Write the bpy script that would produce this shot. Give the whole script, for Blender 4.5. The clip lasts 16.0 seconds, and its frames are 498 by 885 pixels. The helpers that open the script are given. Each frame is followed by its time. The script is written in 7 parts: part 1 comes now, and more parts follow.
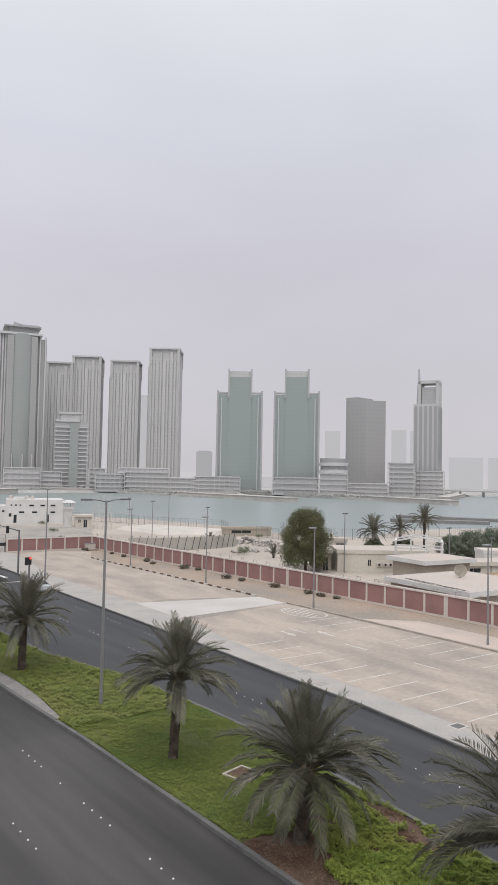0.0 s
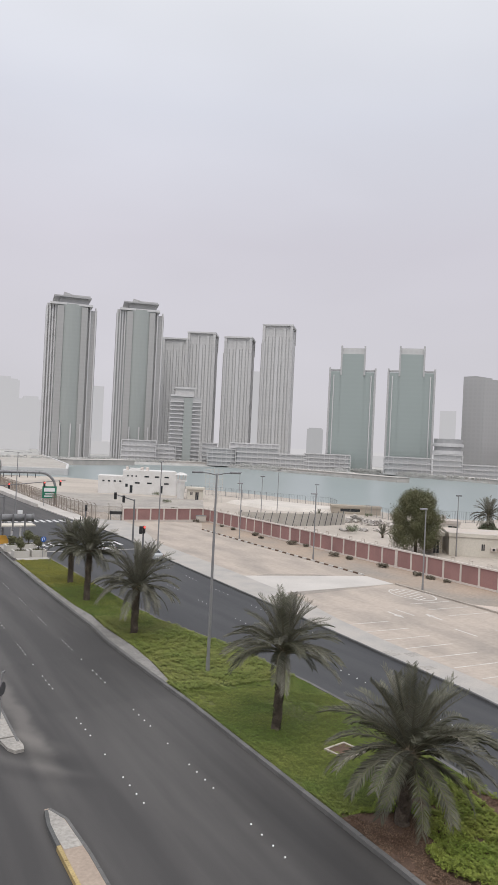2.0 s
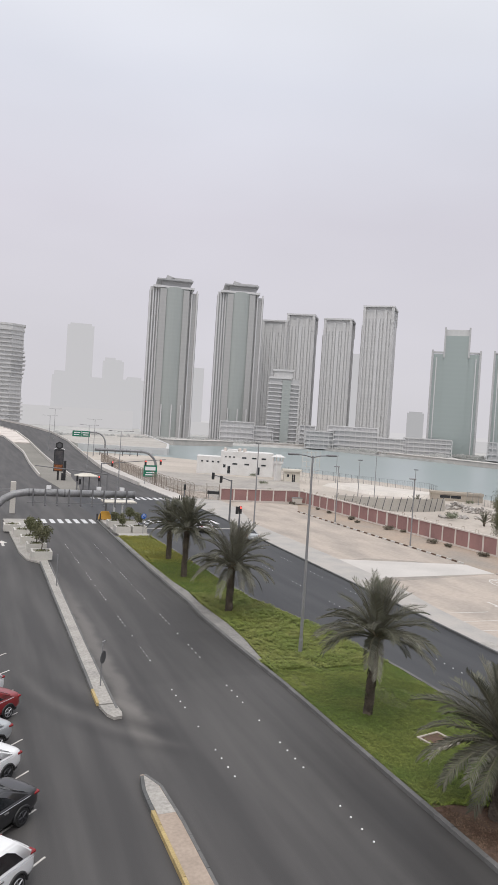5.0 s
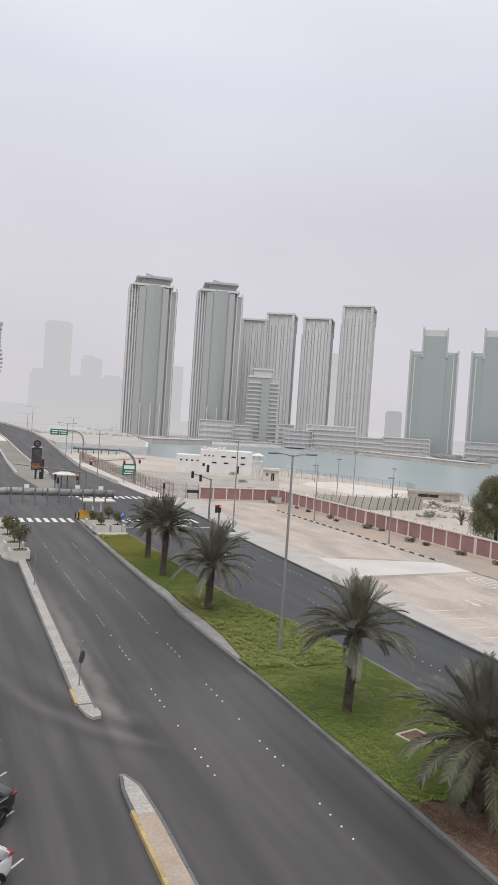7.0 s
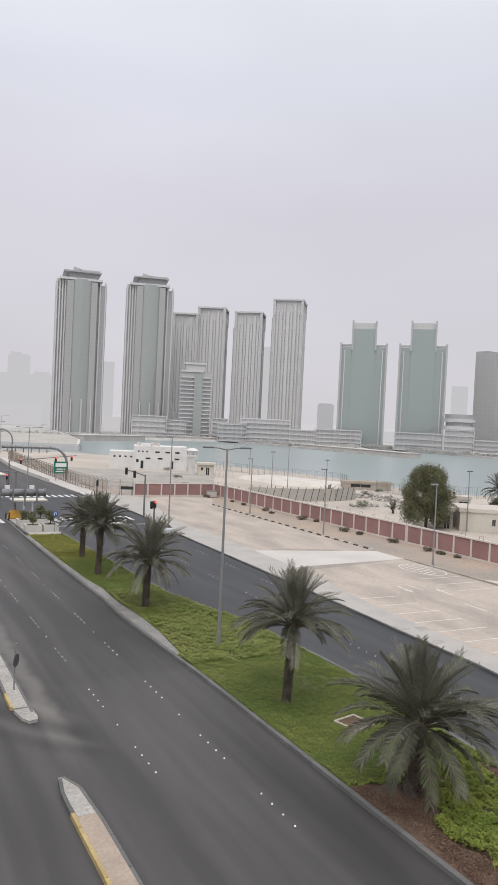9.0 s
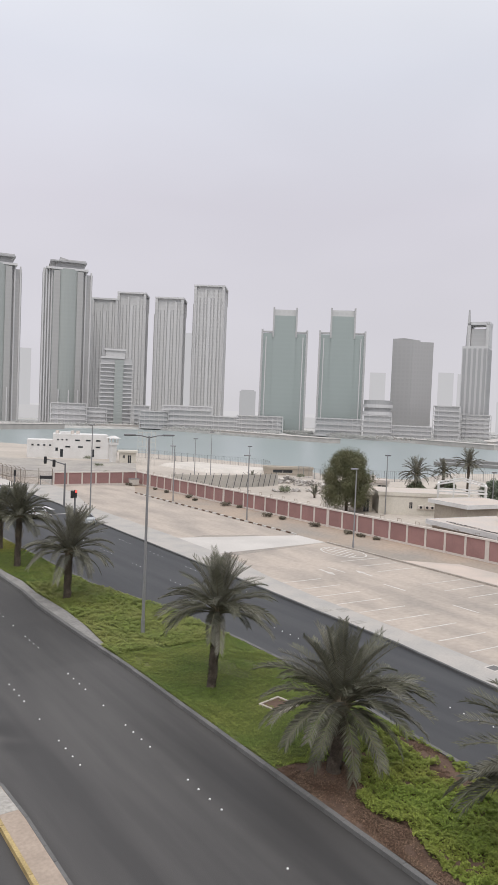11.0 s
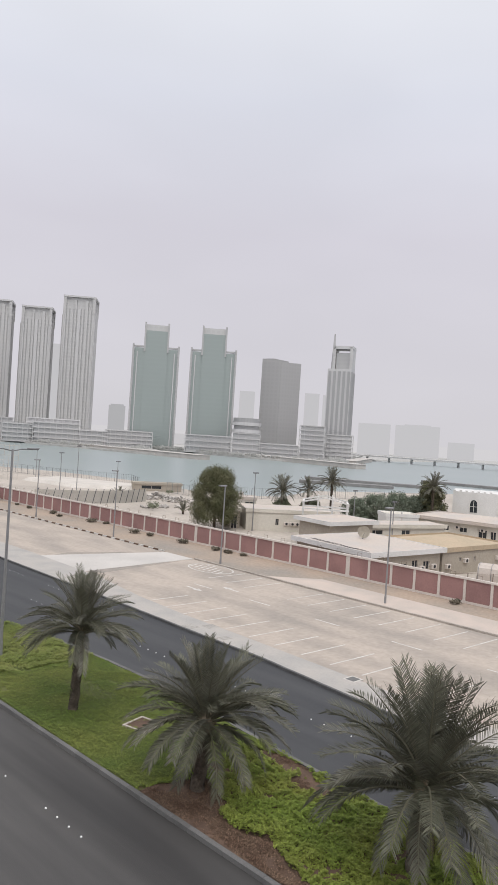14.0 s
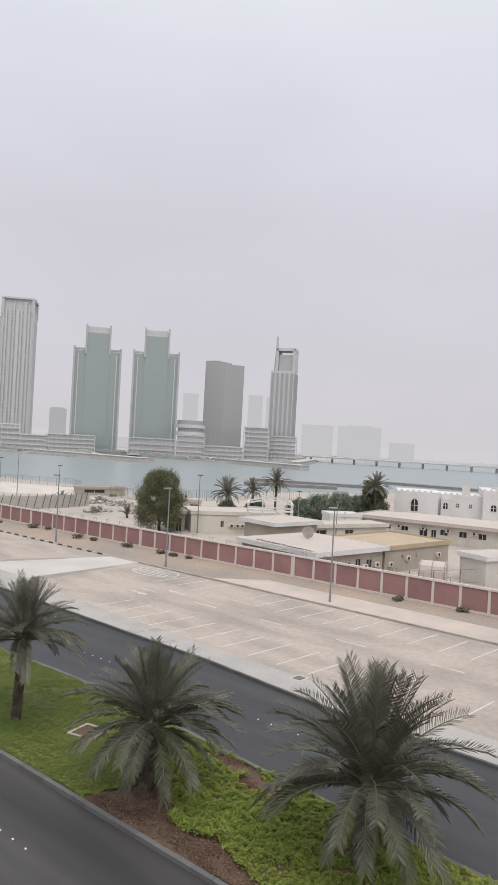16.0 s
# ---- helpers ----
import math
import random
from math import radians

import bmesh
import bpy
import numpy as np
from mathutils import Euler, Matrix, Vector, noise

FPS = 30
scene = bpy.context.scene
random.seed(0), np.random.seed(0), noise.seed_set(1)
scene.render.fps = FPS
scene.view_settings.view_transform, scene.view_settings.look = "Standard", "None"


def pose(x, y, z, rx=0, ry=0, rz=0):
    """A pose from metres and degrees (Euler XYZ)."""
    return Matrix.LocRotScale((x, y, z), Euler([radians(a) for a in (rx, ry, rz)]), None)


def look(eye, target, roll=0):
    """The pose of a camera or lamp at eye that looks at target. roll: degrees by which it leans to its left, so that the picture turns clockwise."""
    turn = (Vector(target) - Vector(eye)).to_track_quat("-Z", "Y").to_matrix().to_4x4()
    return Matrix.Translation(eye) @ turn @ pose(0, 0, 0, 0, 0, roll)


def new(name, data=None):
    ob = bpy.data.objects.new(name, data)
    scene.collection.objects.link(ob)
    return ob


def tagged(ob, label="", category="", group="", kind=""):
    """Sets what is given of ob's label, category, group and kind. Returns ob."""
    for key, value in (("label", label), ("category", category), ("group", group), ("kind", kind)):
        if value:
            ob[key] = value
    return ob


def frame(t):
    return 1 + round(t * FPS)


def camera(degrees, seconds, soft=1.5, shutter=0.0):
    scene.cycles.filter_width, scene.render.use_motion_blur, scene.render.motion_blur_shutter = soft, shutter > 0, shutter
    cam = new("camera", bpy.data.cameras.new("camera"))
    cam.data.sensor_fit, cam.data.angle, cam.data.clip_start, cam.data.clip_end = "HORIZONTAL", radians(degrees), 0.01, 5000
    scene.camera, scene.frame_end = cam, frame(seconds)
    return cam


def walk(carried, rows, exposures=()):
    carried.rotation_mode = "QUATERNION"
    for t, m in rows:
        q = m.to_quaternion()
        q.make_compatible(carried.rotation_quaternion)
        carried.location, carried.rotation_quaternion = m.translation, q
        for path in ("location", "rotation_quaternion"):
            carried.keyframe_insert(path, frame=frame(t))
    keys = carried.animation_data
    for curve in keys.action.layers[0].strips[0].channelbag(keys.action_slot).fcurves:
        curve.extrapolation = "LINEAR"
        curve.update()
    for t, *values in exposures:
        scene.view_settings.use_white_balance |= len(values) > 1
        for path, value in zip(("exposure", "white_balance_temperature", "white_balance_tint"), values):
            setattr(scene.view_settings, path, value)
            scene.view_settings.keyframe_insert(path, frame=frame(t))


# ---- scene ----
cam = camera(38.2, 16.0, soft=1.4)
PATH = [
    (0, (0.303, -0.05, 14.389), (1.536, 1.522, 14.477), 1.1),
    (0.5, (0.28, -0.063, 14.392), (1.49, 1.528, 14.468), 1.7),
    (1, (0.315, -0.057, 14.383), (1.492, 1.559, 14.445), 2.2),
    (1.5, (0.382, -0.005, 14.368), (1.481, 1.665, 14.413), 2.6),
    (2, (0.417, 0.042, 14.338), (1.398, 1.785, 14.352), 2.7),
    (2.5, (0.477, 0.068, 14.309), (1.353, 1.866, 14.301), 2.8),
    (3, (0.506, 0.084, 14.306), (1.3, 1.92, 14.281), 2.9),
    (3.5, (0.516, 0.074, 14.315), (1.264, 1.929, 14.279), 3.0),
    (4, (0.515, 0.05, 14.303), (1.243, 1.913, 14.259), 3.3),
    (6.5, (0.476, 0.083, 14.314), (1.253, 1.925, 14.263), 4.0),
    (7, (0.461, 0.1, 14.3), (1.254, 1.936, 14.251), 3.8),
    (7.5, (0.475, 0.127, 14.294), (1.293, 1.951, 14.246), 3.5),
    (8, (0.466, 0.126, 14.292), (1.319, 1.934, 14.244), 3.2),
    (8.5, (0.467, 0.121, 14.302), (1.368, 1.906, 14.252), 3.0),
    (9, (0.457, 0.113, 14.297), (1.415, 1.868, 14.242), 2.7),
    (9.5, (0.471, 0.146, 14.305), (1.489, 1.866, 14.241), 2.5),
    (12, (0.489, 0.182, 14.306), (1.693, 1.777, 14.234), 2.5),
    (12.5, (0.477, 0.203, 14.317), (1.719, 1.77, 14.259), 2.7),
    (13, (0.427, 0.173, 14.314), (1.721, 1.697, 14.268), 2.9),
    (13.5, (0.41, 0.141, 14.322), (1.769, 1.608, 14.29), 3.2),
    (14, (0.399, 0.104, 14.333), (1.816, 1.515, 14.314), 3.7),
    (14.5, (0.416, 0.108, 14.34), (1.87, 1.481, 14.332), 4.1),
    (15, (0.391, 0.096, 14.337), (1.864, 1.45, 14.336), 4.3),
    (15.5, (0.363, 0.123, 14.314), (1.847, 1.463, 14.315), 4.2),
    (16, (0.371, 0.069, 14.31), (1.893, 1.367, 14.306), 3.1),
]
walk(cam, [(t, look(eye, target, roll)) for t, eye, target, roll in PATH], exposures=((0, -0.09), (1.5, -0.06), (3, 0.02), (9, 0.04), (13, 0.04), (16, 0.0)))



# ---- light: a bright hazy overcast, brighter overhead than at the horizon ----
SUN_EL, SUN_AZ = 58, 215
world = bpy.data.worlds.new("world")
scene.world = world
world.use_nodes = True
wt = world.node_tree
wt.nodes.clear()


def wnode(kind, **kw):
    n = wt.nodes.new(kind)
    for k, v in kw.items():
        n.inputs[k].default_value = v
    return n


sky = wt.nodes.new("ShaderNodeTexSky")
sky.sky_type = "NISHITA"
sky.sun_disc = False
sky.sun_elevation, sky.sun_rotation = radians(SUN_EL), radians(SUN_AZ)
sky.dust_density, sky.air_density, sky.ozone_density = 8.0, 1.0, 1.0
wtc = wt.nodes.new("ShaderNodeTexCoord")
wsep = wt.nodes.new("ShaderNodeSeparateXYZ")
wt.links.new(wtc.outputs["Generated"], wsep.inputs[0])
ramp = wt.nodes.new("ShaderNodeValToRGB")
els = ramp.color_ramp.elements
els[0].position, els[0].color = 0.0, (0.672, 0.655, 0.688, 1)
els[1].position, els[1].color = 1.0, (1.57, 1.57, 1.62, 1)
for p, c in ((0.10, (0.676, 0.66, 0.711, 1)), (0.27, (0.69, 0.673, 0.746, 1)), (0.42, (0.735, 0.752, 0.838, 1)), (0.55, (0.85, 0.87, 0.93, 1))):
    e = els.new(p)
    e.color = c
wt.links.new(wsep.outputs["Z"], ramp.inputs[0])
# soft cloud mottling at two sizes
wmap = wt.nodes.new("ShaderNodeMapping")
wmap.inputs["Scale"].default_value = (1.0, 1.0, 2.6)
wt.links.new(wtc.outputs["Generated"], wmap.inputs[0])
wn1 = wnode("ShaderNodeTexNoise", Scale=2.2, Detail=3.0, Roughness=0.45)
wt.links.new(wmap.outputs[0], wn1.inputs["Vector"])
wmr = wt.nodes.new("ShaderNodeMapRange")
wmr.inputs["From Min"].default_value, wmr.inputs["From Max"].default_value = 0.3, 0.7
wmr.inputs["To Min"].default_value, wmr.inputs["To Max"].default_value = 0.955, 1.045
wt.links.new(wn1.outputs["Fac"], wmr.inputs["Value"])
wmul = wt.nodes.new("ShaderNodeVectorMath")
wmul.operation = "SCALE"
wt.links.new(ramp.outputs["Color"], wmul.inputs[0])
wt.links.new(wmr.outputs[0], wmul.inputs["Scale"])
whs = wnode("ShaderNodeHueSaturation", Saturation=0.25, Value=1.0)
wt.links.new(sky.outputs[0], whs.inputs["Color"])
bg_cloud = wnode("ShaderNodeBackground", Strength=1.0)
wt.links.new(wmul.outputs[0], bg_cloud.inputs["Color"])
bg_sky = wnode("ShaderNodeBackground", Strength=0.10)
wt.links.new(whs.outputs[0], bg_sky.inputs["Color"])
wmix = wnode("ShaderNodeMixShader", Fac=0.06)
wt.links.new(bg_cloud.outputs[0], wmix.inputs[1])
wt.links.new(bg_sky.outputs[0], wmix.inputs[2])
wout = wt.nodes.new("ShaderNodeOutputWorld")
wt.links.new(wmix.outputs[0], wout.inputs[0])

sun = new("sun", bpy.data.lights.new("sun", "SUN"))
sun.data.energy, sun.data.angle, sun.data.color = 1.2, radians(35), (1.0, 0.96, 0.9)
d = Vector((math.sin(radians(SUN_AZ)) * math.cos(radians(SUN_EL)), math.cos(radians(SUN_AZ)) * math.cos(radians(SUN_EL)), math.sin(radians(SUN_EL))))
sun.rotation_euler = d.to_track_quat("Z", "Y").to_euler()
scene.view_settings.exposure = 0.0

# ---- materials ----


def mat(name, col, rough=0.8, metal=0.0, vary=0.15, scale=1.0, bump=0.0, fine=14.0, tint=None, island=0.0, spec=0.5, transmission=0.0, obj=0.0, stretch=False):
    """A surface with patches (scale per metre), fine grain and relief. tint: a second colour that comes in as stains."""
    m = bpy.data.materials.new(name)
    m.use_nodes = True
    t = m.node_tree
    b = t.nodes["Principled BSDF"]
    b.inputs["Roughness"].default_value, b.inputs["Metallic"].default_value = rough, metal
    b.inputs["Specular IOR Level"].default_value = spec
    b.inputs["Transmission Weight"].default_value = transmission
    geo = t.nodes.new("ShaderNodeNewGeometry")
    n1, n2 = t.nodes.new("ShaderNodeTexNoise"), t.nodes.new("ShaderNodeTexNoise")
    n1.inputs["Scale"].default_value, n1.inputs["Detail"].default_value = scale, 5
    n2.inputs["Scale"].default_value, n2.inputs["Detail"].default_value = scale * fine, 3
    for n in (n1, n2):
        t.links.new(geo.outputs["Position"], n.inputs["Vector"])
    if stretch:  # worn tracks that run along the road
        mp = t.nodes.new("ShaderNodeMapping")
        mp.inputs["Scale"].default_value = (4.5, 0.32, 1) if stretch is True else stretch
        t.links.new(geo.outputs["Position"], mp.inputs[0])
        t.links.new(mp.outputs[0], n1.inputs["Vector"])
    mix = t.nodes.new("ShaderNodeMix")
    mix.data_type = "RGBA"
    mr0 = t.nodes.new("ShaderNodeMapRange")
    mr0.inputs["From Min"].default_value, mr0.inputs["From Max"].default_value = 0.38, 0.68
    t.links.new(n1.outputs["Fac"], mr0.inputs["Value"])
    t.links.new(mr0.outputs[0], mix.inputs[0])
    tint = tint or tuple(c * (1 - vary) for c in col)
    mix.inputs[6].default_value, mix.inputs[7].default_value = (*col, 1), (*tint, 1)
    mr = t.nodes.new("ShaderNodeMapRange")
    mr.inputs["From Min"].default_value, mr.inputs["From Max"].default_value = 0.3, 0.7
    mr.inputs["To Min"].default_value, mr.inputs["To Max"].default_value = 1 - vary, 1 + vary
    t.links.new(n2.outputs["Fac"], mr.inputs["Value"])
    sc = t.nodes.new("ShaderNodeVectorMath")
    sc.operation = "SCALE"
    t.links.new(mix.outputs[2], sc.inputs[0])
    last = mr.outputs[0]
    for amount, node, socket in ((island, geo, "Random Per Island"), (obj, None, "Random")):
        if not amount:
            continue
        if node is None:
            node = t.nodes.new("ShaderNodeObjectInfo")
        r = t.nodes.new("ShaderNodeMapRange")
        r.inputs["To Min"].default_value, r.inputs["To Max"].default_value = 1 - amount, 1 + amount
        t.links.new(node.outputs[socket], r.inputs["Value"])
        mm = t.nodes.new("ShaderNodeMath")
        mm.operation = "MULTIPLY"
        t.links.new(last, mm.inputs[0])
        t.links.new(r.outputs[0], mm.inputs[1])
        last = mm.outputs[0]
    t.links.new(last, sc.inputs["Scale"])
    t.links.new(sc.outputs[0], b.inputs["Base Color"])
    if bump:
        bp = t.nodes.new("ShaderNodeBump")
        bp.inputs["Strength"].default_value, bp.inputs["Distance"].default_value = bump, 0.02
        t.links.new(n2.outputs["Fac"], bp.inputs["Height"])
        t.links.new(bp.outputs[0], b.inputs["Normal"])
    return m


def plain(name, col, rough=0.5, metal=0.0, spec=0.5, coat=0.0, glow=0.0):
    m = bpy.data.materials.new(name)
    m.use_nodes = True
    b = m.node_tree.nodes["Principled BSDF"]
    b.inputs["Base Color"].default_value = (*col, 1)
    b.inputs["Roughness"].default_value, b.inputs["Metallic"].default_value = rough, metal
    b.inputs["Specular IOR Level"].default_value = spec
    b.inputs["Coat Weight"].default_value = coat
    if glow:
        b.inputs["Emission Color"].default_value, b.inputs["Emission Strength"].default_value = (*col, 1), glow
    return m


# ---- mesh helpers ----


def box(bm, x0, x1, y0, y1, z0, z1, m=None):
    vs = [bm.verts.new(Vector((x, y, z)) if m is None else m @ Vector((x, y, z))) for z in (z0, z1) for x, y in ((x0, y0), (x1, y0), (x1, y1), (x0, y1))]
    for f in ((3, 2, 1, 0), (4, 5, 6, 7), (0, 1, 5, 4), (1, 2, 6, 5), (2, 3, 7, 6), (3, 0, 4, 7)):
        bm.faces.new([vs[i] for i in f])
    return vs


def prism(bm, poly, z0, z1, m=None, taper=None):
    """poly: points anticlockwise from above. taper: the same number of points for the top."""
    top = taper or poly
    m = m or Matrix()
    a = [bm.verts.new(m @ Vector((x, y, z0))) for x, y in poly]
    b = [bm.verts.new(m @ Vector((x, y, z1))) for x, y in top]
    n = len(poly)
    bm.faces.new(a[::-1])
    bm.faces.new(b)
    for i in range(n):
        j = (i + 1) % n
        bm.faces.new((a[i], a[j], b[j], b[i]))


def tube(bm, pts, r, seg=8, cap=True):
    """A round rod along pts; r: one radius, or one for each point."""
    pts = [Vector(p) for p in pts]
    rs = r if isinstance(r, (list, tuple)) else [r] * len(pts)
    rings, up = [], None
    for i, p in enumerate(pts):
        d = (pts[min(i + 1, len(pts) - 1)] - pts[max(i - 1, 0)]).normalized()
        if up is None:
            up = Vector((1, 0, 0)) if abs(d.x) < 0.9 else Vector((0, 1, 0))
        u = (up - d * up.dot(d)).normalized()
        v = d.cross(u)
        up = u
        rings.append([bm.verts.new(p + (u * math.cos(2 * math.pi * k / seg) + v * math.sin(2 * math.pi * k / seg)) * rs[i]) for k in range(seg)])
    for a, b in zip(rings, rings[1:]):
        for k in range(seg):
            bm.faces.new((a[k], a[(k + 1) % seg], b[(k + 1) % seg], b[k]))
    if cap:
        bm.faces.new(rings[0][::-1])
        bm.faces.new(rings[-1])


def mesh_of(name, bm, material, smooth=False):
    me = bpy.data.meshes.new(name)
    bm.to_mesh(me)
    bm.free()
    for mt in material if isinstance(material, (list, tuple)) else (material,):
        me.materials.append(mt)
    if smooth:
        for p in me.polygons:
            p.use_smooth = True
    return me


def part(name, bm, material, parent, label="", smooth=False):
    ob = new(name, bm if isinstance(bm, bpy.types.Mesh) else mesh_of(name, bm, material, smooth))
    if parent is not None:
        ob.parent = parent
    if label:
        ob["label"] = label
    return ob


def thing(name, label, category, m=None, group="", kind=""):
    ob = tagged(new(name), label, category, group, kind)
    if m is not None:
        ob.matrix_basis = m
    return ob


def solid(name, bm, material, label, category, kind="", m=None, group="", smooth=False):
    ob = tagged(new(name, mesh_of(name, bm, material, smooth)), label, category, group, kind)
    if m is not None:
        ob.matrix_basis = m
    return ob


def BM():
    return bmesh.new()


def bev(bm, w, seg=1):
    bmesh.ops.bevel(bm, geom=bm.edges[:], offset=w, segments=seg, affect="EDGES", clamp_overlap=True)
    return bm
ASPHALT = mat("asphalt", (0.045, 0.0425, 0.0418), 0.66, vary=0.12, scale=0.16, bump=0.25, fine=160, tint=(0.078, 0.0735, 0.071), spec=0.45, stretch=True)
ASPHALT_DARK = mat("asphalt_fresh", (0.037, 0.038, 0.042), 0.66, vary=0.10, scale=0.14, bump=0.25, fine=180, tint=(0.056, 0.057, 0.06), spec=0.4, stretch=True)
CONCRETE = mat("concrete_lot", (0.425, 0.364, 0.312), 0.85, vary=0.08, scale=0.22, bump=0.05, fine=11, tint=(0.30, 0.265, 0.232), stretch=(1.5, 0.55, 1))
CONCRETE_PALE = mat("concrete_pale", (0.52, 0.49, 0.46), 0.85, vary=0.05, scale=0.2, bump=0.1, fine=40, tint=(0.45, 0.425, 0.40))
PAVER = mat("pavers", (0.40, 0.372, 0.345), 0.85, vary=0.08, scale=0.35, bump=0.15, fine=30, tint=(0.33, 0.32, 0.305))
PAVER_GREY = mat("cobbles", (0.36, 0.34, 0.312), 0.85, vary=0.22, scale=0.8, bump=0.5, fine=8, tint=(0.29, 0.275, 0.255))
COBBLE_DARK = mat("cobbles_dark", (0.235, 0.225, 0.212), 0.85, vary=0.25, scale=0.9, bump=0.5, fine=8, tint=(0.18, 0.173, 0.165))
PAVER_PINK = mat("pavers_pink", (0.52, 0.435, 0.38), 0.85, vary=0.07, scale=0.3, bump=0.15, fine=25, tint=(0.42, 0.37, 0.33))
SAND_ORANGE = mat("sand_strip", (0.375, 0.292, 0.226), 0.95, vary=0.12, scale=0.10, bump=0.4, fine=30, tint=(0.27, 0.24, 0.21))
KERB = mat("kerb_stone", (0.135, 0.132, 0.129), 0.8, vary=0.14, scale=0.8, bump=0.2, fine=20, obj=0.12)
KERB_D = mat("kerb_dark", (0.10, 0.10, 0.10), 0.8, vary=0.2, scale=0.8, bump=0.2, fine=20, obj=0.15)
KERB_Y = mat("kerb_yellow", (0.44, 0.33, 0.15), 0.75, vary=0.2, scale=1.5, bump=0.2, obj=0.1)
KERB_W = mat("kerb_white", (0.55, 0.53, 0.5), 0.8, vary=0.2, scale=1.5, bump=0.2)
PINK = mat("pink_wall", (0.32, 0.182, 0.17), 0.88, vary=0.07, scale=0.35, bump=0.15, fine=20, tint=(0.255, 0.145, 0.138), obj=0.06)
CREAM = mat("cream_trim", (0.60, 0.545, 0.50), 0.8, vary=0.06, scale=0.8, bump=0.05, fine=10)
WHITE_P = mat("white_plaster", (0.67, 0.662, 0.65), 0.8, vary=0.05, scale=0.3, bump=0.05, tint=(0.60, 0.59, 0.57))
CREAM_P = mat("cream_plaster", (0.60, 0.565, 0.50), 0.85, vary=0.06, scale=0.3, bump=0.05, tint=(0.52, 0.485, 0.42))
BEIGE_P = mat("beige_plaster", (0.40, 0.355, 0.295), 0.85, vary=0.08, scale=0.3, bump=0.05, tint=(0.34, 0.30, 0.25))
TAN_ROOF = mat("tan_roof", (0.46, 0.362, 0.255), 0.9, vary=0.08, scale=0.3, bump=0.1, tint=(0.41, 0.335, 0.235))
ROOF_PALE = mat("pale_roof", (0.52, 0.45, 0.395), 0.9, vary=0.06, scale=0.25, bump=0.1, tint=(0.47, 0.43, 0.40))
DARK_GLASS = plain("dark_window", (0.03, 0.035, 0.04), 0.15)
STEEL = mat("galvanised", (0.30, 0.30, 0.305), 0.5, metal=0.5, vary=0.08, scale=1.5)
STEEL_D = mat("grey_paint_pole", (0.17, 0.17, 0.175), 0.55, metal=0.2, vary=0.08, scale=1.5)
GANTRY = mat("gantry_paint", (0.29, 0.29, 0.295), 0.5, metal=0.2, vary=0.15, scale=1.2, tint=(0.20, 0.20, 0.205))
BLACK = plain("black_plastic", (0.02, 0.02, 0.021), 0.5)
WHITE_LINE = mat("line_paint", (0.58, 0.56, 0.53), 0.8, vary=0.15, scale=1.2, bump=0.1, tint=(0.46, 0.43, 0.40))
WHITE_ROAD = mat("road_paint", (0.60, 0.60, 0.60), 0.7, vary=0.12, scale=1.5)
STUD = plain("stud_ceramic", (0.85, 0.85, 0.84), 0.35)
LAWN = mat("lawn", (0.085, 0.105, 0.026), 0.9, vary=0.25, scale=0.35, bump=0.8, fine=30, tint=(0.115, 0.125, 0.034))
LAWN_DRY = mat("lawn_dry", (0.19, 0.185, 0.035), 0.9, vary=0.2, scale=0.5, bump=0.6, fine=30, tint=(0.15, 0.16, 0.034))
LEAF = mat("ground_leaf", (0.165, 0.22, 0.037), 0.75, vary=0.2, scale=0.4, island=0.25, tint=(0.225, 0.24, 0.05), spec=0.3)
LEAF_BRIGHT = mat("ground_leaf_bright", (0.165, 0.205, 0.04), 0.7, vary=0.25, scale=0.4, island=0.2, tint=(0.205, 0.215, 0.055))
BLADE = mat("grass_blade", (0.108, 0.152, 0.03), 0.75, vary=0.22, scale=0.35, island=0.25, tint=(0.155, 0.18, 0.04), spec=0.3)
MULCH = mat("leaf_litter", (0.115, 0.072, 0.05), 0.95, vary=0.25, scale=1.2, island=0.45, tint=(0.17, 0.115, 0.08), spec=0.2)
BLADE_DRY = mat("grass_blade_dry", (0.235, 0.225, 0.045), 0.8, vary=0.2, scale=0.4, island=0.25, tint=(0.185, 0.195, 0.045), spec=0.3)
SOIL = mat("soil", (0.085, 0.052, 0.036), 0.95, vary=0.2, scale=0.9, bump=0.8, fine=14, tint=(0.135, 0.085, 0.06))
FROND = mat("frond", (0.090, 0.091, 0.062), 0.68, vary=0.15, scale=0.8, island=0.3, tint=(0.132, 0.130, 0.092), obj=0.25)
FROND_PALE = mat("frond_pale", (0.15, 0.146, 0.112), 0.65, vary=0.2, scale=0.8, island=0.3, tint=(0.17, 0.165, 0.13), obj=0.2)
FROND_DEAD = mat("frond_dry", (0.155, 0.125, 0.085), 0.8, vary=0.2, scale=0.8, island=0.2)
RACHIS = mat("frond_midrib", (0.115, 0.108, 0.07), 0.7, vary=0.15, scale=2)
TRUNK = mat("palm_trunk", (0.11, 0.088, 0.068), 0.95, vary=0.3, scale=3, bump=0.8, fine=6)
BARK = mat("bark", (0.10, 0.08, 0.06), 0.95, vary=0.2, scale=3, bump=0.6)
TREE_LEAF = mat("tree_leaf", (0.125, 0.13, 0.07), 0.85, vary=0.2, scale=0.5, island=0.25, tint=(0.15, 0.145, 0.085), spec=0.2)
# leaf colour lightened to carry the haze before the hedge
HEDGE_LEAF_HAZED = mat("hedge_leaf_hazed", (0.16, 0.19, 0.14), 0.85, vary=0.2, scale=0.4, island=0.25, tint=(0.20, 0.22, 0.17), spec=0.2)
BUSH_LEAF = mat("bush_leaf", (0.17, 0.19, 0.12), 0.7, vary=0.2, scale=0.6, island=0.3)
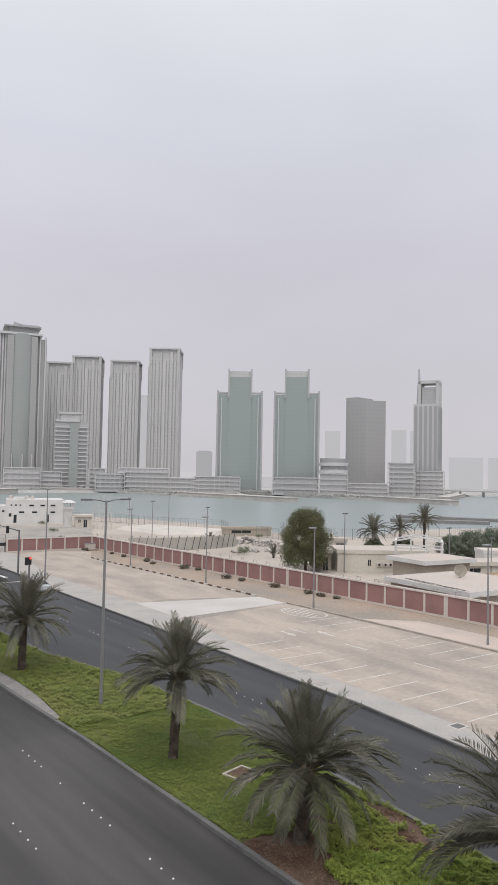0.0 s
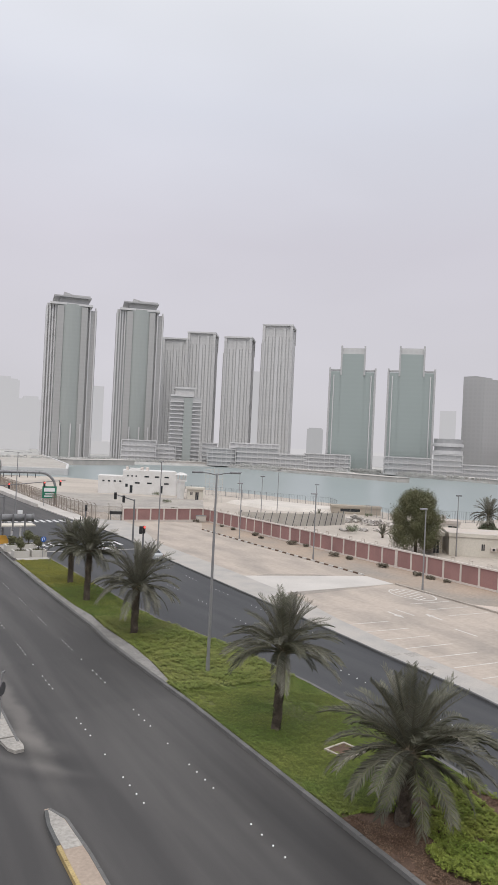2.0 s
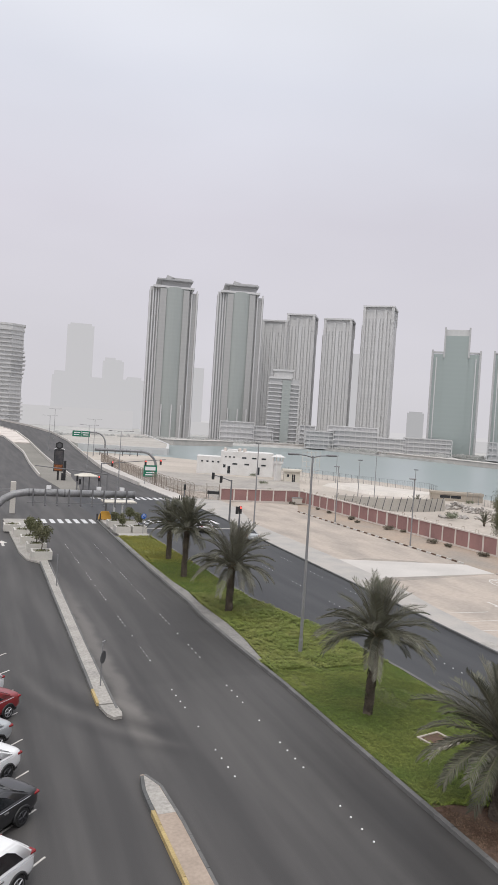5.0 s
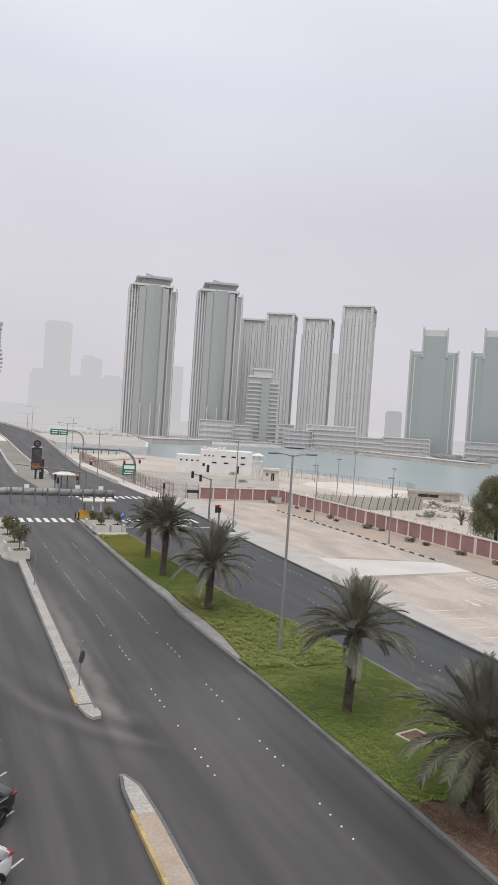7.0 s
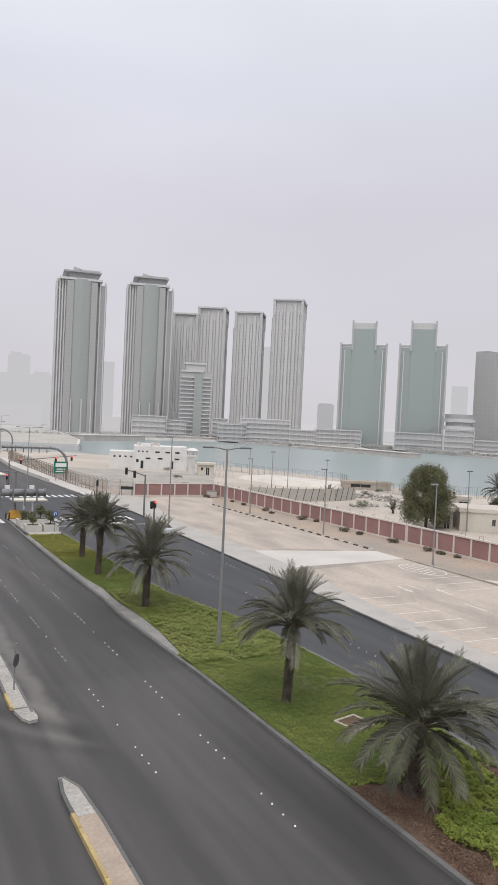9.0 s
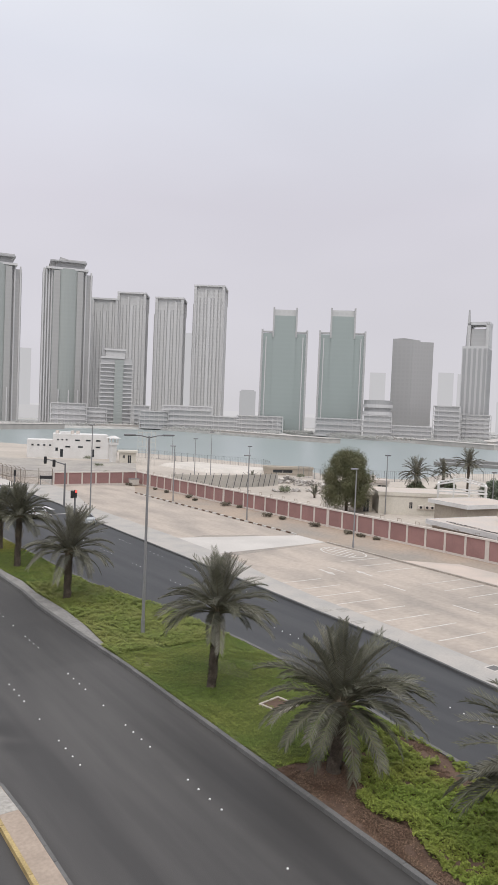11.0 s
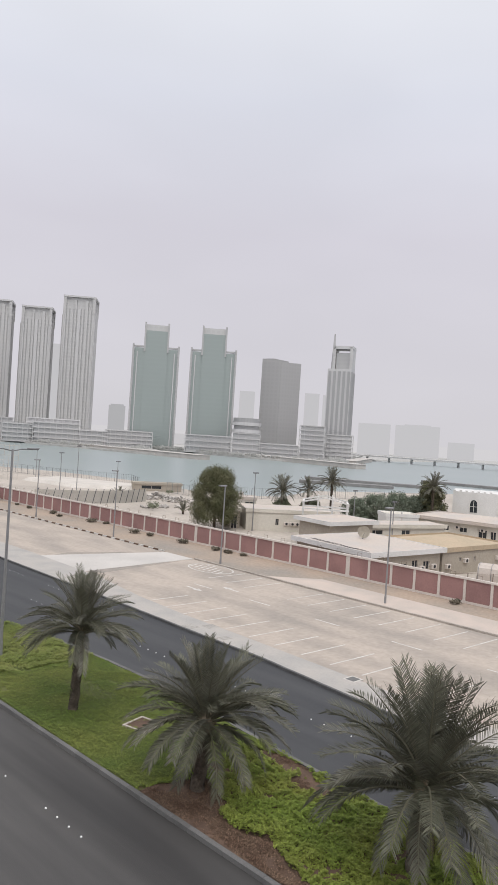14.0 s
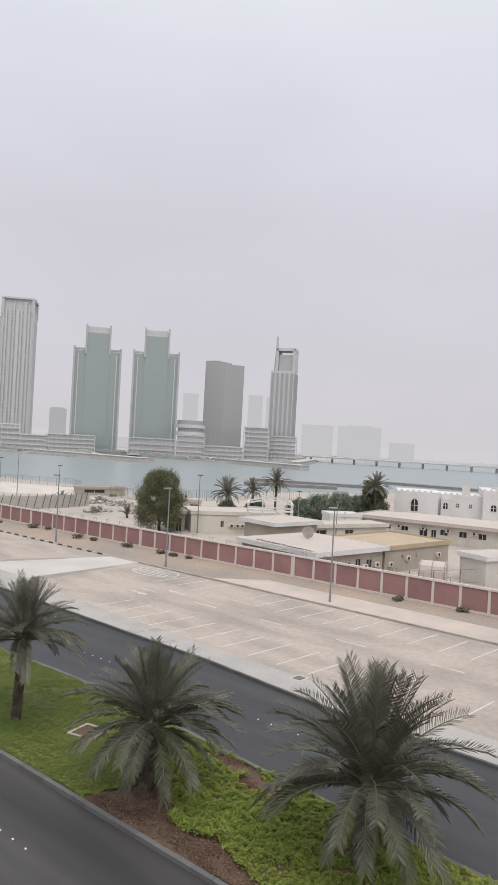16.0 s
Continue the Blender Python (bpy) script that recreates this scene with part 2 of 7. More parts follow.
SCRUB = mat("scrub", (0.16, 0.14, 0.105), 0.9, vary=0.2, scale=0.8, island=0.3)
RUBBLE = mat("rubble", (0.45, 0.42, 0.39), 0.9, vary=0.2, scale=0.8, bump=0.2, island=0.35)
FENCE = mat("fence_steel", (0.22, 0.23, 0.235), 0.6, metal=0.3, vary=0.1, scale=1)
RUSTY = mat("fence_rusty", (0.24, 0.20, 0.165), 0.8, vary=0.2, scale=1, tint=(0.17, 0.13, 0.10))
SHEET = mat("sheet_barrier", (0.56, 0.53, 0.485), 0.85, vary=0.08, scale=0.5)
GREEN_SIGN = plain("sign_green", (0.012, 0.16, 0.095), 0.4)
BLUE_SIGN = plain("sign_blue", (0.02, 0.11, 0.42), 0.4)
SIGN_WHITE = plain("sign_white", (0.75, 0.75, 0.75), 0.4)
SIGN_BACK = mat("sign_back", (0.10, 0.10, 0.105), 0.5, metal=0.3, vary=0.1, scale=3)
RED_LAMP = plain("red_signal", (1.0, 0.10, 0.08), 0.4, glow=1.2)
ORANGE = plain("barrier_orange", (0.62, 0.34, 0.05), 0.55)
PLANTER = mat("planter_concrete", (0.52, 0.50, 0.46), 0.85, vary=0.08, scale=1.5, bump=0.1)


def water_material():
    m = bpy.data.materials.new("sea_water")
    m.use_nodes = True
    t = m.node_tree
    b = t.nodes["Principled BSDF"]
    b.inputs["Base Color"].default_value = (0.27, 0.36, 0.37, 1)
    b.inputs["Roughness"].default_value = 0.32
    b.inputs["Specular IOR Level"].default_value = 0.35
    geo, n = t.nodes.new("ShaderNodeNewGeometry"), t.nodes.new("ShaderNodeTexNoise")
    mp = t.nodes.new("ShaderNodeMapping")
    mp.inputs["Scale"].default_value = (0.5, 0.25, 1)
    n.inputs["Scale"].default_value, n.inputs["Detail"].default_value = 1.0, 4
    t.links.new(geo.outputs["Position"], mp.inputs[0])
    t.links.new(mp.outputs[0], n.inputs["Vector"])
    bp = t.nodes.new("ShaderNodeBump")
    bp.inputs["Strength"].default_value, bp.inputs["Distance"].default_value = 0.35, 0.25
    t.links.new(n.outputs["Fac"], bp.inputs["Height"])
    t.links.new(bp.outputs[0], b.inputs["Normal"])
    n2, mix = t.nodes.new("ShaderNodeTexNoise"), t.nodes.new("ShaderNodeMix")
    n2.inputs["Scale"].default_value = 0.012
    t.links.new(geo.outputs["Position"], n2.inputs["Vector"])
    mix.data_type = "RGBA"
    mix.inputs[6].default_value, mix.inputs[7].default_value = (0.228, 0.272, 0.272, 1), (0.27, 0.305, 0.303, 1)
    t.links.new(n2.outputs["Fac"], mix.inputs[0])
    t.links.new(mix.outputs[2], b.inputs["Base Color"])
    return m


WATER = water_material()


def road_wear(m):
    """Dust gathered beside the divider, and tyre tracks that curve from the gap into the service road."""
    t = m.node_tree
    b = t.nodes["Principled BSDF"]
    col = b.inputs["Base Color"].links[0].from_socket
    geo = t.nodes.new("ShaderNodeNewGeometry")
    n = t.nodes.new("ShaderNodeTexNoise")
    n.inputs["Scale"].default_value, n.inputs["Detail"].default_value = 0.5, 4
    t.links.new(geo.outputs["Position"], n.inputs["Vector"])

    def math_node(op, a, bb):
        k = t.nodes.new("ShaderNodeMath")
        k.operation = op
        for i, v in enumerate((a, bb)):
            if isinstance(v, (int, float)):
                k.inputs[i].default_value = v
            else:
                t.links.new(v, k.inputs[i])
        return k.outputs[0]

    def ramp(v, lo, hi, a=0.0, bb=1.0):
        k = t.nodes.new("ShaderNodeMapRange")
        k.interpolation_type = "SMOOTHSTEP"
        for i, x in enumerate((lo, hi, a, bb)):
            k.inputs[i + 1].default_value = x
        t.links.new(v, k.inputs[0])
        return k.outputs[0]

    sep = t.nodes.new("ShaderNodeSeparateXYZ")
    t.links.new(geo.outputs["Position"], sep.inputs[0])
    x, y = sep.outputs[0], sep.outputs[1]
    wob = math_node("MULTIPLY", math_node("SUBTRACT", n.outputs["Fac"], 0.5), 1.2)
    # dust beside the divider
    off = math_node("ABSOLUTE", math_node("SUBTRACT", math_node("ADD", x, wob), 8.8), 0)
    dust = math_node("MULTIPLY", ramp(off, 0.1, 0.8, 0.55, 0.0), math_node("MULTIPLY", ramp(y, 27, 34), ramp(y, 50, 68, 1.0, 0.0)))

    def arc(cx, cy, r, w, amount):
        d = t.nodes.new("ShaderNodeVectorMath")
        d.operation = "DISTANCE"
        flat = t.nodes.new("ShaderNodeCombineXYZ")
        t.links.new(x, flat.inputs[0])
        t.links.new(y, flat.inputs[1])
        t.links.new(flat.outputs[0], d.inputs[0])
        d.inputs[1].default_value = (cx, cy, 0)
        o = math_node("ABSOLUTE", math_node("SUBTRACT", math_node("ADD", d.outputs["Value"], math_node("MULTIPLY", wob, 0.5)), r), 0)
        a = math_node("MULTIPLY", ramp(o, 0.0, w, amount, 0.0), math_node("MULTIPLY", ramp(y, 26, 30), ramp(y, 35, 46, 1.0, 0.0)))
        return math_node("MULTIPLY", a, ramp(x, 8.8, 11.0, 1.0, 0.0))

    dark = math_node("ADD", arc(20.6, 43.2, 15.9, 0.9, 0.36), arc(20.6, 43.2, 17.6, 0.7, 0.22))
    light = math_node("ADD", dust, math_node("ADD", arc(20.6, 43.2, 14.6, 0.7, 0.22), arc(20.6, 43.2, 16.8, 0.5, 0.14)))
    cross = math_node("MULTIPLY", ramp(math_node("ADD", y, wob), 37.3, 37.9), ramp(math_node("ADD", y, wob), 46.0, 46.8, 1.0, 0.0))
    dark = math_node("ADD", dark, math_node("MULTIPLY", math_node("MULTIPLY", cross, ramp(x, 9.0, 9.6)), 0.10))
    oily = math_node("MULTIPLY", ramp(math_node("ADD", x, wob), 13.6, 15.2), ramp(y, 22, 34, 1.0, 0.0))
    dark = math_node("ADD", dark, math_node("MULTIPLY", oily, 0.28))
    mix = t.nodes.new("ShaderNodeMix")
    mix.data_type = "RGBA"
    t.links.new(light, mix.inputs[0])
    t.links.new(col, mix.inputs[6])
    mix.inputs[7].default_value = (0.175, 0.162, 0.15, 1)
    sc = t.nodes.new("ShaderNodeVectorMath")
    sc.operation = "SCALE"
    t.links.new(mix.outputs[2], sc.inputs[0])
    t.links.new(math_node("SUBTRACT", 1.0, dark), sc.inputs["Scale"])
    t.links.new(sc.outputs[0], b.inputs["Base Color"])


road_wear(ASPHALT)

# ---- the land: one sheet with its shores, the sea bed below the water ----
NEAR_SHORE = [(-600, -400), (420, -400), (430, 40), (235, 117), (165, 136), (138, 124), (121, 131), (126, 165), (119, 200), (103, 236), (78, 282), (42, 300), (-600, 300)]
FAR_SHORE = [(-4200, 470), (60, 480), (118, 470), (172, 498), (215, 508), (262, 505), (270, 438), (281, 364), (301, 372), (358, 470), (363, 405), (367, 345), (377, 279), (412, 298), (470, 352), (560, 392), (760, 430), (1500, 300), (4200, 900)]
bm = BM()


def shelf(bm, poly, z, edge, drop):
    """Flat land with a sloping bank down to the sea bed."""
    low = []
    n = len(poly)
    for i, (x, y) in enumerate(poly):
        a, b = Vector(poly[i - 1]), Vector(poly[(i + 1) % n])
        t = (b - a).normalized()
        low.append((x + t.y * edge, y - t.x * edge))
    top = [bm.verts.new((x, y, z)) for x, y in poly]
    bot = [bm.verts.new((x, y, drop)) for x, y in low]
    f = bm.faces.new(top)
    for i in range(n):
        j = (i + 1) % n
        bm.faces.new((bot[i], bot[j], top[j], top[i]))
    bmesh.ops.triangulate(bm, faces=[f])


shelf(bm, NEAR_SHORE, -0.8, 4, -5)
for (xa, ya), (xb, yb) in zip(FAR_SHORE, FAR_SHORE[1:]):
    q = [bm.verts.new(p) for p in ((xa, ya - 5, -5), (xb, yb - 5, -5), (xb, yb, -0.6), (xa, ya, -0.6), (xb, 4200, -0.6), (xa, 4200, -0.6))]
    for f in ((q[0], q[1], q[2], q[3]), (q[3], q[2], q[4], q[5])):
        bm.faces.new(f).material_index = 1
vs = [bm.verts.new((x, y, -5.2)) for x, y in ((-4400, -4400), (4400, -4400), (4400, 4400), (-4400, 4400))]
bm.faces.new(vs)
GROUND_M = mat("land", (0.455, 0.405, 0.355), 0.95, vary=0.10, scale=0.05, bump=0.4, fine=40, tint=(0.36, 0.32, 0.28))
# far shore greyer than the near land, with haze in its colour
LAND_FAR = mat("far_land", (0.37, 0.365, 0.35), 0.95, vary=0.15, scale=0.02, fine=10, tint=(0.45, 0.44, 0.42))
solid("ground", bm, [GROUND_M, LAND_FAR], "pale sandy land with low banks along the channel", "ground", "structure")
bm = BM()
vs = [bm.verts.new((x, y, -2)) for x, y in ((-4300, -4300), (4300, -4300), (4300, 4300), (-4300, 4300))]
bm.faces.new(vs)
solid("water", bm, WATER, "calm pale turquoise sea channel under haze", "water", "structure")


def slab(name, poly, z0, z1, material, label, category="pavement"):
    bm = BM()
    prism(bm, poly, z0, z1)
    return solid(name, bm, material, label, category, "structure")


# roads: near carriageway with service road and junction; far carriageway of darker asphalt
slab("road_near", [(-40, -60), (17.75, -60), (17.75, 44), (18.5, 54), (18.1, 99), (18.1, 131), (-40, 131)], -1.2, 0.0, ASPHALT, "worn grey asphalt road and service road with tyre marks", "road")
slab("road_far", [(21.5, -60), (33.2, -60), (33.15, 20), (33.5, 24), (34.3, 31.5), (34.5, 38.6), (34.85, 46.7), (35.2, 58.4), (35.8, 81), (37.2, 100), (37.2, 122), (36.5, 131), (18.1, 131), (18.1, 99), (21.5, 98.5)], -1.2, -0.004, ASPHALT_DARK, "dark fresh asphalt road beside the planted median", "road")

# parking lot and walks on the far side
slab("pavement_far", [(33.2, -60), (36.0, -60), (36.06, 23), (36.8, 36), (37.05, 42.6), (37.7, 49.3), (39.2, 58), (39.8, 72), (40.2, 96), (44, 112), (45, 124.3), (40, 129), (37.2, 124), (37.2, 100), (35.8, 81), (35.2, 58.4), (34.85, 46.7), (34.5, 38.6), (34.3, 31.5), (33.5, 24), (33.15, 20)], -1.2, 0.12, PAVER, "pale grey block-paved walk beside the road", "pavement")
slab("parking_lot", [(36.0, -60), (54.0, -60), (54.0, 62), (54.0, 110), (59.6, 121), (45, 124.3), (44, 112), (40.2, 96), (39.8, 72), (39.2, 58), (37.7, 49.3), (37.05, 42.6), (36.8, 36), (36.06, 23)], -1.2, 0.02, CONCRETE, "empty sand-stained concrete parking lot", "parking lot")
slab("lot_ramp", [(39.4, 60.6), (54.0, 61.2), (54.0, 66), (39.7, 70)], -0.1, 0.05, CONCRETE_PALE, "clean pale concrete strip crossing the parking lot", "pavement")
CONCRETE_DARKER = mat("concrete_darker", (0.25, 0.225, 0.20), 0.85, vary=0.15, scale=0.5, bump=0.05, fine=9, tint=(0.33, 0.29, 0.25))
slab("lot_stain", [(40.6, 59.2), (43.5, 59.6), (47.5, 60.2), (52.0, 60.9), (46.5, 60.86), (39.6, 60.55)], -0.1, 0.026, CONCRETE_DARKER, "darker grey patch along the pale concrete strip", "stain")
slab("lot_stain", [(41.0, 69.6), (46.5, 68.1), (50.0, 67.2), (48.5, 68.6), (43.5, 70.4)], -0.1, 0.026, CONCRETE_DARKER, "darker grey patch behind the pale concrete strip", "stain")
slab("pavement_wall", [(54.2, -60), (58.6, -60), (58.4, 46), (54.2, 50)], -1.2, 0.14, PAVER_PINK, "sandy pink block-paved walk along the wall", "pavement")
slab("sand_strip", [(54.0, -60), (70, -60), (63.4, 10), (60.4, 125), (59.6, 122), (54, 110)], -1.3, 0.04, SAND_ORANGE, "strip of orange sand along the boundary wall", "ground")

# ---- boundary wall: pink panels between cream posts, cream coping ----
WALL_A, WALL_B, WALL_C = Vector((63.46, 5.9)), Vector((60.64, 123.15)), Vector((44.9, 124.2))
WALL_UP = 0.13


def boundary_wall(name, a, b, n, label):
    w = thing(name, label, "wall", None, "", "structure")
    d = (b - a) / n
    ang = math.degrees(math.atan2(d.y, d.x))
    L = d.length
    bm = BM()
    box(bm, 0.12, L - 0.12, -0.08, 0.08, -1.2, 2.12)
    panel = mesh_of("panel", bm, PINK)
    posts = []
    for wide in (0.13, 0.24):
        bm = BM()
        box(bm, -wide, wide, -0.13, 0.13, -1.2, 2.14)
        box(bm, -wide - 0.02, wide + 0.02, -0.16, 0.16, -1.2, 0.2)
        posts.append(mesh_of("post", bm, CREAM))
    bm = BM()
    box(bm, -0.02, L - 0.02, -0.19, 0.19, 2.12, 2.24)
    box(bm, -0.02, L - 0.02, -0.14, 0.14, 2.24, 2.31)
    cope = mesh_of("coping", bm, CREAM)
    bm = BM()
    box(bm, 0, L, -0.11, 0.11, -1.2, 0.12)
    plinth = mesh_of("plinth", bm, CREAM)
    for i in range(n):
        p = a + d * i
        for nm, me, dz in (("panel", panel, 0), ("coping", cope, 0), ("plinth", plinth, 0), ("post", posts[1 if i % 9 == 6 else 0], 0.003)):
            o = part(nm, me, None, w)
            o.matrix_basis = pose(p.x, p.y, dz + WALL_UP, 0, 0, ang)
    o = part("post", posts[0], None, w)
    o.matrix_basis = pose(b.x, b.y, 0.003 + WALL_UP, 0, 0, ang)
    return w


boundary_wall("wall_boundary", WALL_A, WALL_B, 44, "faded pink boundary wall with cream posts and coping")
boundary_wall("wall_return", WALL_B + Vector((-0.3, 0.02)), WALL_C, 6, "faded pink boundary wall return with cream posts")

# ---- median ----
STRIP_Y0 = 39.6


KERB_NEAR = [(17.75, 6), (17.74, 36), (17.60, 40.3), (17.50, 44), (17.42, 49.8), (17.64, 53.6), (17.58, 58), (17.56, 68), (17.72, 84.7), (17.95, 98)]
KERB_OUT = [(24.2, 8), (24.85, 19), (25.05, 21.4), (25.6, 27), (25.9, 32.6), (25.85, 36.3), (25.25, 44.8), (24.7, 46.8), (23.65, 52.1), (23.15, 54.3), (22.3, 83.7), (22.2, 98)]
COBBLE_EDGE = [(18.0, 39.6), (18.4, 43.5), (18.55, 47.3), (18.3, 52.8), (18.5, 56.8), (18.2, 60.6), (18.05, 70.6), (18.15, 84)]


def line_x(line, y):
    """Where a line of (x, y) points crosses y, held at its ends."""
    for (xa, ya), (xb, yb) in zip(line, line[1:]):
        if ya <= y <= yb:
            return xa + (xb - xa) * (y - ya) / (yb - ya)
    return line[0][0] if y < line[0][1] else line[-1][0]


def median_x(y):
    """The median's left and right edge at y."""
    left = line_x(KERB_NEAR, y)
    right = line_x(KERB_OUT, y)
    return left, right


def ribbon(name, y0, y1, inset, z, material, label, category, step=1.0, rough=0.0, seed=0):
    bm = BM()
    rows = []
    ny = int((y1 - y0) / step)
    for i in range(ny + 1):
        y = y0 + (y1 - y0) * i / ny
        a, b = median_x(y)
        row = []
        for k in range(13):
            x = a + inset + (b - a - 2 * inset) * k / 12
            h = rough * noise.noise((x * 0.6, y * 0.6, seed)) if 0 < k < 12 else 0
            row.append(bm.verts.new((x, y, z + h)))
        rows.append(row)
    for r, s in zip(rows, rows[1:]):
        for k in range(12):
            bm.faces.new((r[k], r[k + 1], s[k + 1], s[k]))
    return solid(name, bm, material, label, category, "structure", smooth=True)


ribbon("lawn", 22.4, 69, 0.09, 0.13, LAWN, "dense green ground cover on the median", "lawn", 0.8, 0.10)
ribbon("lawn_end", 69.0, 84.5, 0.09, 0.135, LAWN_DRY, "yellowish lawn at the end of the median", "lawn", 0.8, 0.03)
ribbon("soil_bed", -20, 22.4, 0.09, 0.12, SOIL, "bare brown soil between plants on the median", "soil", 0.8, 0.10, 3)
slab("pavement_nose", [(18.5, 84.5), (22.3, 84.5), (22.2, 97.8), (18.4, 97.8)], -0.2, 0.14, PAVER, "paved end of the median at the junction", "pavement")


def kerb_run(name, path, material, label, width=0.24, height=0.17, size=0.95, alt=None):
    k = thing(name, label, "kerb", None, "", "structure")
    bm = BM()
    box(bm, 0.008, size - 0.008, -width / 2, width / 2, -0.3, height)
    for v in bm.verts:
        if v.co.z > 0 and v.co.y < 0:
            v.co.y += 0.02
    me = [mesh_of("kerb_stone", bm, material)]
    if alt:
        me.append(me[0].copy())
        me[1].materials[0] = alt
    pts = [Vector(p) for p in path]
    i = 0
    for a, b in zip(pts, pts[1:]):
        d = b - a
        n = max(1, round(d.length / size))
        ang = math.degrees(math.atan2(d.y, d.x))
        for j in range(n):
            p = a + d * j / n
            o = part("kerb_stone", me[i % len(me)], None, k)
            o.matrix_basis = pose(p.x, p.y, random.uniform(-0.006, 0.006), 0, 0, ang) @ Matrix.Diagonal((d.length / n / size, 1, 1, 1))
            i += 1
    return k


kerb_run("kerb_median_near", KERB_NEAR, KERB, "grey kerb stones along the median and the near road")
kerb_run("kerb_median_far", KERB_OUT[::-1], KERB, "grey kerb stones along the median and the far road")
kerb_run("kerb_far", [(33.2, 8), (33.15, 20), (33.5, 24), (34.3, 31.5), (34.5, 38.6), (34.85, 46.7), (35.2, 58.4), (35.8, 81), (37.2, 100), (37.2, 122)], KERB_D, "dark kerb stones between the far road and the walk", 0.2, 0.15)
kerb_run("kerb_lot", [(54.05, 66.5), (54.0, 110)], KERB_W, "weathered black and white kerb beside the sand", 0.2, 0.18, 1.0, SOIL)
CREAM_KERB = mat("kerb_sandy", (0.42, 0.375, 0.33), 0.85, vary=0.15, scale=0.9, bump=0.2, obj=0.12)
kerb_run("kerb_lot_near", [(54.1, 10), (54.1, 61)], CREAM_KERB, "sandy kerb between the parking lot and the walk", 0.2, 0.17)


def island(name, path, half, z, material, label):
    """A narrow raised divider along path."""
    pts = [Vector(p) for p in path]
    L, R_ = [], []
    for i, p in enumerate(pts):
        d = (pts[min(i + 1, len(pts) - 1)] - pts[max(i - 1, 0)]).normalized()
        L.append((p.x - d.y * half[i], p.y + d.x * half[i]))
        R_.append((p.x + d.y * half[i], p.y - d.x * half[i]))
    return slab(name, R_ + L[::-1], -0.2, z, material, label)


island("divider_near", [(8.0, 6), (8.0, 24), (7.95, 26.6), (7.8, 27.6)], [0.36, 0.36, 0.28, 0.1], 0.15, mat("divider_paving", (0.36, 0.29, 0.235), 0.85, vary=0.12, scale=1.0, bump=0.2, fine=8), "narrow raised divider paved in brownish blocks")
kerb_run("kerb_divider_near", [(7.55, 24.9), (7.55, 6)], KERB_Y, "yellow painted kerb stones of the divider", 0.16, 0.17, 1.0)
kerb_run("kerb_divider_nose", [(7.75, 27.5), (7.58, 26.4), (7.55, 24.9)], KERB_D, "dark kerb stones round the divider nose", 0.16, 0.17, 1.0)
kerb_run("kerb_divider_near_right", [(8.43, 6), (8.43, 24), (8.3, 26.6), (7.9, 27.6)], KERB, "grey kerb stones of the divider beside the road", 0.14, 0.16)
island("divider_tip", [(8.0, 33.35), (7.9, 33.8), (7.76, 34.85)], [0.2, 0.36, 0.4], 0.15, PAVER_GREY, "loose cobbled end piece of the divider")
island("divider_far", [(7.75, 35.0), (7.75, 35.2), (7.85, 45), (8.05, 58), (8.2, 69.6), (7.75, 71.5), (7.6, 75), (7.3, 98)], [0.38, 0.38, 0.33, 0.34, 0.4, 1.0, 1.3, 1.45], 0.15, PAVER_GREY, "narrow raised divider of grey paving between road and service road")
kerb_run("kerb_divider_end", [(7.34, 35.1), (7.39, 38.9)], KERB_Y, "yellow and grey kerb stones at the divider end", 0.16, 0.172, 1.9, KERB)
kerb_run("kerb_divider_far", [(7.39, 38.1), (7.48, 45), (7.68, 58), (7.88, 70)], KERB, "kerb stones of the divider beside the service road", 0.16, 0.17)
kerb_run("kerb_divider_far_right", [(8.12, 34.3), (8.22, 45), (8.44, 58), (8.74, 70)], KERB, "kerb stones of the divider beside the road", 0.14, 0.16)

# ---- the ramp beyond the junction: two rising carriageways with low parapets ----


def ramp_z(y):
    u = min(1, max(0, (y - 175) / 260))
    return 11 * (3 * u * u - 2 * u ** 3)


def strip(name, left, right, material, label, category, dz=0.0, skirt=True):
    """A road between two lines of (x, y), following the ramp."""
    bm = BM()
    n = 60
    rows = []

    def along(line, u):
        s = u * (len(line) - 1)
        i = min(int(s), len(line) - 2)
        return Vector(line[i]).lerp(Vector(line[i + 1]), s - i)

    for i in range(n + 1):
        a, b = along(left, i / n), along(right, i / n)
        rows.append([bm.verts.new((p.x, p.y, z)) for p, z in ((a, -1.5), (a, ramp_z(a.y) + dz), (b, ramp_z(b.y) + dz), (b, -1.5))])
    for r, s in zip(rows, rows[1:]):
        for k in range(3):
            bm.faces.new((r[k], r[k + 1], s[k + 1], s[k]))
    return solid(name, bm, material, label, category, "structure")


RR = [(36.4, 128), (35.6, 150), (35.0, 187), (36.6, 235), (37.3, 277), (34.6, 309), (28, 335), (17, 362), (0, 395)]
RL = [(20.5, 128), (22.6, 147), (23.7, 167), (23.6, 200), (23.3, 227), (22.6, 270), (20.5, 304), (13, 330), (-6, 362)]
LR = [(18.4, 128), (18.0, 141), (16.6, 164), (17.3, 200), (18.0, 231), (16.5, 260), (14.5, 282), (4, 310), (-14, 335)]
LL = [(0, 128), (0, 141), (0, 164), (0, 200), (0, 231), (-2, 260), (-5, 282), (-14, 310), (-32, 335)]
strip("road_ramp_out", RL, RR, ASPHALT, "grey asphalt ramp road rising towards the bridge", "road", 0.006)
strip("road_ramp_in", LL, LR, ASPHALT, "grey asphalt carriageway coming down from the bridge", "road", 0.006)
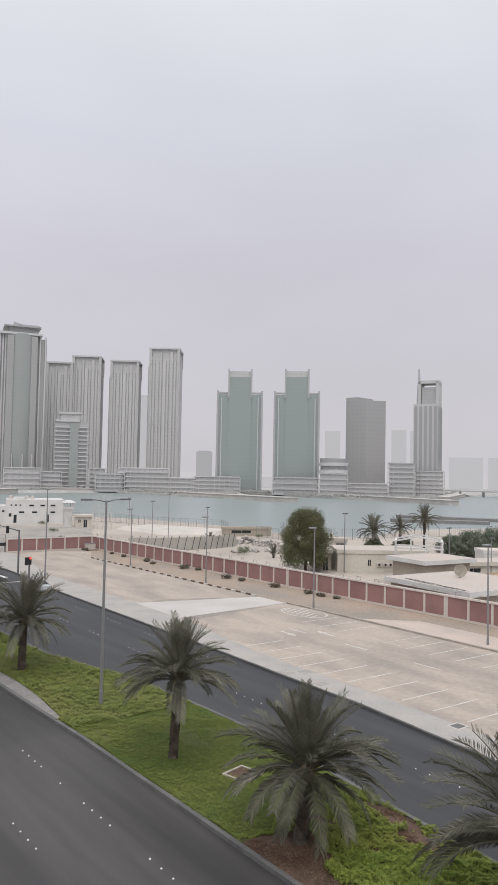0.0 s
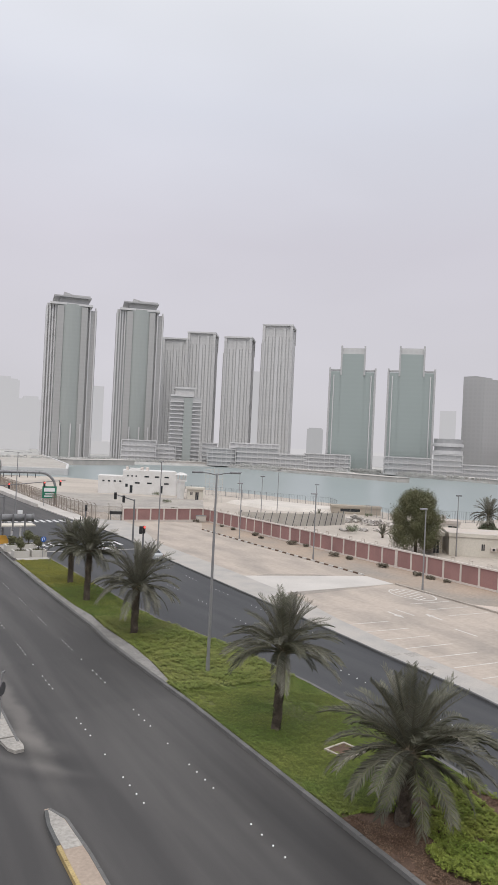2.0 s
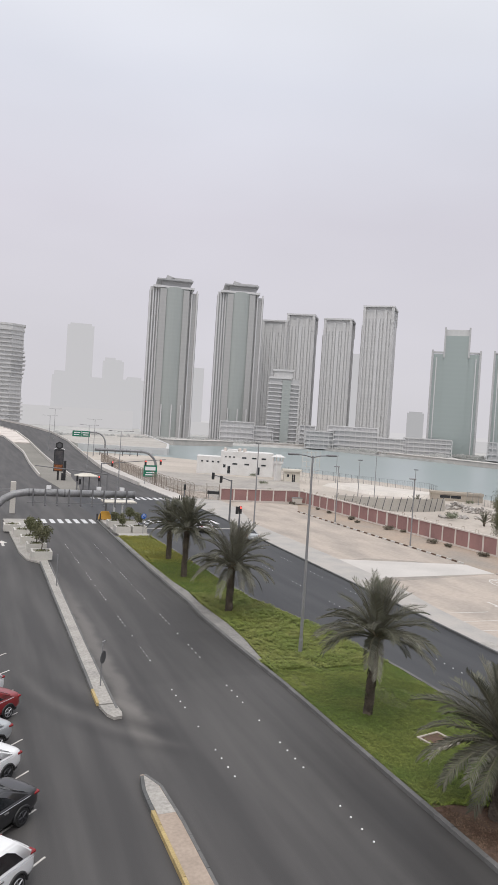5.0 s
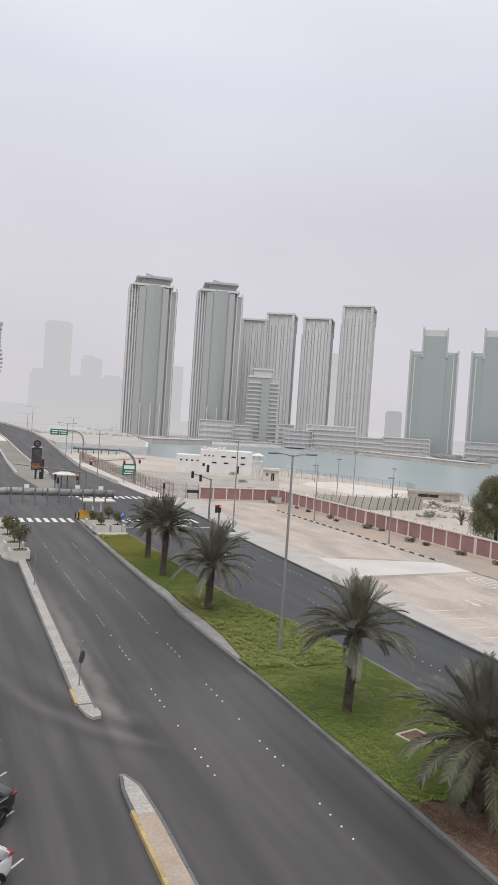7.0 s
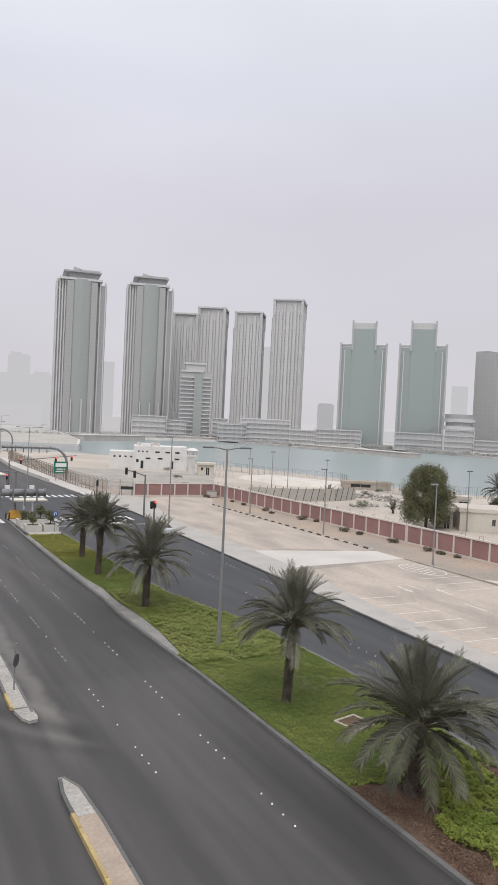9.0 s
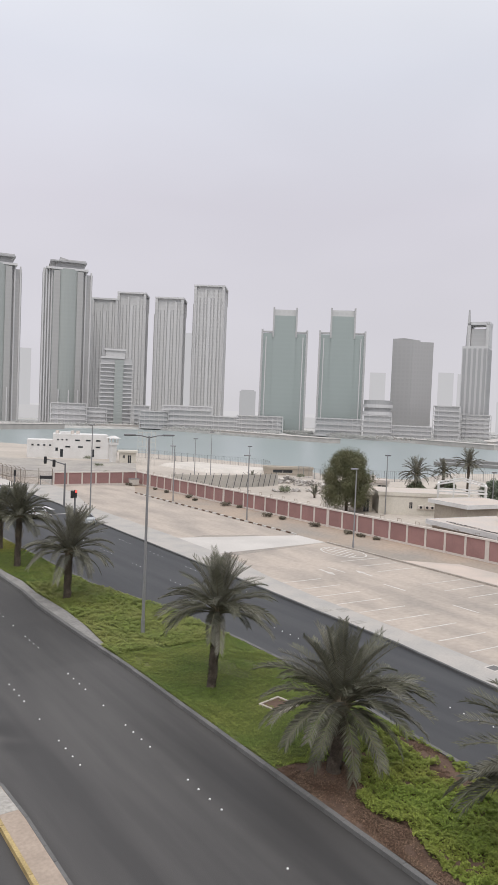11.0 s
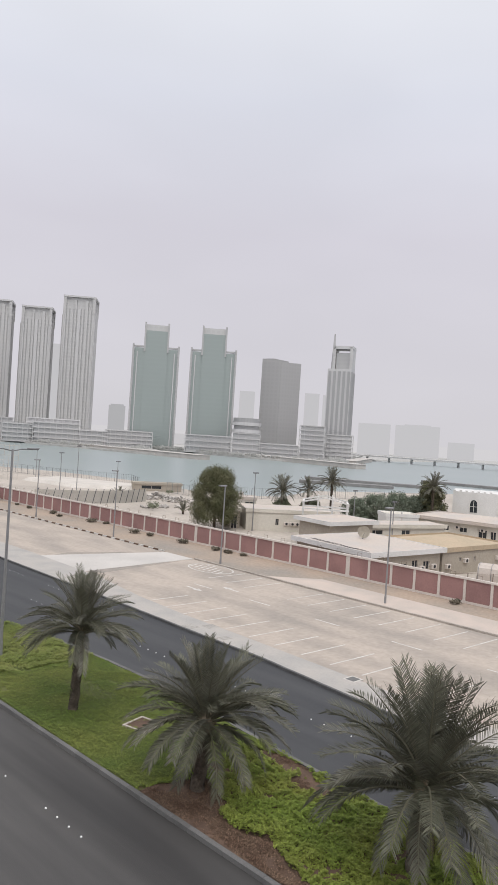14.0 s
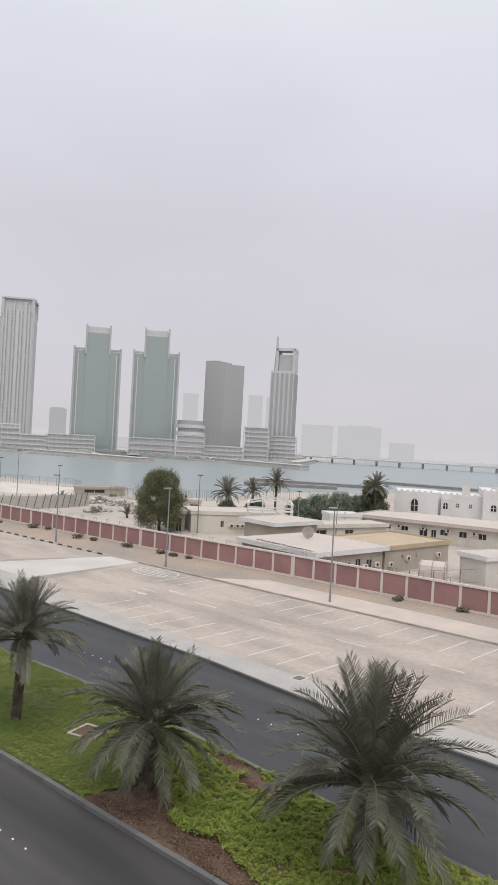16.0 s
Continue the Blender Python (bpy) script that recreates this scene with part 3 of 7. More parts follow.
strip("ramp_median", LR, RL, mat("ramp_fill", (0.185, 0.175, 0.155), 0.9, vary=0.12, scale=0.06, bump=0.2, fine=30, tint=(0.24, 0.225, 0.20)), "pale paved wedge between the two ramp roads", "pavement", 0.03)


def x_at(line, y):
    """Where a line of (x, y) points crosses y."""
    for (xa, ya), (xb, yb) in zip(line, line[1:]):
        if ya <= y <= yb:
            return xa + (xb - xa) * (y - ya) / (yb - ya)
    return line[-1][0]


t = thing("ramp_paving", "pale concrete slabs stepping up between the ramp roads", "pavement", None, "", "structure")
for k in range(7):
    ya, yb = 262 + k * 10, 271.2 + k * 10
    bm = BM()
    q = [(x_at(LR, ya) + 0.4, ya), (x_at(RL, ya) - 0.4, ya), (x_at(RL, yb) - 0.4, yb), (x_at(LR, yb) + 0.4, yb)]
    a = [bm.verts.new((x, y, ramp_z(y) + 0.35)) for x, y in q]
    b = [bm.verts.new((x, y, ramp_z(y) - 0.6)) for x, y in q]
    bm.faces.new(a)
    bm.faces.new(b[::-1])
    for i in range(4):
        j = (i + 1) % 4
        bm.faces.new((b[i], b[j], a[j], a[i]))
    part("slab", bm, CREAM, t)


def parapet(name, line, h, label):
    bm = BM()
    rows = []
    for i, p in enumerate(line):
        p = Vector(p)
        d = (Vector(line[min(i + 1, len(line) - 1)]) - Vector(line[max(i - 1, 0)])).normalized()
        nrm = Vector((-d.y, d.x)) * 0.25
        z = ramp_z(p.y)
        rows.append([bm.verts.new((q.x, q.y, zz)) for q, zz in ((p - nrm, -1.0), (p - nrm * 0.6, z + h), (p + nrm * 0.6, z + h), (p + nrm, -1.0))])
    for r, s in zip(rows, rows[1:]):
        for k in range(3):
            bm.faces.new((r[k], r[k + 1], s[k + 1], s[k]))
    for r in (rows[0], rows[-1]):
        bm.faces.new(r)
    return solid(name, bm, CONCRETE_PALE, label, "parapet", "structure")


parapet("parapet_out_right", RR[1:], 0.75, "low pale concrete parapet along the ramp")
parapet("parapet_out_left", RL[2:], 0.6, "low pale concrete parapet along the ramp")
parapet("parapet_in_right", LR[2:], 0.6, "low pale concrete parapet along the ramp")
slab("pavement_ramp", [(36.6, 122), (38.6, 122), (41.5, 150), (41.5, 230), (36.6, 230), (35.4, 187), (36, 150)], -1.2, 0.1, CONCRETE_PALE, "pale walk between the ramp road and the fence")
slab("junction_walk_left", [(-30, 128), (-0.2, 128), (-0.2, 190), (-30, 190)], -1.2, 0.12, PAVER, "paved corner across the junction")
slab("ground_gate", [(37.2, 122), (40, 129), (45, 124.5), (46.6, 140), (40, 140), (38.6, 136)], -1.2, 0.05, CONCRETE, "sandy concrete apron before the gate")
slab("yard_asphalt", [(46, 125.5), (60.4, 125), (66, 134), (86, 176), (68, 194), (46, 204), (42.5, 170)], -1.2, -0.55, mat("dusty_asphalt", (0.29, 0.27, 0.25), 0.9, vary=0.12, scale=0.12, bump=0.1, fine=9, tint=(0.37, 0.34, 0.30)), "dusty grey yard before the white block")
slab("pavement_jog", COBBLE_EDGE + [(line_x(KERB_NEAR, y) + 0.1, y) for y in (84, 68, 58, 53.6, 49.8, 44, 40.3, 39.4)], -0.1, 0.185, COBBLE_DARK, "grey cobbled strip between kerb and lawn")
slab("divider_nose", [(7.68, 24.6), (8.34, 24.6), (8.2, 26.6), (7.9, 27.5), (7.75, 27.4), (7.62, 26.2)], -0.1, 0.156, PAVER_GREY, "cobbled end of the near divider")
slab("island_service", [(-2, 50.4), (2.5, 50.4), (2.8, 51.0), (2.7, 52.4), (2.2, 53.0), (-2, 53)], -0.2, 0.15, PAVER_GREY, "small cobbled island on the service road")

# ---- the far shore: towers, pale and reflective, with haze put into their colours ----


def facade(name, col, rough=0.35, metal=0.35, floors=3.4, depth=0.10, bays=0.0):
    """A facade whose pale colour includes haze, with storey bands (and bays across) as fine tone."""
    m = bpy.data.materials.new(name)
    m.use_nodes = True
    t = m.node_tree
    b = t.nodes["Principled BSDF"]
    b.inputs["Roughness"].default_value, b.inputs["Metallic"].default_value = rough, metal
    tc = t.nodes.new("ShaderNodeTexCoord")
    sep = t.nodes.new("ShaderNodeSeparateXYZ")
    t.links.new(tc.outputs["Object"], sep.inputs[0])

    def wave(socket, period):
        a, f = t.nodes.new("ShaderNodeMath"), t.nodes.new("ShaderNodeMath")
        a.operation, f.operation = "DIVIDE", "FRACT"
        a.inputs[1].default_value = period
        t.links.new(socket, a.inputs[0])
        t.links.new(a.outputs[0], f.inputs[0])
        g = t.nodes.new("ShaderNodeMath")
        g.operation, g.inputs[1].default_value = "GREATER_THAN", 0.38
        t.links.new(f.outputs[0], g.inputs[0])
        return g.outputs[0]

    fac = wave(sep.outputs["Z"], floors)
    if bays:
        mu = t.nodes.new("ShaderNodeMath")
        mu.operation = "MULTIPLY"
        ad = t.nodes.new("ShaderNodeMath")
        t.links.new(sep.outputs["X"], ad.inputs[0])
        t.links.new(sep.outputs["Y"], ad.inputs[1])
        t.links.new(fac, mu.inputs[0])
        t.links.new(wave(ad.outputs[0], bays), mu.inputs[1])
        fac = mu.outputs[0]
    n = t.nodes.new("ShaderNodeTexNoise")
    n.inputs["Scale"].default_value = 0.06
    t.links.new(tc.outputs["Object"], n.inputs["Vector"])
    ad2 = t.nodes.new("ShaderNodeMath")
    ad2.operation = "MULTIPLY_ADD"
    ad2.inputs[1].default_value = 0.6
    t.links.new(n.outputs["Fac"], ad2.inputs[0])
    t.links.new(fac, ad2.inputs[2])
    mix = t.nodes.new("ShaderNodeMix")
    mix.data_type = "RGBA"
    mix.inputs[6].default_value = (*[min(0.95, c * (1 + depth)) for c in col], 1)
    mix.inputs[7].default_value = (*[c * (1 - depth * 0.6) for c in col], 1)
    t.links.new(ad2.outputs[0], mix.inputs[0])
    t.links.new(mix.outputs[2], b.inputs["Base Color"])
    return m


# tones paled and low in contrast to stand for the haze
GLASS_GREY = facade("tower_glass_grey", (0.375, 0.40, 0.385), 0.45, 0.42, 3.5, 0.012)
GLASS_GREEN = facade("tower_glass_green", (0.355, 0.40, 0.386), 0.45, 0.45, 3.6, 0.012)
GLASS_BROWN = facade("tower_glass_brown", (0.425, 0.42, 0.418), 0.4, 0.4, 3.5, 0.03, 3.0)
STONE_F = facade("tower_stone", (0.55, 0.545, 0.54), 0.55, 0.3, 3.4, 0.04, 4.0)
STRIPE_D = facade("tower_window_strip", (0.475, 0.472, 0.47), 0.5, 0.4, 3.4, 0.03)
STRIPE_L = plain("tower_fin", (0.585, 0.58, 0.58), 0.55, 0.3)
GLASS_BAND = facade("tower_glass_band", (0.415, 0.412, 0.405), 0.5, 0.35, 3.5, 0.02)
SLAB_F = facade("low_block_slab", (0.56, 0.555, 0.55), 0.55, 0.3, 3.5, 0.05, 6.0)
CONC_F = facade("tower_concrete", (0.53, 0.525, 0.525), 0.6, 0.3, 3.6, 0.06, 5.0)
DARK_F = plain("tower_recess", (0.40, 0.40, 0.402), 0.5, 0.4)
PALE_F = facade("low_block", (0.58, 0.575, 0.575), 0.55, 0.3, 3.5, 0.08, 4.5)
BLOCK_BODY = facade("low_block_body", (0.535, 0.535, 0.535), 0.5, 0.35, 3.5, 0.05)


def ground_tower(name, x, y, yaw, label):
    return thing(name, label, "tower", pose(x, y, -0.6, 0, 0, yaw))


def glass_tower(x, y, w, h, yaw, crown, label):
    """Curved glass front between white fins, with flat slabs on top."""
    t = ground_tower("glass_tower", x, y, yaw, label)
    hw = w / 2
    bm = BM()
    front = [(-hw * 0.62 + hw * 1.24 * i / 10, -hw * 0.72 - hw * 0.16 * math.sin(math.pi * i / 10)) for i in range(11)]
    prism(bm, front + [(hw * 0.62, hw * 0.7), (-hw * 0.62, hw * 0.7)], 0, h - 4)
    part("curtain_wall", bm, GLASS_GREY, t)
    for s in (-1, 1):
        bm = BM()
        box(bm, min(s * hw * 0.62, s * hw), max(s * hw * 0.62, s * hw), -hw * 0.6, hw * 0.62, 0, h - (7 if s > 0 else 4))
        part("side_bay", bm, STRIPE_D, t)
        for k in range(4 if s < 0 else 2):
            bm = BM()
            cx = s * hw * (0.66 + 0.11 * k) if s < 0 else hw * (0.72 + 0.22 * k)
            box(bm, cx - 0.55, cx + 0.55, -hw * 0.72, -hw * 0.58, 0, h - 5)
            part("fin", bm, STRIPE_L, t)
    for a, b in ((-0.60, -0.34), (0.36, 0.60)):
        bm = BM()
        box(bm, hw * a, hw * b, -hw * 0.865, -hw * 0.6, 0, h - 6)
        part("glass_band", bm, GLASS_BAND, t)
    for k in (-0.3, 0.12, 0.5):
        bm = BM()
        box(bm, hw * k - 0.5, hw * k + 0.5, -hw * 0.93, -hw * 0.86, 0, 28)
        part("column", bm, STRIPE_L, t)
    bm = BM()
    box(bm, -hw * 0.9, hw * 0.8, -hw * 0.85, hw * 0.7, h - 5, h - 3.2)
    part("roof_slab", bm, STRIPE_L, t)
    bm = BM()
    box(bm, -hw * 0.5, hw * 0.66, -hw * 0.5, hw * 0.5, h - 3.2, h + crown * 0.5)
    part("penthouse", bm, DARK_F, t)
    bm = BM()
    prism(bm, [(-hw * 0.74, -hw * 0.7), (hw * 0.75, -hw * 0.7), (hw * 0.75, hw * 0.6), (-hw * 0.74, hw * 0.6)], h + crown * 0.4, h + crown * 0.62)
    part("roof_slab", bm, DARK_F, t)
    bm = BM()
    box(bm, -hw * 0.12, hw * 0.72, -hw * 0.45, hw * 0.5, h + crown * 0.62, h + crown)
    tri = [(-hw * 0.34, h + crown * 0.62), (hw * 0.0, h + crown * 0.62), (hw * 0.0, h + crown), (-hw * 0.34, h + crown * 1.35)]
    a = [bm.verts.new((px, -hw * 0.45, pz)) for px, pz in tri]
    b = [bm.verts.new((px, hw * 0.4, pz)) for px, pz in tri]
    bm.faces.new(a[::-1])
    bm.faces.new(b)
    for i in range(4):
        j = (i + 1) % 4
        bm.faces.new((a[i], a[j], b[j], b[i]))
    part("crown_fin", bm, STRIPE_D, t)
    return t


def striped_tower(x, y, w, h, yaw, label, step=0.0):
    """A square tower with upright light piers and a framed top."""
    t = ground_tower("striped_tower", x, y, yaw, label)
    hw = w / 2 * 0.9
    bm = BM()
    box(bm, -hw, hw, -hw, hw, 0, h - 12)
    part("body", bm, STRIPE_D, t)
    n = 9
    for k in range(n):
        c = -hw + 2 * hw * k / (n - 1)
        wd = 0.85 if k % 2 else 1.35
        top = h - 12 if k % 3 else h - 4
        bm = BM()
        box(bm, c - wd, c + wd, -hw - 0.7, -hw + 0.1, 0, top)
        part("pier", bm, STRIPE_L if k % 4 == 0 else STONE_F, t)
        bm = BM()
        box(bm, hw - 0.1, hw + 0.7, c - wd, c + wd, 0, top)
        part("pier", bm, STONE_F, t)
        bm = BM()
        box(bm, -hw - 0.7, -hw + 0.1, c - wd, c + wd, 0, top)
        part("pier", bm, STONE_F, t)
    for sx in (-1, 1):
        for sy in (-1, 1):
            bm = BM()
            box(bm, sx * hw - 1.2, sx * hw + 1.2, sy * hw - 1.2, sy * hw + 1.2, h - 16, h - 1.2)
            part("corner_post", bm, STONE_F, t)
    bm = BM()
    box(bm, -hw * 0.94, hw * 0.94, -hw * 0.94, hw * 0.94, h - 12, h - 1.5)
    part("plant_room", bm, STONE_F, t)
    bm = BM()
    box(bm, -hw - 1.5, hw + 1.5, -hw - 1.5, hw + 1.5, h - 1.5, h)
    part("roof_frame", bm, STRIPE_L, t)
    if step:
        bm = BM()
        box(bm, -hw - step, -hw - 0.72, -hw * 0.6, hw * 0.6, 0, h * 0.87)
        part("side_wing", bm, STONE_F, t)
    return t


def green_tower(x, y, w, h, crown_w, crown_top, yaw, label):
    """A green glass slab with raised middle and posts at its shoulders."""
    t = ground_tower("green_tower", x, y, yaw, label)
    hw, cw = w / 2, crown_w / 2
    bm = BM()
    box(bm, -hw * 0.95, hw * 0.95, -hw * 0.7, hw * 0.7, 0, h - 3)
    part("curtain_wall", bm, GLASS_GREEN, t)
    bm = BM()
    box(bm, -cw, cw, -hw * 0.74, hw * 0.6, 0, crown_top - 6)
    part("raised_middle", bm, GLASS_GREEN, t)
    bm = BM()
    box(bm, -cw * 0.95, cw * 0.95, -hw * 0.66, hw * 0.5, crown_top - 6, crown_top - 1)
    part("top_screen", bm, STONE_F, t)
    for s in (-1, 1):
        for px, z0, z1 in ((hw, 0, h), (cw, h - 6, crown_top + 0.6)):
            bm = BM()
            box(bm, s * px - 0.7, s * px + 0.7, -hw * 0.78, -hw * 0.5, z0, z1)
            part("edge_post", bm, STRIPE_D, t)
        bm = BM()
        box(bm, s * hw * 0.82 - 0.4, s * hw * 0.82 + 0.4, -hw * 0.75, -hw * 0.69, 0, h - 6)
        part("light_strip", bm, STRIPE_L, t)
        bm = BM()
        box(bm, min(s * cw, s * hw), max(s * cw, s * hw), -hw * 0.7, -hw * 0.55, h - 2.4, h - 1.2)
        part("shoulder_beam", bm, STRIPE_D, t)
    return t


def facing(x, y, extra=0.0):
    return -math.degrees(math.atan2(x, y)) + extra


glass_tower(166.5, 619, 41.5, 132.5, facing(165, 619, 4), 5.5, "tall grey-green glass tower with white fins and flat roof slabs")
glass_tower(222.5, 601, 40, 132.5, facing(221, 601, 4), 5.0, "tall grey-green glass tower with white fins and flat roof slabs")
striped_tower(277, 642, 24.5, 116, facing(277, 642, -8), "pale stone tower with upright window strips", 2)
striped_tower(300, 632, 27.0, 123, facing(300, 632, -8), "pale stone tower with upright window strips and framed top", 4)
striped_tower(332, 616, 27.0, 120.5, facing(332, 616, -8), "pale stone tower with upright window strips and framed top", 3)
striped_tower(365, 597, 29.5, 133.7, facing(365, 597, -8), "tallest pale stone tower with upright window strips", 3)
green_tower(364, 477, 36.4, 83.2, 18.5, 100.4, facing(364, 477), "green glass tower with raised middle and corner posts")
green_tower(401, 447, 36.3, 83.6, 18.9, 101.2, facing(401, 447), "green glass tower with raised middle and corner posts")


def balcony_tower(x, y, w, h, yaw):
    t = ground_tower("balcony_tower", x, y, yaw, "mid-rise apartment tower with white balcony bands")
    hw = w / 2
    bm = BM()
    box(bm, -hw, hw, -hw * 0.7, hw * 0.7, 0, h - 8)
    part("body", bm, STRIPE_D, t)
    bm = BM()
    box(bm, -hw * 0.12, hw * 0.45, -hw * 0.85, -hw * 0.6, 0, h - 9)
    part("glass_bay", bm, GLASS_GREY, t)
    for k in range(int((h - 10) / 3.3)):
        for a, b in ((-hw * 1.05, -hw * 0.12), (hw * 0.45, hw * 1.05)):
            bm = BM()
            box(bm, a, b, -hw * 0.86, -hw * 0.6, 3 + k * 3.3, 3.85 + k * 3.3)
            part("balcony", bm, STRIPE_L, t)
    bm = BM()
    box(bm, -hw * 1.02, hw * 0.5, -hw * 0.8, hw * 0.6, h - 8, h - 6.5)
    part("roof_slab", bm, STRIPE_L, t)
    bm = BM()
    box(bm, -hw * 0.7, hw * 0.55, -hw * 0.5, hw * 0.5, h - 6.5, h - 1.5)
    part("penthouse", bm, STONE_F, t)
    bm = BM()
    box(bm, -hw * 0.8, hw * 0.62, -hw * 0.6, hw * 0.6, h - 1.5, h)
    part("roof_slab", bm, STRIPE_L, t)


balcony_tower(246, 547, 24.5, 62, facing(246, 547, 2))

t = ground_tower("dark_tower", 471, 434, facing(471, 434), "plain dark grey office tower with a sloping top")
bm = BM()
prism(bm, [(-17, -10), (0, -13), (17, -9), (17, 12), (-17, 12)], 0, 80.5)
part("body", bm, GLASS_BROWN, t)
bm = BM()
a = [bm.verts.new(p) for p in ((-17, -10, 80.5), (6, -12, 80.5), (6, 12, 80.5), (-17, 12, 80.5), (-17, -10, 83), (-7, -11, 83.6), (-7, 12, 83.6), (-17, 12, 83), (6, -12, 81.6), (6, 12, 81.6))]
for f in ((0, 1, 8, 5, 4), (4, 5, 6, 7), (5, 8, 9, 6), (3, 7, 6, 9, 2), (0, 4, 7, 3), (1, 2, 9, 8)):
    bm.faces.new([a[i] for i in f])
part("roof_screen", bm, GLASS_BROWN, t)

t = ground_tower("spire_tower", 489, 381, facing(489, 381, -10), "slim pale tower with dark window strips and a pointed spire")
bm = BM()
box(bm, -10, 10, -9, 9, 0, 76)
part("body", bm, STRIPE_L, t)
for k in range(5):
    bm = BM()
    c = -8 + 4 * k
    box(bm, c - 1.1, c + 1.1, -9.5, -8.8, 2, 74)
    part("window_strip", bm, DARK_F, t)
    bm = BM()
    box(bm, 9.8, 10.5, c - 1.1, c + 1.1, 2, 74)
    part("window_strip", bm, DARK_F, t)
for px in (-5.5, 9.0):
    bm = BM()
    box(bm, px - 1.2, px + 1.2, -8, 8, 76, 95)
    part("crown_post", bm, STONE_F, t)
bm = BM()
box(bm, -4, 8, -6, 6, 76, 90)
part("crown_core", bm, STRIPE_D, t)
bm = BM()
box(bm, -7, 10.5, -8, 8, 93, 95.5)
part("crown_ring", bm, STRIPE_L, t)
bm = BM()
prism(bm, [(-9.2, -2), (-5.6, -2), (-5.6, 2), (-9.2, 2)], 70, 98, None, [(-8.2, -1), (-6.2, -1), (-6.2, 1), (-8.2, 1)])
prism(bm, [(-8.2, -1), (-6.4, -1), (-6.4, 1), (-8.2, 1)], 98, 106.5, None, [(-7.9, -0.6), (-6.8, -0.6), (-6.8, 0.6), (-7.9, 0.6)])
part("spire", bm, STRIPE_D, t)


def frame_block(name, x, y, w, d, h, yaw, label, floors, bays, solid_part=0.0, material=None):
    """A low block with floor slabs, columns and a recessed dark body."""
    t = ground_tower(name, x, y, yaw, label)
    t["category"] = "building"
    hw = w / 2
    bm = BM()
    box(bm, -hw + 1, hw - 1, -d / 2 + 1.2, d / 2, 0, h - 0.5)
    part("body", bm, BLOCK_BODY if not solid_part else PALE_F, t)
    for k in range(floors + 1):
        bm = BM()
        z = h * k / floors
        box(bm, -hw, hw, -d / 2, d / 2, z - 0.45, z + 0.35)
        part("floor_slab", bm, material or CONC_F, t)
    for k in range(bays + 1):
        bm = BM()
        c = -hw + w * k / bays
        box(bm, c - 0.35, c + 0.35, -d / 2 - 0.12, -d / 2 + 0.5, 0, h - 0.5)
        part("column", bm, material or CONC_F, t)
    return t


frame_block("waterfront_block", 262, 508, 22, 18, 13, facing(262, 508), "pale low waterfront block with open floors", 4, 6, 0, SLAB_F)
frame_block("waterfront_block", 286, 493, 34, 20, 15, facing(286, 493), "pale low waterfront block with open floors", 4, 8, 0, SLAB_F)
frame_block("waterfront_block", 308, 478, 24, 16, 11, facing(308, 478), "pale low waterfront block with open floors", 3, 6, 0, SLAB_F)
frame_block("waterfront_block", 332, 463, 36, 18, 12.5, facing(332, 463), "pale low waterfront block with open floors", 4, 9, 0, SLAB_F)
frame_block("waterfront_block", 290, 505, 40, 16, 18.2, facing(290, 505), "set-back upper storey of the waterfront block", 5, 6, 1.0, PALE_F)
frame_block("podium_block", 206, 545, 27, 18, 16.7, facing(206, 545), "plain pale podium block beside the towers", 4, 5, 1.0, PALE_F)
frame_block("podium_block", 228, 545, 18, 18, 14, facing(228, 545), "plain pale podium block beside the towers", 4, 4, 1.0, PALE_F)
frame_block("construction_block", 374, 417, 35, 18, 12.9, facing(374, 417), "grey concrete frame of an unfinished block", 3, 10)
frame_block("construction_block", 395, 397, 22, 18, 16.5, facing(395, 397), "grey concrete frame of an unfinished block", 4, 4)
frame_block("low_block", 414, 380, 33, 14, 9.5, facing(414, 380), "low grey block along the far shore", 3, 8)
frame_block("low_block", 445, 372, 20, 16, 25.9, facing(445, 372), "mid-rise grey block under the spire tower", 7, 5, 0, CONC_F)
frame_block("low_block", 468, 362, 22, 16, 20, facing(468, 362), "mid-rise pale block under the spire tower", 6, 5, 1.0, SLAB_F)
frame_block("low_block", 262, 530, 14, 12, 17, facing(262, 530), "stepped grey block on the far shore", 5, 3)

t = ground_tower("round_pavilion", 398, 400, 0, "round building top with white bands above the concrete frame")
t["category"] = "building"
for z0, z1, r, mt in ((0, 17, 8, CONC_F), (17, 19.5, 11.3, STRIPE_L), (19.5, 22.5, 10, DARK_F), (22.5, 25, 11.6, STRIPE_L), (25, 28.3, 10.6, DARK_F)):
    bm = BM()
    prism(bm, [(r * math.cos(2 * math.pi * i / 28), r * math.sin(2 * math.pi * i / 28)) for i in range(28)], z0, z1)
    part("drum", bm, mt, t)

# low seawalls and quays along the far shore
for x, y, w, d, z, yaw in ((285, 385, 10, 120, 0.6, 4), (372, 320, 9, 110, 0.7, -6), (150, 470, 60, 12, 1.3, 30), (236, 520, 46, 8, 0.8, -18), (480, 350, 10, 130, 0.6, -60)):
    bm = BM()
    box(bm, -w / 2, w / 2, -d / 2, d / 2, -3, z)
    box(bm, -w / 2 - 0.4, w / 2 + 0.4, -d / 2 - 0.4, d / 2 + 0.4, z, z + 0.35)
    solid("quay_wall", bm, CONCRETE_PALE, "long pale concrete quay wall along the water", "quay", "structure", pose(x, y, 0, 0, 0, yaw))

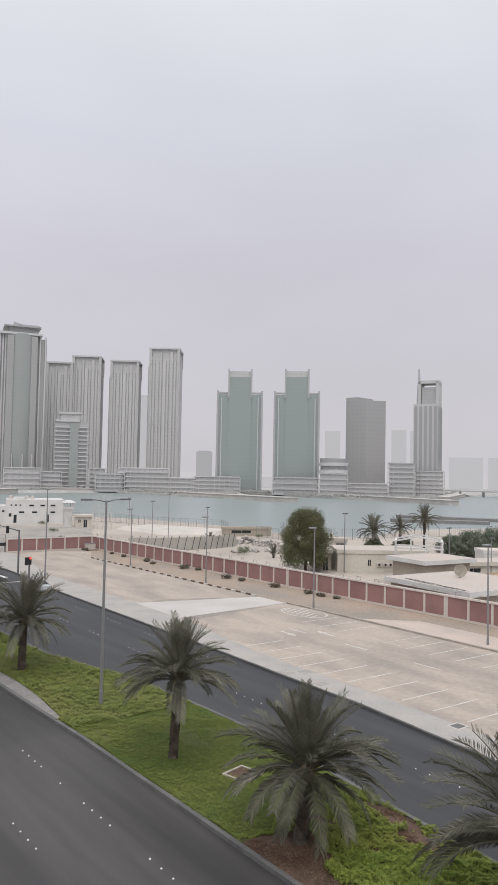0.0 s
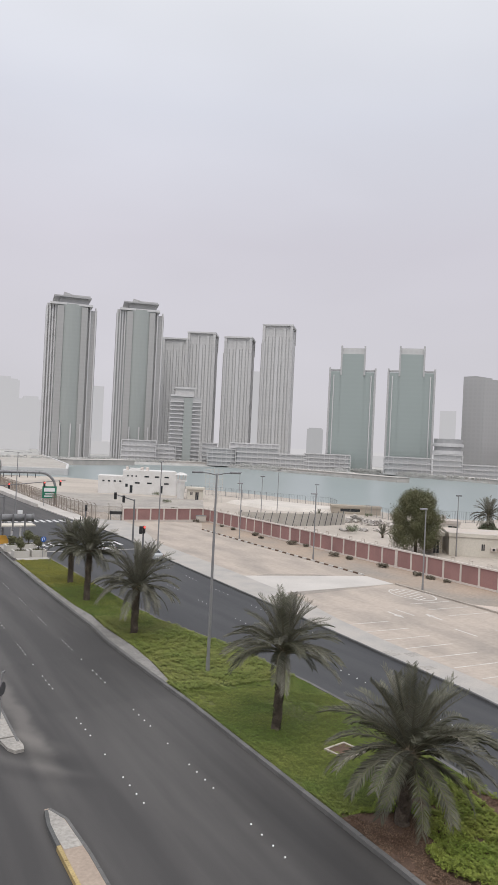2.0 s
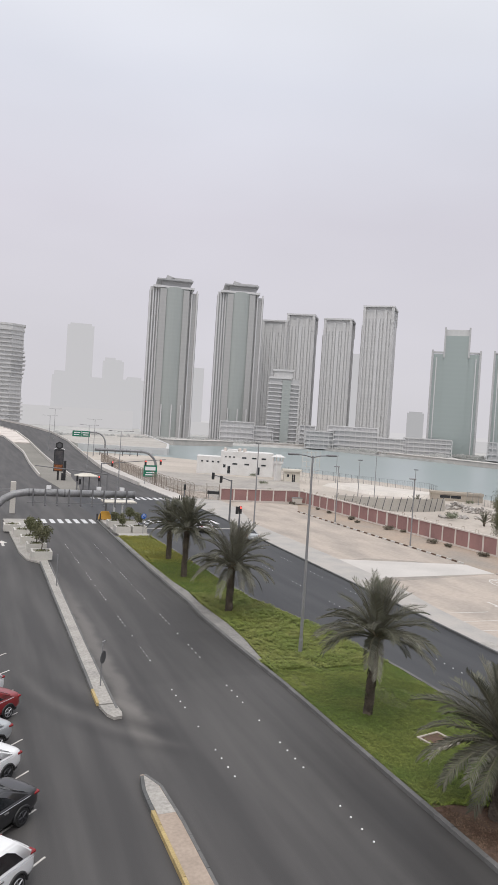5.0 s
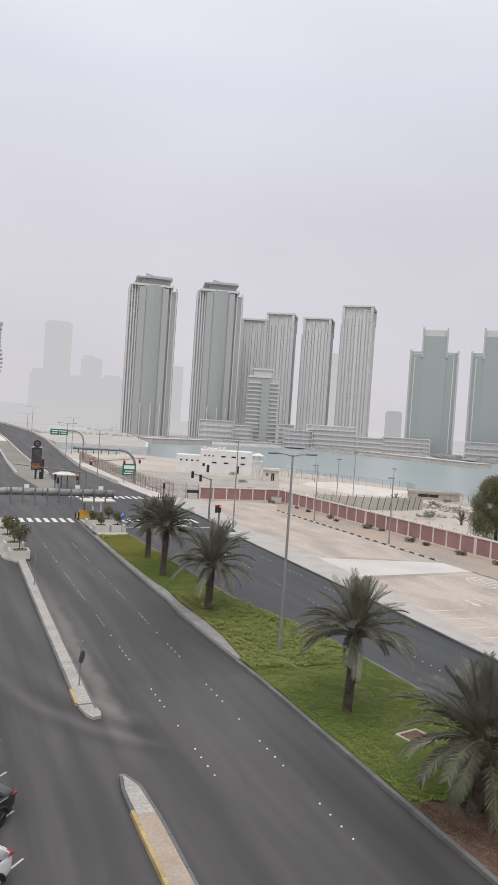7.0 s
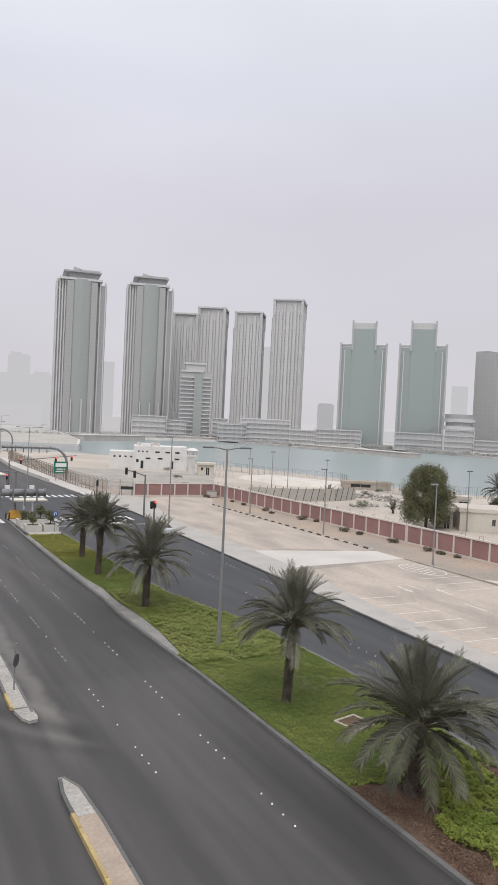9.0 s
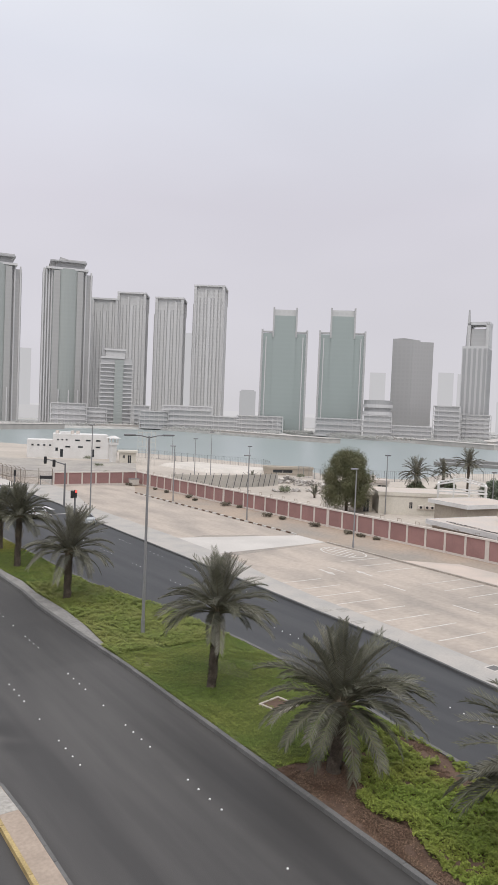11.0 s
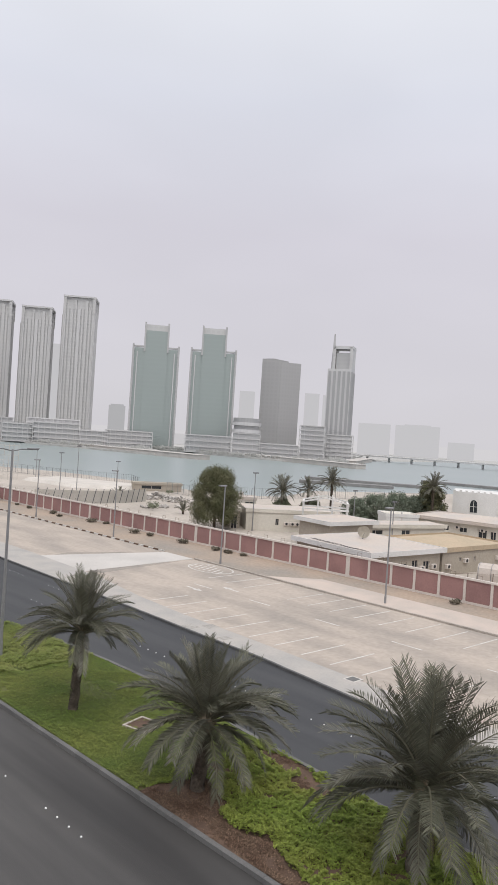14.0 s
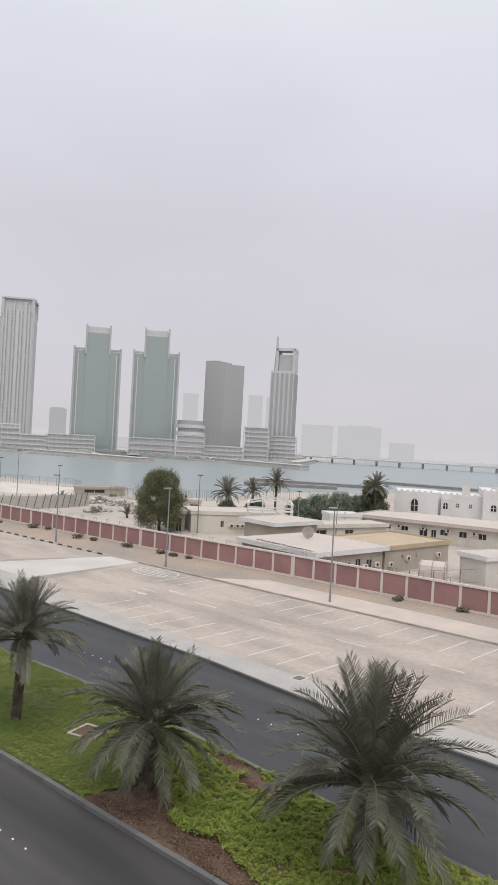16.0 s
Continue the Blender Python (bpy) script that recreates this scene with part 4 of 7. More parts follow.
bm = BM()
prism(bm, [(50, 334), (88, 322), (105, 384), (140, 588), (79, 505), (50, 440)], -4, 0.7)
solid("quay_ground", bm, mat("quay_sand", (0.36, 0.335, 0.305), 0.95, vary=0.15, scale=0.06, fine=14, tint=(0.42, 0.40, 0.37)), "pale sandy quay reaching into the channel", "quay", "structure")
bm = BM()
d = Vector((38, -12)).normalized()
for a, b in (((49.5, 333.6), (88.2, 321.4)), ((88.2, 321.4), (105.6, 384)), ((105.6, 384), (140.6, 588))):
    e = Vector(b) - Vector(a)
    nn = Vector((-e.y, e.x)).normalized() * 0.6
    prism(bm, [(a[0] - nn.x, a[1] - nn.y), (b[0] - nn.x, b[1] - nn.y), (b[0] + nn.x, b[1] + nn.y), (a[0] + nn.x, a[1] + nn.y)], -4, 1.0)
# wall colour lightened for haze, taken from the low blocks
solid("quay_wall", bm, SLAB_F, "grey concrete wall along the quay edge", "quay", "structure")

# ---- plain distance: pale far-off shapes that glow in the colour of haze ----


# dull grey surface with the haze added as emission
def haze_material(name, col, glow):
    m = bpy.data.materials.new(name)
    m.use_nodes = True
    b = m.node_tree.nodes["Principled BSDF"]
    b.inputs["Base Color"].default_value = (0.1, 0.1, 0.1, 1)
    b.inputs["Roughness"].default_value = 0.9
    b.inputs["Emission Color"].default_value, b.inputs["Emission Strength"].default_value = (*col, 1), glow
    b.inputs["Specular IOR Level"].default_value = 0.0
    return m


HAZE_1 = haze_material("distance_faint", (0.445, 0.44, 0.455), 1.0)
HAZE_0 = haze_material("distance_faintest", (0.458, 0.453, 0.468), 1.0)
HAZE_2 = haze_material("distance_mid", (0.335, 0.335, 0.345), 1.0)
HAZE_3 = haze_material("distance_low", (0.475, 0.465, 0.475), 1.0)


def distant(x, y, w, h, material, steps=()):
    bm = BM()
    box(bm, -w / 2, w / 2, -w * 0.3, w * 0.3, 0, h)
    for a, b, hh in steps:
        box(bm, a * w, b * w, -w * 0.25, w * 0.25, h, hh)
    solid("backdrop_tower", bm, material, "distant building with pale haze put into its glow", "backdrop", "structure", pose(x, y, -0.5, 0, 0, facing(x, y)))


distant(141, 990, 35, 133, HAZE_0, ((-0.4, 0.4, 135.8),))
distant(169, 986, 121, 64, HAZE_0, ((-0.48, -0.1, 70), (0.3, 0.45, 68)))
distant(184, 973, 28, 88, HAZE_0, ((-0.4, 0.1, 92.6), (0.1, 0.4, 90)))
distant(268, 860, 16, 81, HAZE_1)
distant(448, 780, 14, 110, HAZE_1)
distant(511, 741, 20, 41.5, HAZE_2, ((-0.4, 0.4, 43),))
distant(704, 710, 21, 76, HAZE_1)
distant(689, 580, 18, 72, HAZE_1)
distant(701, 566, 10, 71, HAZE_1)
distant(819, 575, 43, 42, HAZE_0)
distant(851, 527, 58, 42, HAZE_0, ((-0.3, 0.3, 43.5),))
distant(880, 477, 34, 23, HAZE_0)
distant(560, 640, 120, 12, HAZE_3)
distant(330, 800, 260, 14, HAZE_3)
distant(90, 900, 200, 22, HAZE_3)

# added ring that glows like horizon haze and hides the ground beyond
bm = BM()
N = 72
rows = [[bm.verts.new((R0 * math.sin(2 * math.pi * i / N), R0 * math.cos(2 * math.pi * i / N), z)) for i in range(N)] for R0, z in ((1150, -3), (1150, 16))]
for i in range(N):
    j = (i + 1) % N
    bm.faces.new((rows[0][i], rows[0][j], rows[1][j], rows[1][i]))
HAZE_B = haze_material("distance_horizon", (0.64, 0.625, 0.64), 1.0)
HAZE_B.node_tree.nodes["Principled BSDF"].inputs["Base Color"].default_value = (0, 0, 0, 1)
solid("backdrop", bm, HAZE_B, "added glowing ring in the colour of horizon haze", "backdrop", "structure")

# curved apartment block beyond the ramp
t = ground_tower("apartment_tower", 22.5, 600, facing(22.5, 600), "pale curved apartment tower with horizontal balconies")
hw = 20
for k in range(23):
    bm = BM()
    bulge = 1.2 * math.sin(k * 0.55)
    prism(bm, [(-hw - 8, -10), (hw * 0.5 + bulge, -12), (hw + bulge, -6), (hw + bulge, 10), (-hw - 8, 10)], 4 + k * 3.3, 5.0 + k * 3.3)
    part("balcony", bm, STONE_F, t)
bm = BM()
prism(bm, [(-hw - 8, -9), (hw * 0.5, -10.5), (hw - 1, -5), (hw - 1, 9), (-hw - 8, 9)], 0, 80.5)
part("body", bm, STONE_F, t)
bm = BM()
prism(bm, [(-hw - 8, -9.5), (hw * 0.5, -11), (hw, -5.5), (hw, 9.5), (-hw - 8, 9.5)], 80.5, 82)
part("roof_slab", bm, STONE_F, t)

# low bridge and jetties on the right
t = thing("sea_bridge", "low concrete bridge on piers crossing the channel", "bridge", pose(0, 0, 0), "", "structure")
A, B_ = Vector((545, 425)), Vector((640, 150))
bm = BM()
d = (B_ - A).normalized()
nn = Vector((-d.y, d.x)) * 5
# deck and piers share the haze-paled facade tones
prism(bm, [tuple(A - nn), tuple(B_ - nn), tuple(B_ + nn), tuple(A + nn)][::-1], 2.2, 3.5)
part("deck", bm, STONE_F, t)
for k in range(14):
    p = A.lerp(B_, (k + 0.5) / 14)
    bm = BM()
    box(bm, p.x - 0.9, p.x + 0.9, p.y - 0.7, p.y + 0.7, -5, 2.2)
    part("pier", bm, STRIPE_L, t)
for pts in ([(205, 176), (228, 150)], [(228, 192), (250, 150)], [(292, 176), (300, 118)]):
    bm = BM()
    a, b = Vector(pts[0]), Vector(pts[1])
    d = (b - a).normalized()
    nn = Vector((-d.y, d.x)) * 2.5
    prism(bm, [tuple(a + nn), tuple(b + nn), tuple(b - nn), tuple(a - nn)][::-1], -4, -0.9)
    solid("jetty", bm, mat("jetty_concrete", (0.25, 0.245, 0.24), 0.9, vary=0.15, scale=0.3), "long low dark concrete jetty in the water", "jetty", "structure")

# low trees along the far shore, haze put into their pale grey leaf colour
rnd = random.Random(77)
V, F = [], []
FW = [(-20, 490), (40, 490), (118, 480), (172, 508), (215, 518), (262, 516), (276, 440), (290, 378), (358, 480), (368, 360), (380, 292), (412, 308), (470, 362), (560, 400)]
for (xa, ya), (xb, yb) in zip(FW, FW[1:]):
    for k in range(int(math.hypot(xb - xa, yb - ya) * 1.2)):
        u = rnd.random()
        cx, cy, r = xa + (xb - xa) * u + rnd.uniform(-3, 3), ya + (yb - ya) * u + rnd.uniform(2, 14), rnd.uniform(0.6, 2.2)
        for j in range(14):
            a, e = rnd.uniform(0, 6.28), rnd.uniform(0, 1.5)
            px, py, pz = cx + r * math.cos(a) * math.cos(e), cy + r * math.sin(a) * math.cos(e), -0.6 + r * 1.2 * math.sin(e)
            s = 0.5
            i = len(V)
            V += [(px - s, py, pz), (px, py - s * 0.3, pz - s), (px + s, py, pz), (px, py + s * 0.3, pz + s)]
            F.append((i, i + 1, i + 2, i + 3))
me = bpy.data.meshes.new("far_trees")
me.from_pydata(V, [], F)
me.materials.append(mat("far_leaf_hazed", (0.42, 0.42, 0.405), 0.8, vary=0.15, scale=0.1, island=0.2))
tagged(new("far_trees", me), "low trees along the far shore, haze in their leaf colour", "trees", "", "stuff")

# ---- palms ----


def frond_mesh(name, length, rise, bend, leaf, pairs, material, seed, hang=0.2, fold=0.45):
    """One feather leaf that leaves the crown along +X at an angle of rise degrees and bows down by bend degrees to its tip.
    Two rows of stiff narrow leaflets stand on the midrib in a shallow V (fold) and sag by hang."""
    rnd = random.Random(seed)
    n = 14
    pts, p, sway = [Vector((0, 0, 0))], Vector((0, 0, 0)), rnd.uniform(-9, 9)
    for i in range(n):
        u = (i + 0.5) / n
        el, az = radians(rise - bend * u ** 1.35), radians(sway * u)
        p = p + Vector((math.cos(el) * math.cos(az), math.cos(el) * math.sin(az), math.sin(el))) * length / n
        pts.append(p.copy())
    bm = BM()
    tube(bm, pts, [0.034 * (1 - 0.85 * i / n) + 0.004 for i in range(n + 1)], 4, False)
    ribs = len(bm.faces)
    down = Vector((0, 0, -1))
    for k in range(pairs):
        for s in (-1, 1):
            u = min(0.999, max(0.12, 0.13 + 0.87 * (k + rnd.uniform(-0.35, 0.35)) / pairs))
            i = min(int(u * n), n - 1)
            q, d = pts[i].lerp(pts[i + 1], u * n - i), (pts[i + 1] - pts[i]).normalized()
            side = d.cross(Vector((0, 0, 1)))
            side = (side.normalized() if side.length > 0.05 else Vector((0, -1, 0))) * -s
            up = side.cross(d) * (1 if side.cross(d).z > 0 else -1)
            if abs(d.z) > 0.9:
                up = Vector((-1, 0, 0)) if d.z > 0 else Vector((1, 0, 0))
            size = leaf * (0.42 + 0.66 * math.sin(math.pi * min(1, 0.16 + u * 0.72)) ** 0.9) * rnd.uniform(0.86, 1.1)
            way = (d * (0.42 + 0.6 * u) + side * rnd.uniform(0.75, 0.95) + up * fold * rnd.uniform(0.5, 1.3)).normalized()
            mid = q + way * size * 0.55 + down * size * hang * 0.14
            tip = q + way * size * 0.97 + down * size * hang * rnd.uniform(0.35, 0.65)
            w = way.cross(up)
            w = (w.normalized() if w.length > 0.05 else d) * rnd.uniform(0.0105, 0.0145)
            a = [bm.verts.new(v) for v in (q - w * 0.4, q + w * 0.4, mid + w, tip, mid - w)]
            bm.faces.new(a)
    bm.faces.ensure_lookup_table()
    for f in bm.faces[:ribs]:
        f.material_index = 1
    return mesh_of(name, bm, [material, RACHIS])


# tiers of a crown: rise at the heart, bow to the tip, length, sag of the leaflets, fold of the V
TIERS = [(85, 16, 0.93, 0.05, 0.5), (75, 32, 0.97, 0.06, 0.5), (64, 48, 1.0, 0.1, 0.5), (52, 60, 1.02, 0.2, 0.45), (39, 66, 1.02, 0.3, 0.4), (26, 70, 1.0, 0.45, 0.35), (13, 70, 0.95, 0.6, 0.3), (-2, 66, 0.88, 0.7, 0.25), (-20, 58, 0.8, 0.8, 0.2), (-42, 42, 0.7, 0.9, 0.15)]
FRONDS = [[frond_mesh("frond", 3.0 * tl, tr, tb, 0.47, 58, FROND_PALE if k == 2 else FROND, 400 + 10 * i + k, th, tf) for k in range(3)] for i, (tr, tb, tl, th, tf) in enumerate(TIERS)]
DEAD = [frond_mesh("dry_frond", 2.2, -62, 26, 0.30, 30, FROND_DEAD, 70 + k, 0.9, 0.1) for k in range(2)]


def palm(x, y, trunk, reach, seed, label, lean=(0, 0), n=66, base_z=0.12, r=0.23, name="date_palm", dead=7, last=9.4, pale=0.25, high=1.0, swept=0.0):
    """last: the lowest tier that the crown reaches; high: the length of the upright fronds against the rest; swept: a turn of the crown by the wind."""
    rnd = random.Random(seed)
    t = thing(name, label, "palm", pose(x, y, base_z), "date palms on the median" if base_z > 0 else "palms in the compound")
    top = Vector((lean[0], lean[1], trunk))
    bm = BM()
    seg = 14
    pts = [Vector((0, 0, -0.3)).lerp(top, i / seg) + Vector((0.04 * math.sin(i * 1.3 + seed), 0.04 * math.cos(i * 1.7 + seed), 0)) for i in range(seg + 1)]
    tube(bm, pts, [r * (1.25 - 0.25 * min(1, i / 4)) * (1 + 0.09 * (i % 2)) for i in range(seg + 1)], 12)
    rings = int(trunk / 0.11)
    for k in range(rings):
        c = Vector((0, 0, 0)).lerp(top, k / rings)
        for j in range(6):
            a = 2 * math.pi * (j + 0.5 * (k % 2)) / 6 + rnd.uniform(-0.15, 0.15)
            o = Vector((math.cos(a), math.sin(a), 0))
            s = Vector((-o.y, o.x, 0)) * 0.09
            b = c + o * r * 0.98
            v = [bm.verts.new(q) for q in (b - s + Vector((0, 0, -0.04)), b + s + Vector((0, 0, -0.04)), b + s * 0.5 + o * 0.075 + Vector((0, 0, 0.11)), b - s * 0.5 + o * 0.075 + Vector((0, 0, 0.11)))]
            bm.faces.new(v)
    part("trunk", bm, TRUNK, t)
    bm = BM()
    bmesh.ops.create_icosphere(bm, subdivisions=2, radius=r * 1.3, matrix=Matrix.Translation(top) @ Matrix.Diagonal((1, 1, 1.6, 1)))
    for v in bm.verts:
        v.co += Vector((rnd.uniform(-1, 1), rnd.uniform(-1, 1), rnd.uniform(-1, 1))) * 0.06
    part("crown_heart", bm, FROND_DEAD, t, "brown fibrous heart of the crown")
    for k in range(n):
        u = (k + 0.5) / n
        tier = min(len(TIERS) - 1, max(0, int(last * u + rnd.uniform(-0.6, 0.6))))
        me = FRONDS[tier][2 if rnd.random() < pale else rnd.randrange(2)]
        o = part("frond", me, None, t)
        sc = reach / 2.75 * rnd.uniform(0.92, 1.07) * (high if tier < 4 else 1.0)
        az = k * 137.5 + rnd.uniform(-12, 12)
        out = pose(0, 0, 0, 0, 0, az) @ Vector((0.12 + 0.1 * u, 0, 0))
        o.matrix_basis = Matrix.Translation(top + out + Vector((0, 0, 0.42 * (1 - u) - 0.06))) @ pose(0, 0, 0, swept * 0.5 + rnd.uniform(-4, 4), swept + rnd.uniform(-5, 5), 0) @ pose(0, 0, 0, rnd.uniform(-16, 16), 0, 0) @ pose(0, 0, 0, 0, 0, az) @ Matrix.Diagonal((sc, sc, sc, 1))
    for k in range(dead):
        o = part("dry_frond", DEAD[k % 2], None, t)
        o.matrix_basis = Matrix.Translation(top + Vector((0, 0, -0.15 - 0.05 * k))) @ pose(0, 0, 0, 0, 0, k * 51 + rnd.uniform(-20, 20)) @ Matrix.Diagonal((reach / 4.6,) * 3 + (1,))
    return t


palm(21.75, 12.35, 2.75, 3.5, 1, "large date palm with dense arching grey-green fronds", (0.15, -0.1), 76, r=0.26, last=7.3, pale=0.12, high=1.05)
palm(19.85, 21.15, 2.7, 3.15, 2, "squat date palm with wide drooping dusty fronds", (0.15, -0.15), 76, r=0.25, dead=4, last=7.5, pale=0.3, high=0.88)
p3 = palm(20.1, 30.85, 4.0, 2.85, 3, "slender date palm with a dark leaning trunk", (0.15, -0.1), 66, r=0.19, last=7.0, pale=0.35, dead=4, high=0.9)
bm = BM()
bmesh.ops.create_icosphere(bm, subdivisions=2, radius=0.2, matrix=Matrix.Translation((-0.35, -0.3, 3.75)) @ Matrix.Diagonal((0.8, 0.8, 1.7, 1)))
part("fruit_bunch", bm, BARK, p3, "dark dry fruit bunch under the crown")
palm(19.7, 50.3, 3.45, 3.1, 4, "wind-swept pale date palm with thin crown", (0.1, 0.1), 64, last=7.4, pale=1.0, swept=5, dead=3)
palm(19.7, 62.3, 4.3, 2.7, 5, "bushy date palm beside the near kerb", (0.1, 0), 80, last=7.2)
palm(20.5, 70.4, 3.6, 2.4, 6, "date palm half hidden behind its neighbour", (0, 0), 60, last=7.2)

# ---- ground cover: many small leaves ----


def tuft_height(x, y, tall):
    """Uneven growth: broad swells, tufts a hand wide, and small gaps between them."""
    a = noise.noise((x * 0.5, y * 0.5, 11.0))
    b = noise.noise((x * 2.1, y * 2.1, 5.0))
    c = noise.noise((x * 5.5, y * 5.5, 8.0))
    return tall * max(0.0, 0.5 + 0.45 * a + 0.75 * b + 0.55 * c)


def leaves(name, material, count, y0, y1, size, seed, keep, label, tall=0.1, zbase=0.14):
    """Small leaves on a tufted surface: the tops of the tufts carry most, their sides the rest."""
    rnd = np.random.RandomState(seed)
    V, F = [], []
    made = 0
    while made < count:
        y = rnd.uniform(y0, y1)
        a, b = median_x(y)
        x = rnd.uniform(a + 0.14, b - 0.14)
        if not keep(x, y):
            continue
        top = tuft_height(x, y, tall)
        h = zbase + 0.10 * noise.noise((x * 0.6, y * 0.6, 0)) + top * (1 - 0.7 * rnd.random() ** 2)
        ang, tilt, s = rnd.uniform(0, 6.28), rnd.uniform(-0.9, 0.9), size * rnd.uniform(0.6, 1.35)
        c, sn = math.cos(ang) * s, math.sin(ang) * s
        z = math.sin(tilt) * s
        i = len(V)
        V += [(x - c, y - sn, h - z * 0.5), (x + sn * 0.55, y - c * 0.55, h), (x + c, y + sn, h + z), (x - sn * 0.55, y + c * 0.55, h)]
        F.append((i, i + 1, i + 2, i + 3))
        made += 1
    me = bpy.data.meshes.new(name)
    me.from_pydata(V, [], F)
    me.materials.append(material)
    return tagged(new(name, me), label, "ground cover", "", "stuff")


def cover_edge(y):
    """Where the ground cover begins beside the bare strip along the near kerb."""
    pts = ((8, 18.0), (13, 18.3), (15.5, 18.7), (16.6, 19.2), (17.6, 19.7), (19.6, 19.9), (20.4, 20.4), (21.6, 20.5), (22.6, 17.9), (24, 17.6))
    for (ya, xa), (yb, xb) in zip(pts, pts[1:]):
        if ya <= y <= yb:
            return xa + (xb - xa) * (y - ya) / (yb - ya)
    return 17.6


def planted(x, y):
    n = noise.noise((x * 0.35, y * 0.3, 7.0)) + 0.5 * noise.noise((x * 1.1, y * 1.1, 2.0)) + 0.35 * noise.noise((x * 5, y * 5, 4.0))
    a, b = median_x(y)
    if STRIP_Y0 < y < 84 and x < line_x(COBBLE_EDGE, y):
        return False
    if y < 22.4 + 0.5 * n and x < 22.2 or y < 22.4:
        if math.hypot((x - 24.3) / 0.6, (y - 20.2) / 1.5) < 1 + 0.7 * n or math.hypot((x - 23.6) / 0.5, (y - 18.2) / 1.1) < 0.9 + 0.7 * n:
            return False
        if math.hypot((x - 19.4) / 0.42, (y - 18.1) / 0.95) < 1 + 0.5 * n:
            return True
        return x > cover_edge(y) + 0.45 * n and n > -0.6
    if math.hypot((x - 22.2) / 1.0, (y - 33.2) / 1.7) < 0.8 + 0.9 * n or math.hypot((x - 21.0) / 0.5, (y - 38.3) / 1.4) < 0.7 + 0.9 * n:
        return noise.noise((x * 7, y * 7, 1.0)) > 0.12
    return n > -0.72


leaves("ground_cover", LEAF, 125000, 8, 22.6, 0.047, 1, planted, "bright leafy ground cover plants on brown soil", 0.34, 0.13)
leaves("grass", BLADE, 175000, 22.2, 38.5, 0.030, 2, planted, "dense green lawn of small leaves", 0.11)
leaves("mulch", MULCH, 26000, 8, 23, 0.034, 6, lambda x, y: not planted(x, y), "brown leaf litter and chips on the soil", 0.06, 0.12)
leaves("grass_far", LEAF_BRIGHT, 90000, 37.5, 56, 0.055, 3, planted, "bright green lawn of small leaves", 0.26)
leaves("grass_far", BLADE, 45000, 55, 70, 0.05, 4, planted, "dense dark green lawn of small leaves", 0.14)
leaves("grass_end", BLADE_DRY, 45000, 68.5, 84.4, 0.055, 5, planted, "yellowish lawn of small leaves at the end of the median", 0.16)

# ---- lamps ----


def street_lamp(x, y, h, arms, yaw, label, z=0.1):
    """arms: lengths to both sides."""
    t = thing("street_lamp", label, "street lamp", pose(x, y, z, 0, 0, yaw), "street lamps")
    bm = BM()
    tube(bm, [(0, 0, 0), (0, 0, 0.9), (0, 0, 0.92), (0, 0, h)], [0.13, 0.13, 0.105, 0.06], 12)
    part("pole", bm, STEEL, t)
    bm = BM()
    box(bm, -0.24, 0.24, -0.24, 0.24, -0.15, 0.04)
    part("base_plate", bm, CONCRETE_PALE, t)
    for s, L in arms:
        bm = BM()
        tube(bm, [(0, 0, h - 0.1), (s * L * 0.5, 0, h + 0.02), (s * L, 0, h + 0.05)], 0.035, 6)
        part("arm", bm, STEEL_D, t)
        bm = BM()
        box(bm, s * L - 0.15, s * L + 0.55 * s, -0.14, 0.14, h + 0.0, h + 0.11) if s > 0 else box(bm, s * L - 0.55, s * L + 0.15, -0.14, 0.14, h + 0.0, h + 0.11)
        bev(bm, 0.03)
        part("lamp_head", bm, STEEL_D, t)
    return t


street_lamp(21.0, 40.55, 12.5, ((-1, 1.15), (1, 1.15)), 2, "tall grey street lamp with two arms on the median")
street_lamp(38.2, 91.1, 11.7, ((-1, 1.2), (1, 1.2)), 60, "tall grey street lamp beside the far road", 0.1)
for x, y in ((28.6, 137), (31, 190), (39.5, 232), (26.4, 240), (33, 285)):
    street_lamp(x, y, 11.5, ((-1, 1.9), (1, 1.9)), 2, "grey twin-arm street lamp along the ramp road", ramp_z(y))
for x, y in ((55.2, 15.5), (55.2, 36.2), (54.7, 57.4), (54.7, 77.9), (54.9, 98.5)):
    t = thing("lot_lamp", "slim grey parking lot lamp with a flat head", "street lamp", pose(x, y, 0.05), "parking lot lamps")
    bm = BM()
    tube(bm, [(0, 0, -0.1), (0, 0, 0.7), (0, 0, 0.72), (0, 0, 8.6)], [0.11, 0.11, 0.085, 0.06], 10)
    part("pole", bm, STEEL, t)
    bm = BM()
    box(bm, -0.75, 0.15, -0.17, 0.17, 8.55, 8.7)
    bev(bm, 0.03)
    part("lamp_head", bm, STEEL, t)

# ---- markings ----
bm = BM()
box(bm, 0, 1, -0.055, 0.055, -0.02, 0.006)
LINE = mesh_of("line", bm, WHITE_LINE)


def painted(parent, x, y, L, yaw, z, width=1.0, me=LINE):
    o = part("line", me, None, parent)
    o.matrix_basis = pose(x, y, z, 0, 0, yaw) @ Matrix.Diagonal((L, width, 1, 1))


t = thing("parking_lines", "faded white bay lines painted on the parking lot", "road marking", None, "", "structure")
for k in range(-6, 14):
    y = 15.9 + k * 2.46
    if y < 48 and k != 1:
        painted(t, 37.3, y, 4.5, -3, 0.02)
for k in range(-8, 9):
    painted(t, 48.6, 22.5 + k * 2.45 + (2.4 if k > 8 else 0), 4.8, -3, 0.02)
for y in (47.5, 50.0, 52.5):
    painted(t, 48.6, y, 4.8, -3, 0.02)
for y in (11.8, 19.1, 26.5, 33.8, 41.2, 48.6):
    painted(t, 45.5, y, 2.5, 90, 0.02, 1.3)
